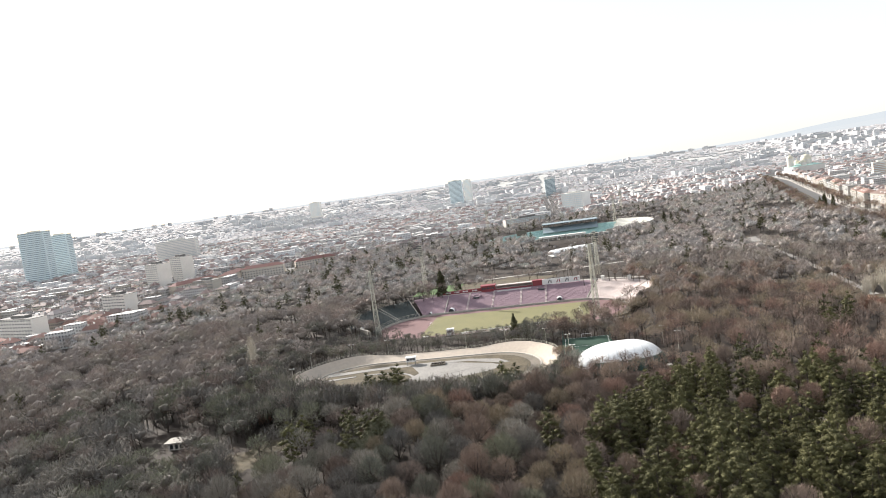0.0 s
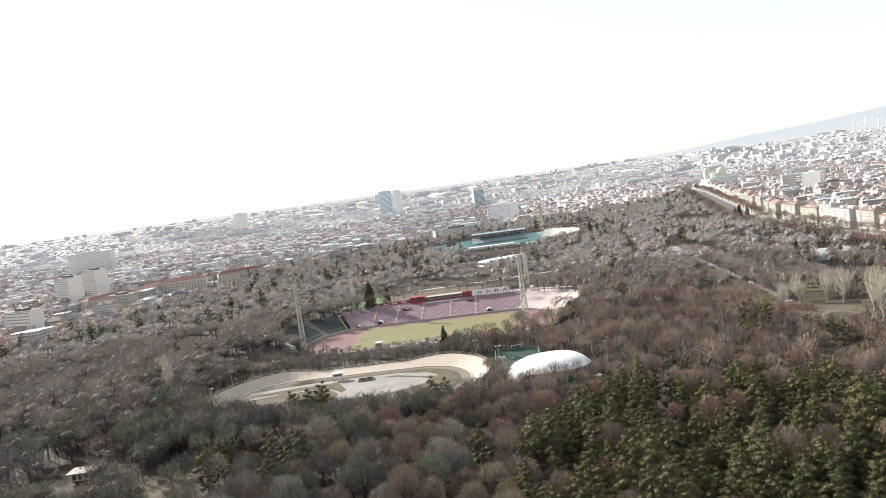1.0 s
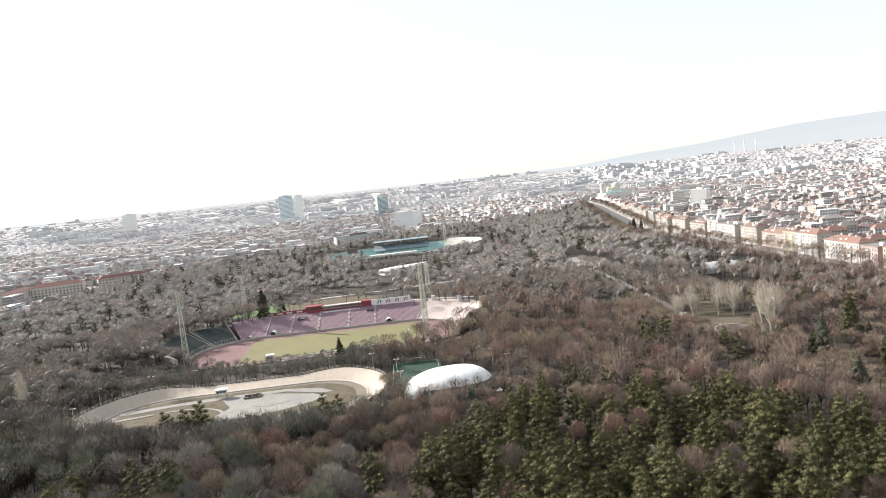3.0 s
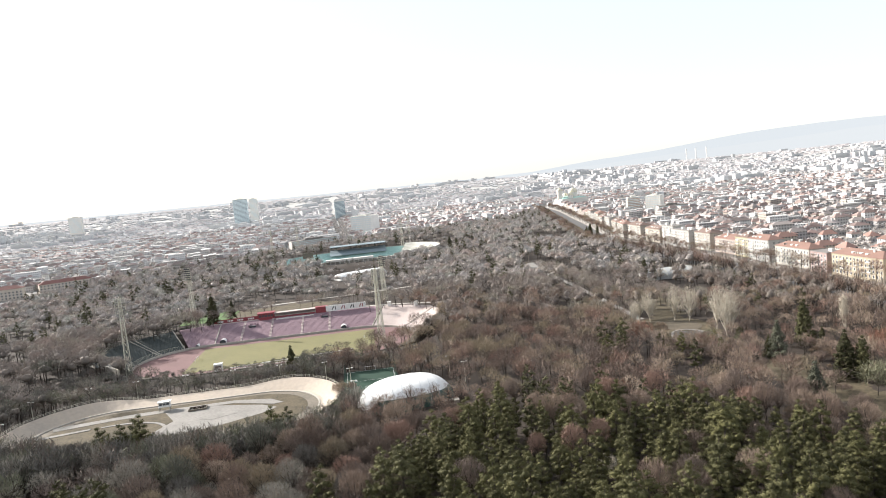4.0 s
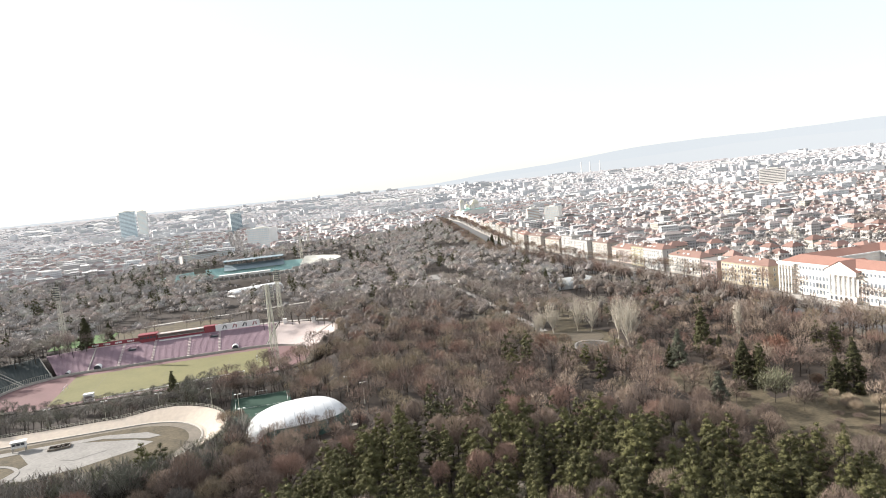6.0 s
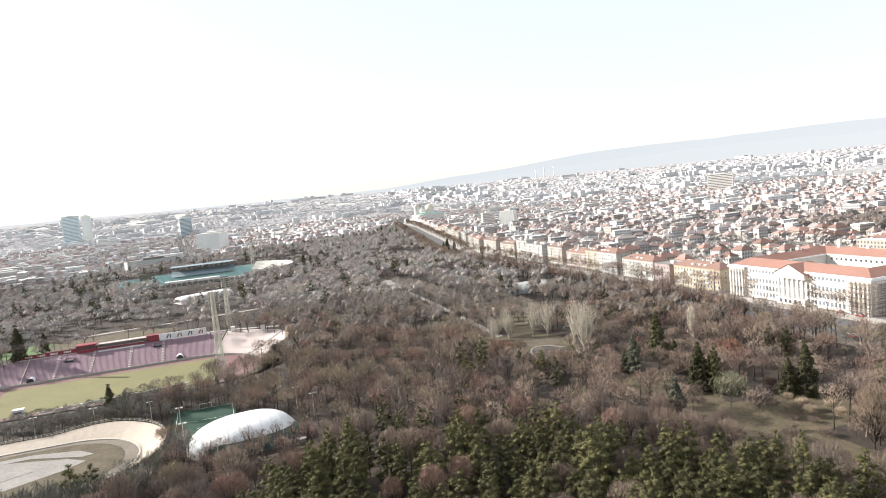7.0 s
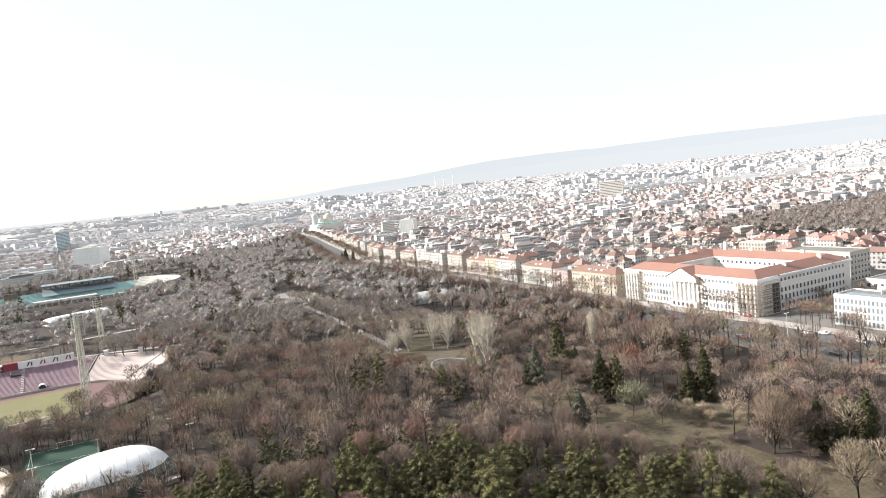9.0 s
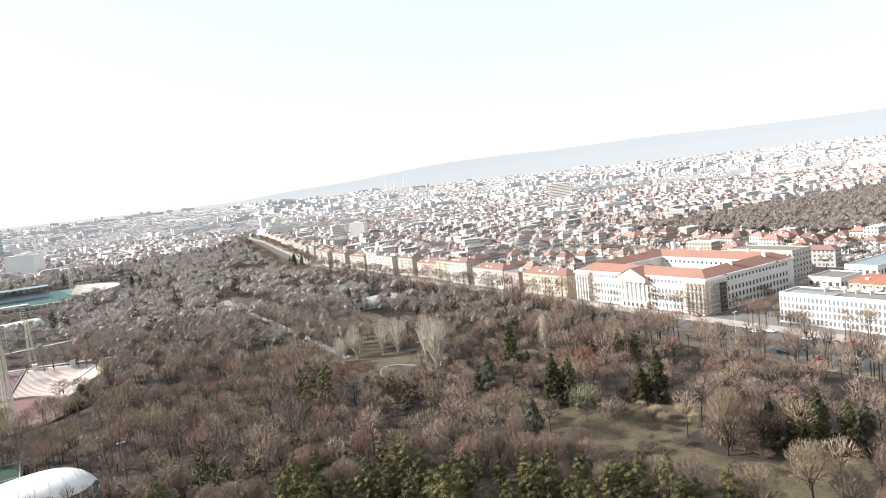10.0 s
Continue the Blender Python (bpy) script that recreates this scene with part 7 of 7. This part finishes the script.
for x, y, k, m, lab in ((220, -139, 1.0, blue_meshes, "bluish spruce standing beside the lawn"), (241, -126, 1.25, fir_meshes, "dark green spruce beside the lawn"), (244, -134, 0.6, fir_meshes, "small dark green spruce by the lawn"), (219, -134, 0.62, fir_meshes, "small dark green spruce by the lawn"),
                        (190, -205, 1.15, blue_meshes, "silvery blue spruce at the lawn's edge"), (251, -197, 1.12, fir_meshes, "dark fir on rough grass"), (246, -194, 0.9, fir_meshes, "dark fir on rough grass"), (225, -173, 1.2, fir_meshes, "dark dense fir at the lawn's edge"), (258, -262, 0.9, blue_meshes, "silvery blue spruce on rough grass"),
                        (240, -246, 0.95, fir_meshes, "dark dense fir in a group"), (243, -252, 1.0, fir_meshes, "dark dense fir in a group"), (246, -256, 1.15, fir_meshes, "tall dark fir in a group"), (250, -262, 0.9, fir_meshes, "dark dense fir in a group"), (10, -56, 0.85, fir_meshes, "dark spruce before the stadium"), (16, -54, 0.6, fir_meshes, "dark spruce before the stadium")):
    make_tree("spruce_tree", m[int(abs(x)) % 3], lab, "firs and spruces", x, y, k)
for x, y, k in ((188, -117, 0.75), (200, -130, 0.7), (184, -112, 0.7), (274, -157, 0.9), (275, -165, 0.85), (272, -209, 0.8), (166, -104, 1.05), (150, -128, 1.0), (206, -113, 0.55), (221, -108, 0.5), (176, -122, 0.9), (-43, -164, 1.0), (-36, -166, 1.12), (-29, -167, 1.05), (-33, -161, 0.9), (-39, -170, 0.95), (14, -166, 1.0), (19, -164, 0.85), (-96, -176, 0.7), (40, -178, 0.9), (-27, -222, 1.15), (-35, -214, 1.05), (-21, -225, 1.1), (-31, -230, 1.0), (-40, -222, 0.9), (-53, -225, 1.0), (-54, -211, 0.9), (-24, -212, 0.95)):
    make_tree("pine_tree", pine_meshes[int(x) % 4], "olive-green pine standing among bare trees", "pines by the lawn", x, y, k)
for x, y, k in ((228, -178, 1.15), (230, -174, 1.0), (259, 84, 1.15), (266, 82, 0.95), (372, -215, 0.7)):
    make_tree("thuja_tree", thuja_meshes[int(abs(x)) % 2], "dark columnar evergreen with dense foliage", "columnar evergreens", x, y, k, k * 0.95, z=3 if -60 < x < -40 else None)
for x, y, k in ((-60, 99, 1.4), (-50, 118, 0.85)):
    make_tree("spruce_tree", fir_meshes[0], "tall dark green conical fir behind the stadium", "firs and spruces", x, y, k, z=3)
for x, y, k in ((356, 452, 0.8), (352, 470, 0.9), (345, 462, 0.85), (358, 484, 0.9), (340, 448, 0.8), (170, 520, 0.9), (178, 512, 0.8)):
    make_tree("spruce_tree", fir_meshes[int(x) % 3], "dark conifer in a distant group", "firs and spruces", x, y, k)
make_tree("willow_tree", willow_mesh, "large ochre-brown bare tree with dense upright twigs", "ochre trees", 229, -240, 1.35)
STRAW = material("straw_twigs", (0.40, 0.32, 0.225), 0.9, (0.28, 0.22, 0.155), 0.1, 0.8, 0.8, island=0.3)
straw_mesh = tree_mesh("straw_tree", WILLOW, STRAW)
straw_bush_mesh = tree_mesh("straw_bush", BUSH, STRAW)
make_tree("ochre_tree", straw_mesh, "straw-coloured bare tree with dense upright twigs", "ochre trees", 98.1, 24.7, 1.05)
make_tree("ochre_tree", straw_mesh, "straw-coloured bare tree with dense upright twigs", "ochre trees", 105.1, 18.7, 0.85)
make_tree("ochre_tree", ochre_mesh, "brownish bare tree with dry leaves", "ochre trees", 190, -92, 0.7)
make_tree("rust_tree", rust_mesh, "round tree with rusty dry leaves", "rust coloured trees", 258, -152, 1.9)
for x, y, k in ((138, -168, 1.7), (132, -163, 1.2), (181, -90, 2.0), (246, -186, 0.8), (-86, -176, 1.2), (20, -212, 1.2), (330, 470, 1.0)):
    make_tree("rust_bush", rust_mesh, "tree with rust-red dry leaves among bare trees", "rust coloured trees", x, y, k)
make_tree("olive_tree", olive_mesh, "spreading pale olive-green tree on the lawn", "lawn trees", 222, -192, 2.05)
make_tree("lawn_tree", bush_mesh, "small spreading bare tree on the lawn", "lawn trees", 224, -203, 1.6)
for x, y, k, m in ((188, -222, 0.9, brown_bush_mesh), (196, -228, 0.8, brown_bush_mesh), (186, -238, 1.1, bush_mesh), (232, -232, 0.9, bush_mesh),
                   (222, -219, 0.5, bush_mesh), (196, -252, 1.0, brown_bush_mesh), (172, -248, 1.1, pale_bush_mesh), (205, -262, 0.7, bush_mesh), (236, -208, 0.6, bush_mesh), (244, -225, 0.9, brown_bush_mesh),
                   (228, -182, 0.5, bush_mesh), (214, -160, 0.8, bush_mesh), (206, -150, 0.9, bush_mesh), (252, -240, 0.9, brown_bush_mesh), 
                   (112, -226, 1.3, pale_bush_mesh), (80, -262, 1.2, pale_bush_mesh), (210, -100, 1.0, olive_mesh), (205, -108, 1.0, olive_mesh), (218, -112, 0.9, olive_mesh), (-92, -204, 0.8, olive_mesh), (-70, -186, 0.7, bush_mesh)):
    make_tree("bush", m, "leafless spreading shrub on rough grass", "shrubs", x, y, k)
for x, y, k in ((216, -224, 1.2), (205, -231, 1.25), (226, -227, 0.9), (220, -250, 1.1), (226.5, -253, 0.9), (211, -250, 1.15), (197, -234, 0.9), (235, -243, 1.2), (215, -184, 1.0), (232, -217, 0.7), (229, -212, 0.6), (236, -196, 0.7), (200, -226, 0.8), (234, -248, 0.9), (217, -246, 0.7)):
    make_tree("bush", dark_bush_mesh, "low dark leafless shrub on rough grass", "shrubs", x, y, k)
for x, y, k in ((235, -213, 0.75), (238, -207, 0.8), (239, -200, 0.7), (233, -205, 0.6), (244, -213, 0.85), (241, -219, 0.7), (233, -190, 0.6)):
    make_tree("bush", straw_bush_mesh, "straw-coloured dry shrub on rough grass", "shrubs", x, y, k)
random.seed(41)
for n in range(205):
    x, y, w, h = random.choice(((186, -222, 9, 24), (186, -222, 9, 24), (184, -240, 10, 16), (252, -228, 12, 14), (192, -262, 12, 12), (228, -150, 14, 14), (200, -118, 14, 10), (242, -198, 22, 14), (262, -275, 12, 10)))
    x, y = x + random.uniform(-w, w), y + random.uniform(-h, h)
    if 170 < x < 300 and not (lawn_here(x, y) and random.random() < 0.8):
        k = random.uniform(0.3, 0.95)
        make_tree("bush", random.choice((bush_mesh, bush_mesh, brown_bush_mesh, brown_bush_mesh, rust_mesh if k < 0.35 else bush_mesh)), "leafless spreading shrub on rough grass", "shrubs", x, y, k)
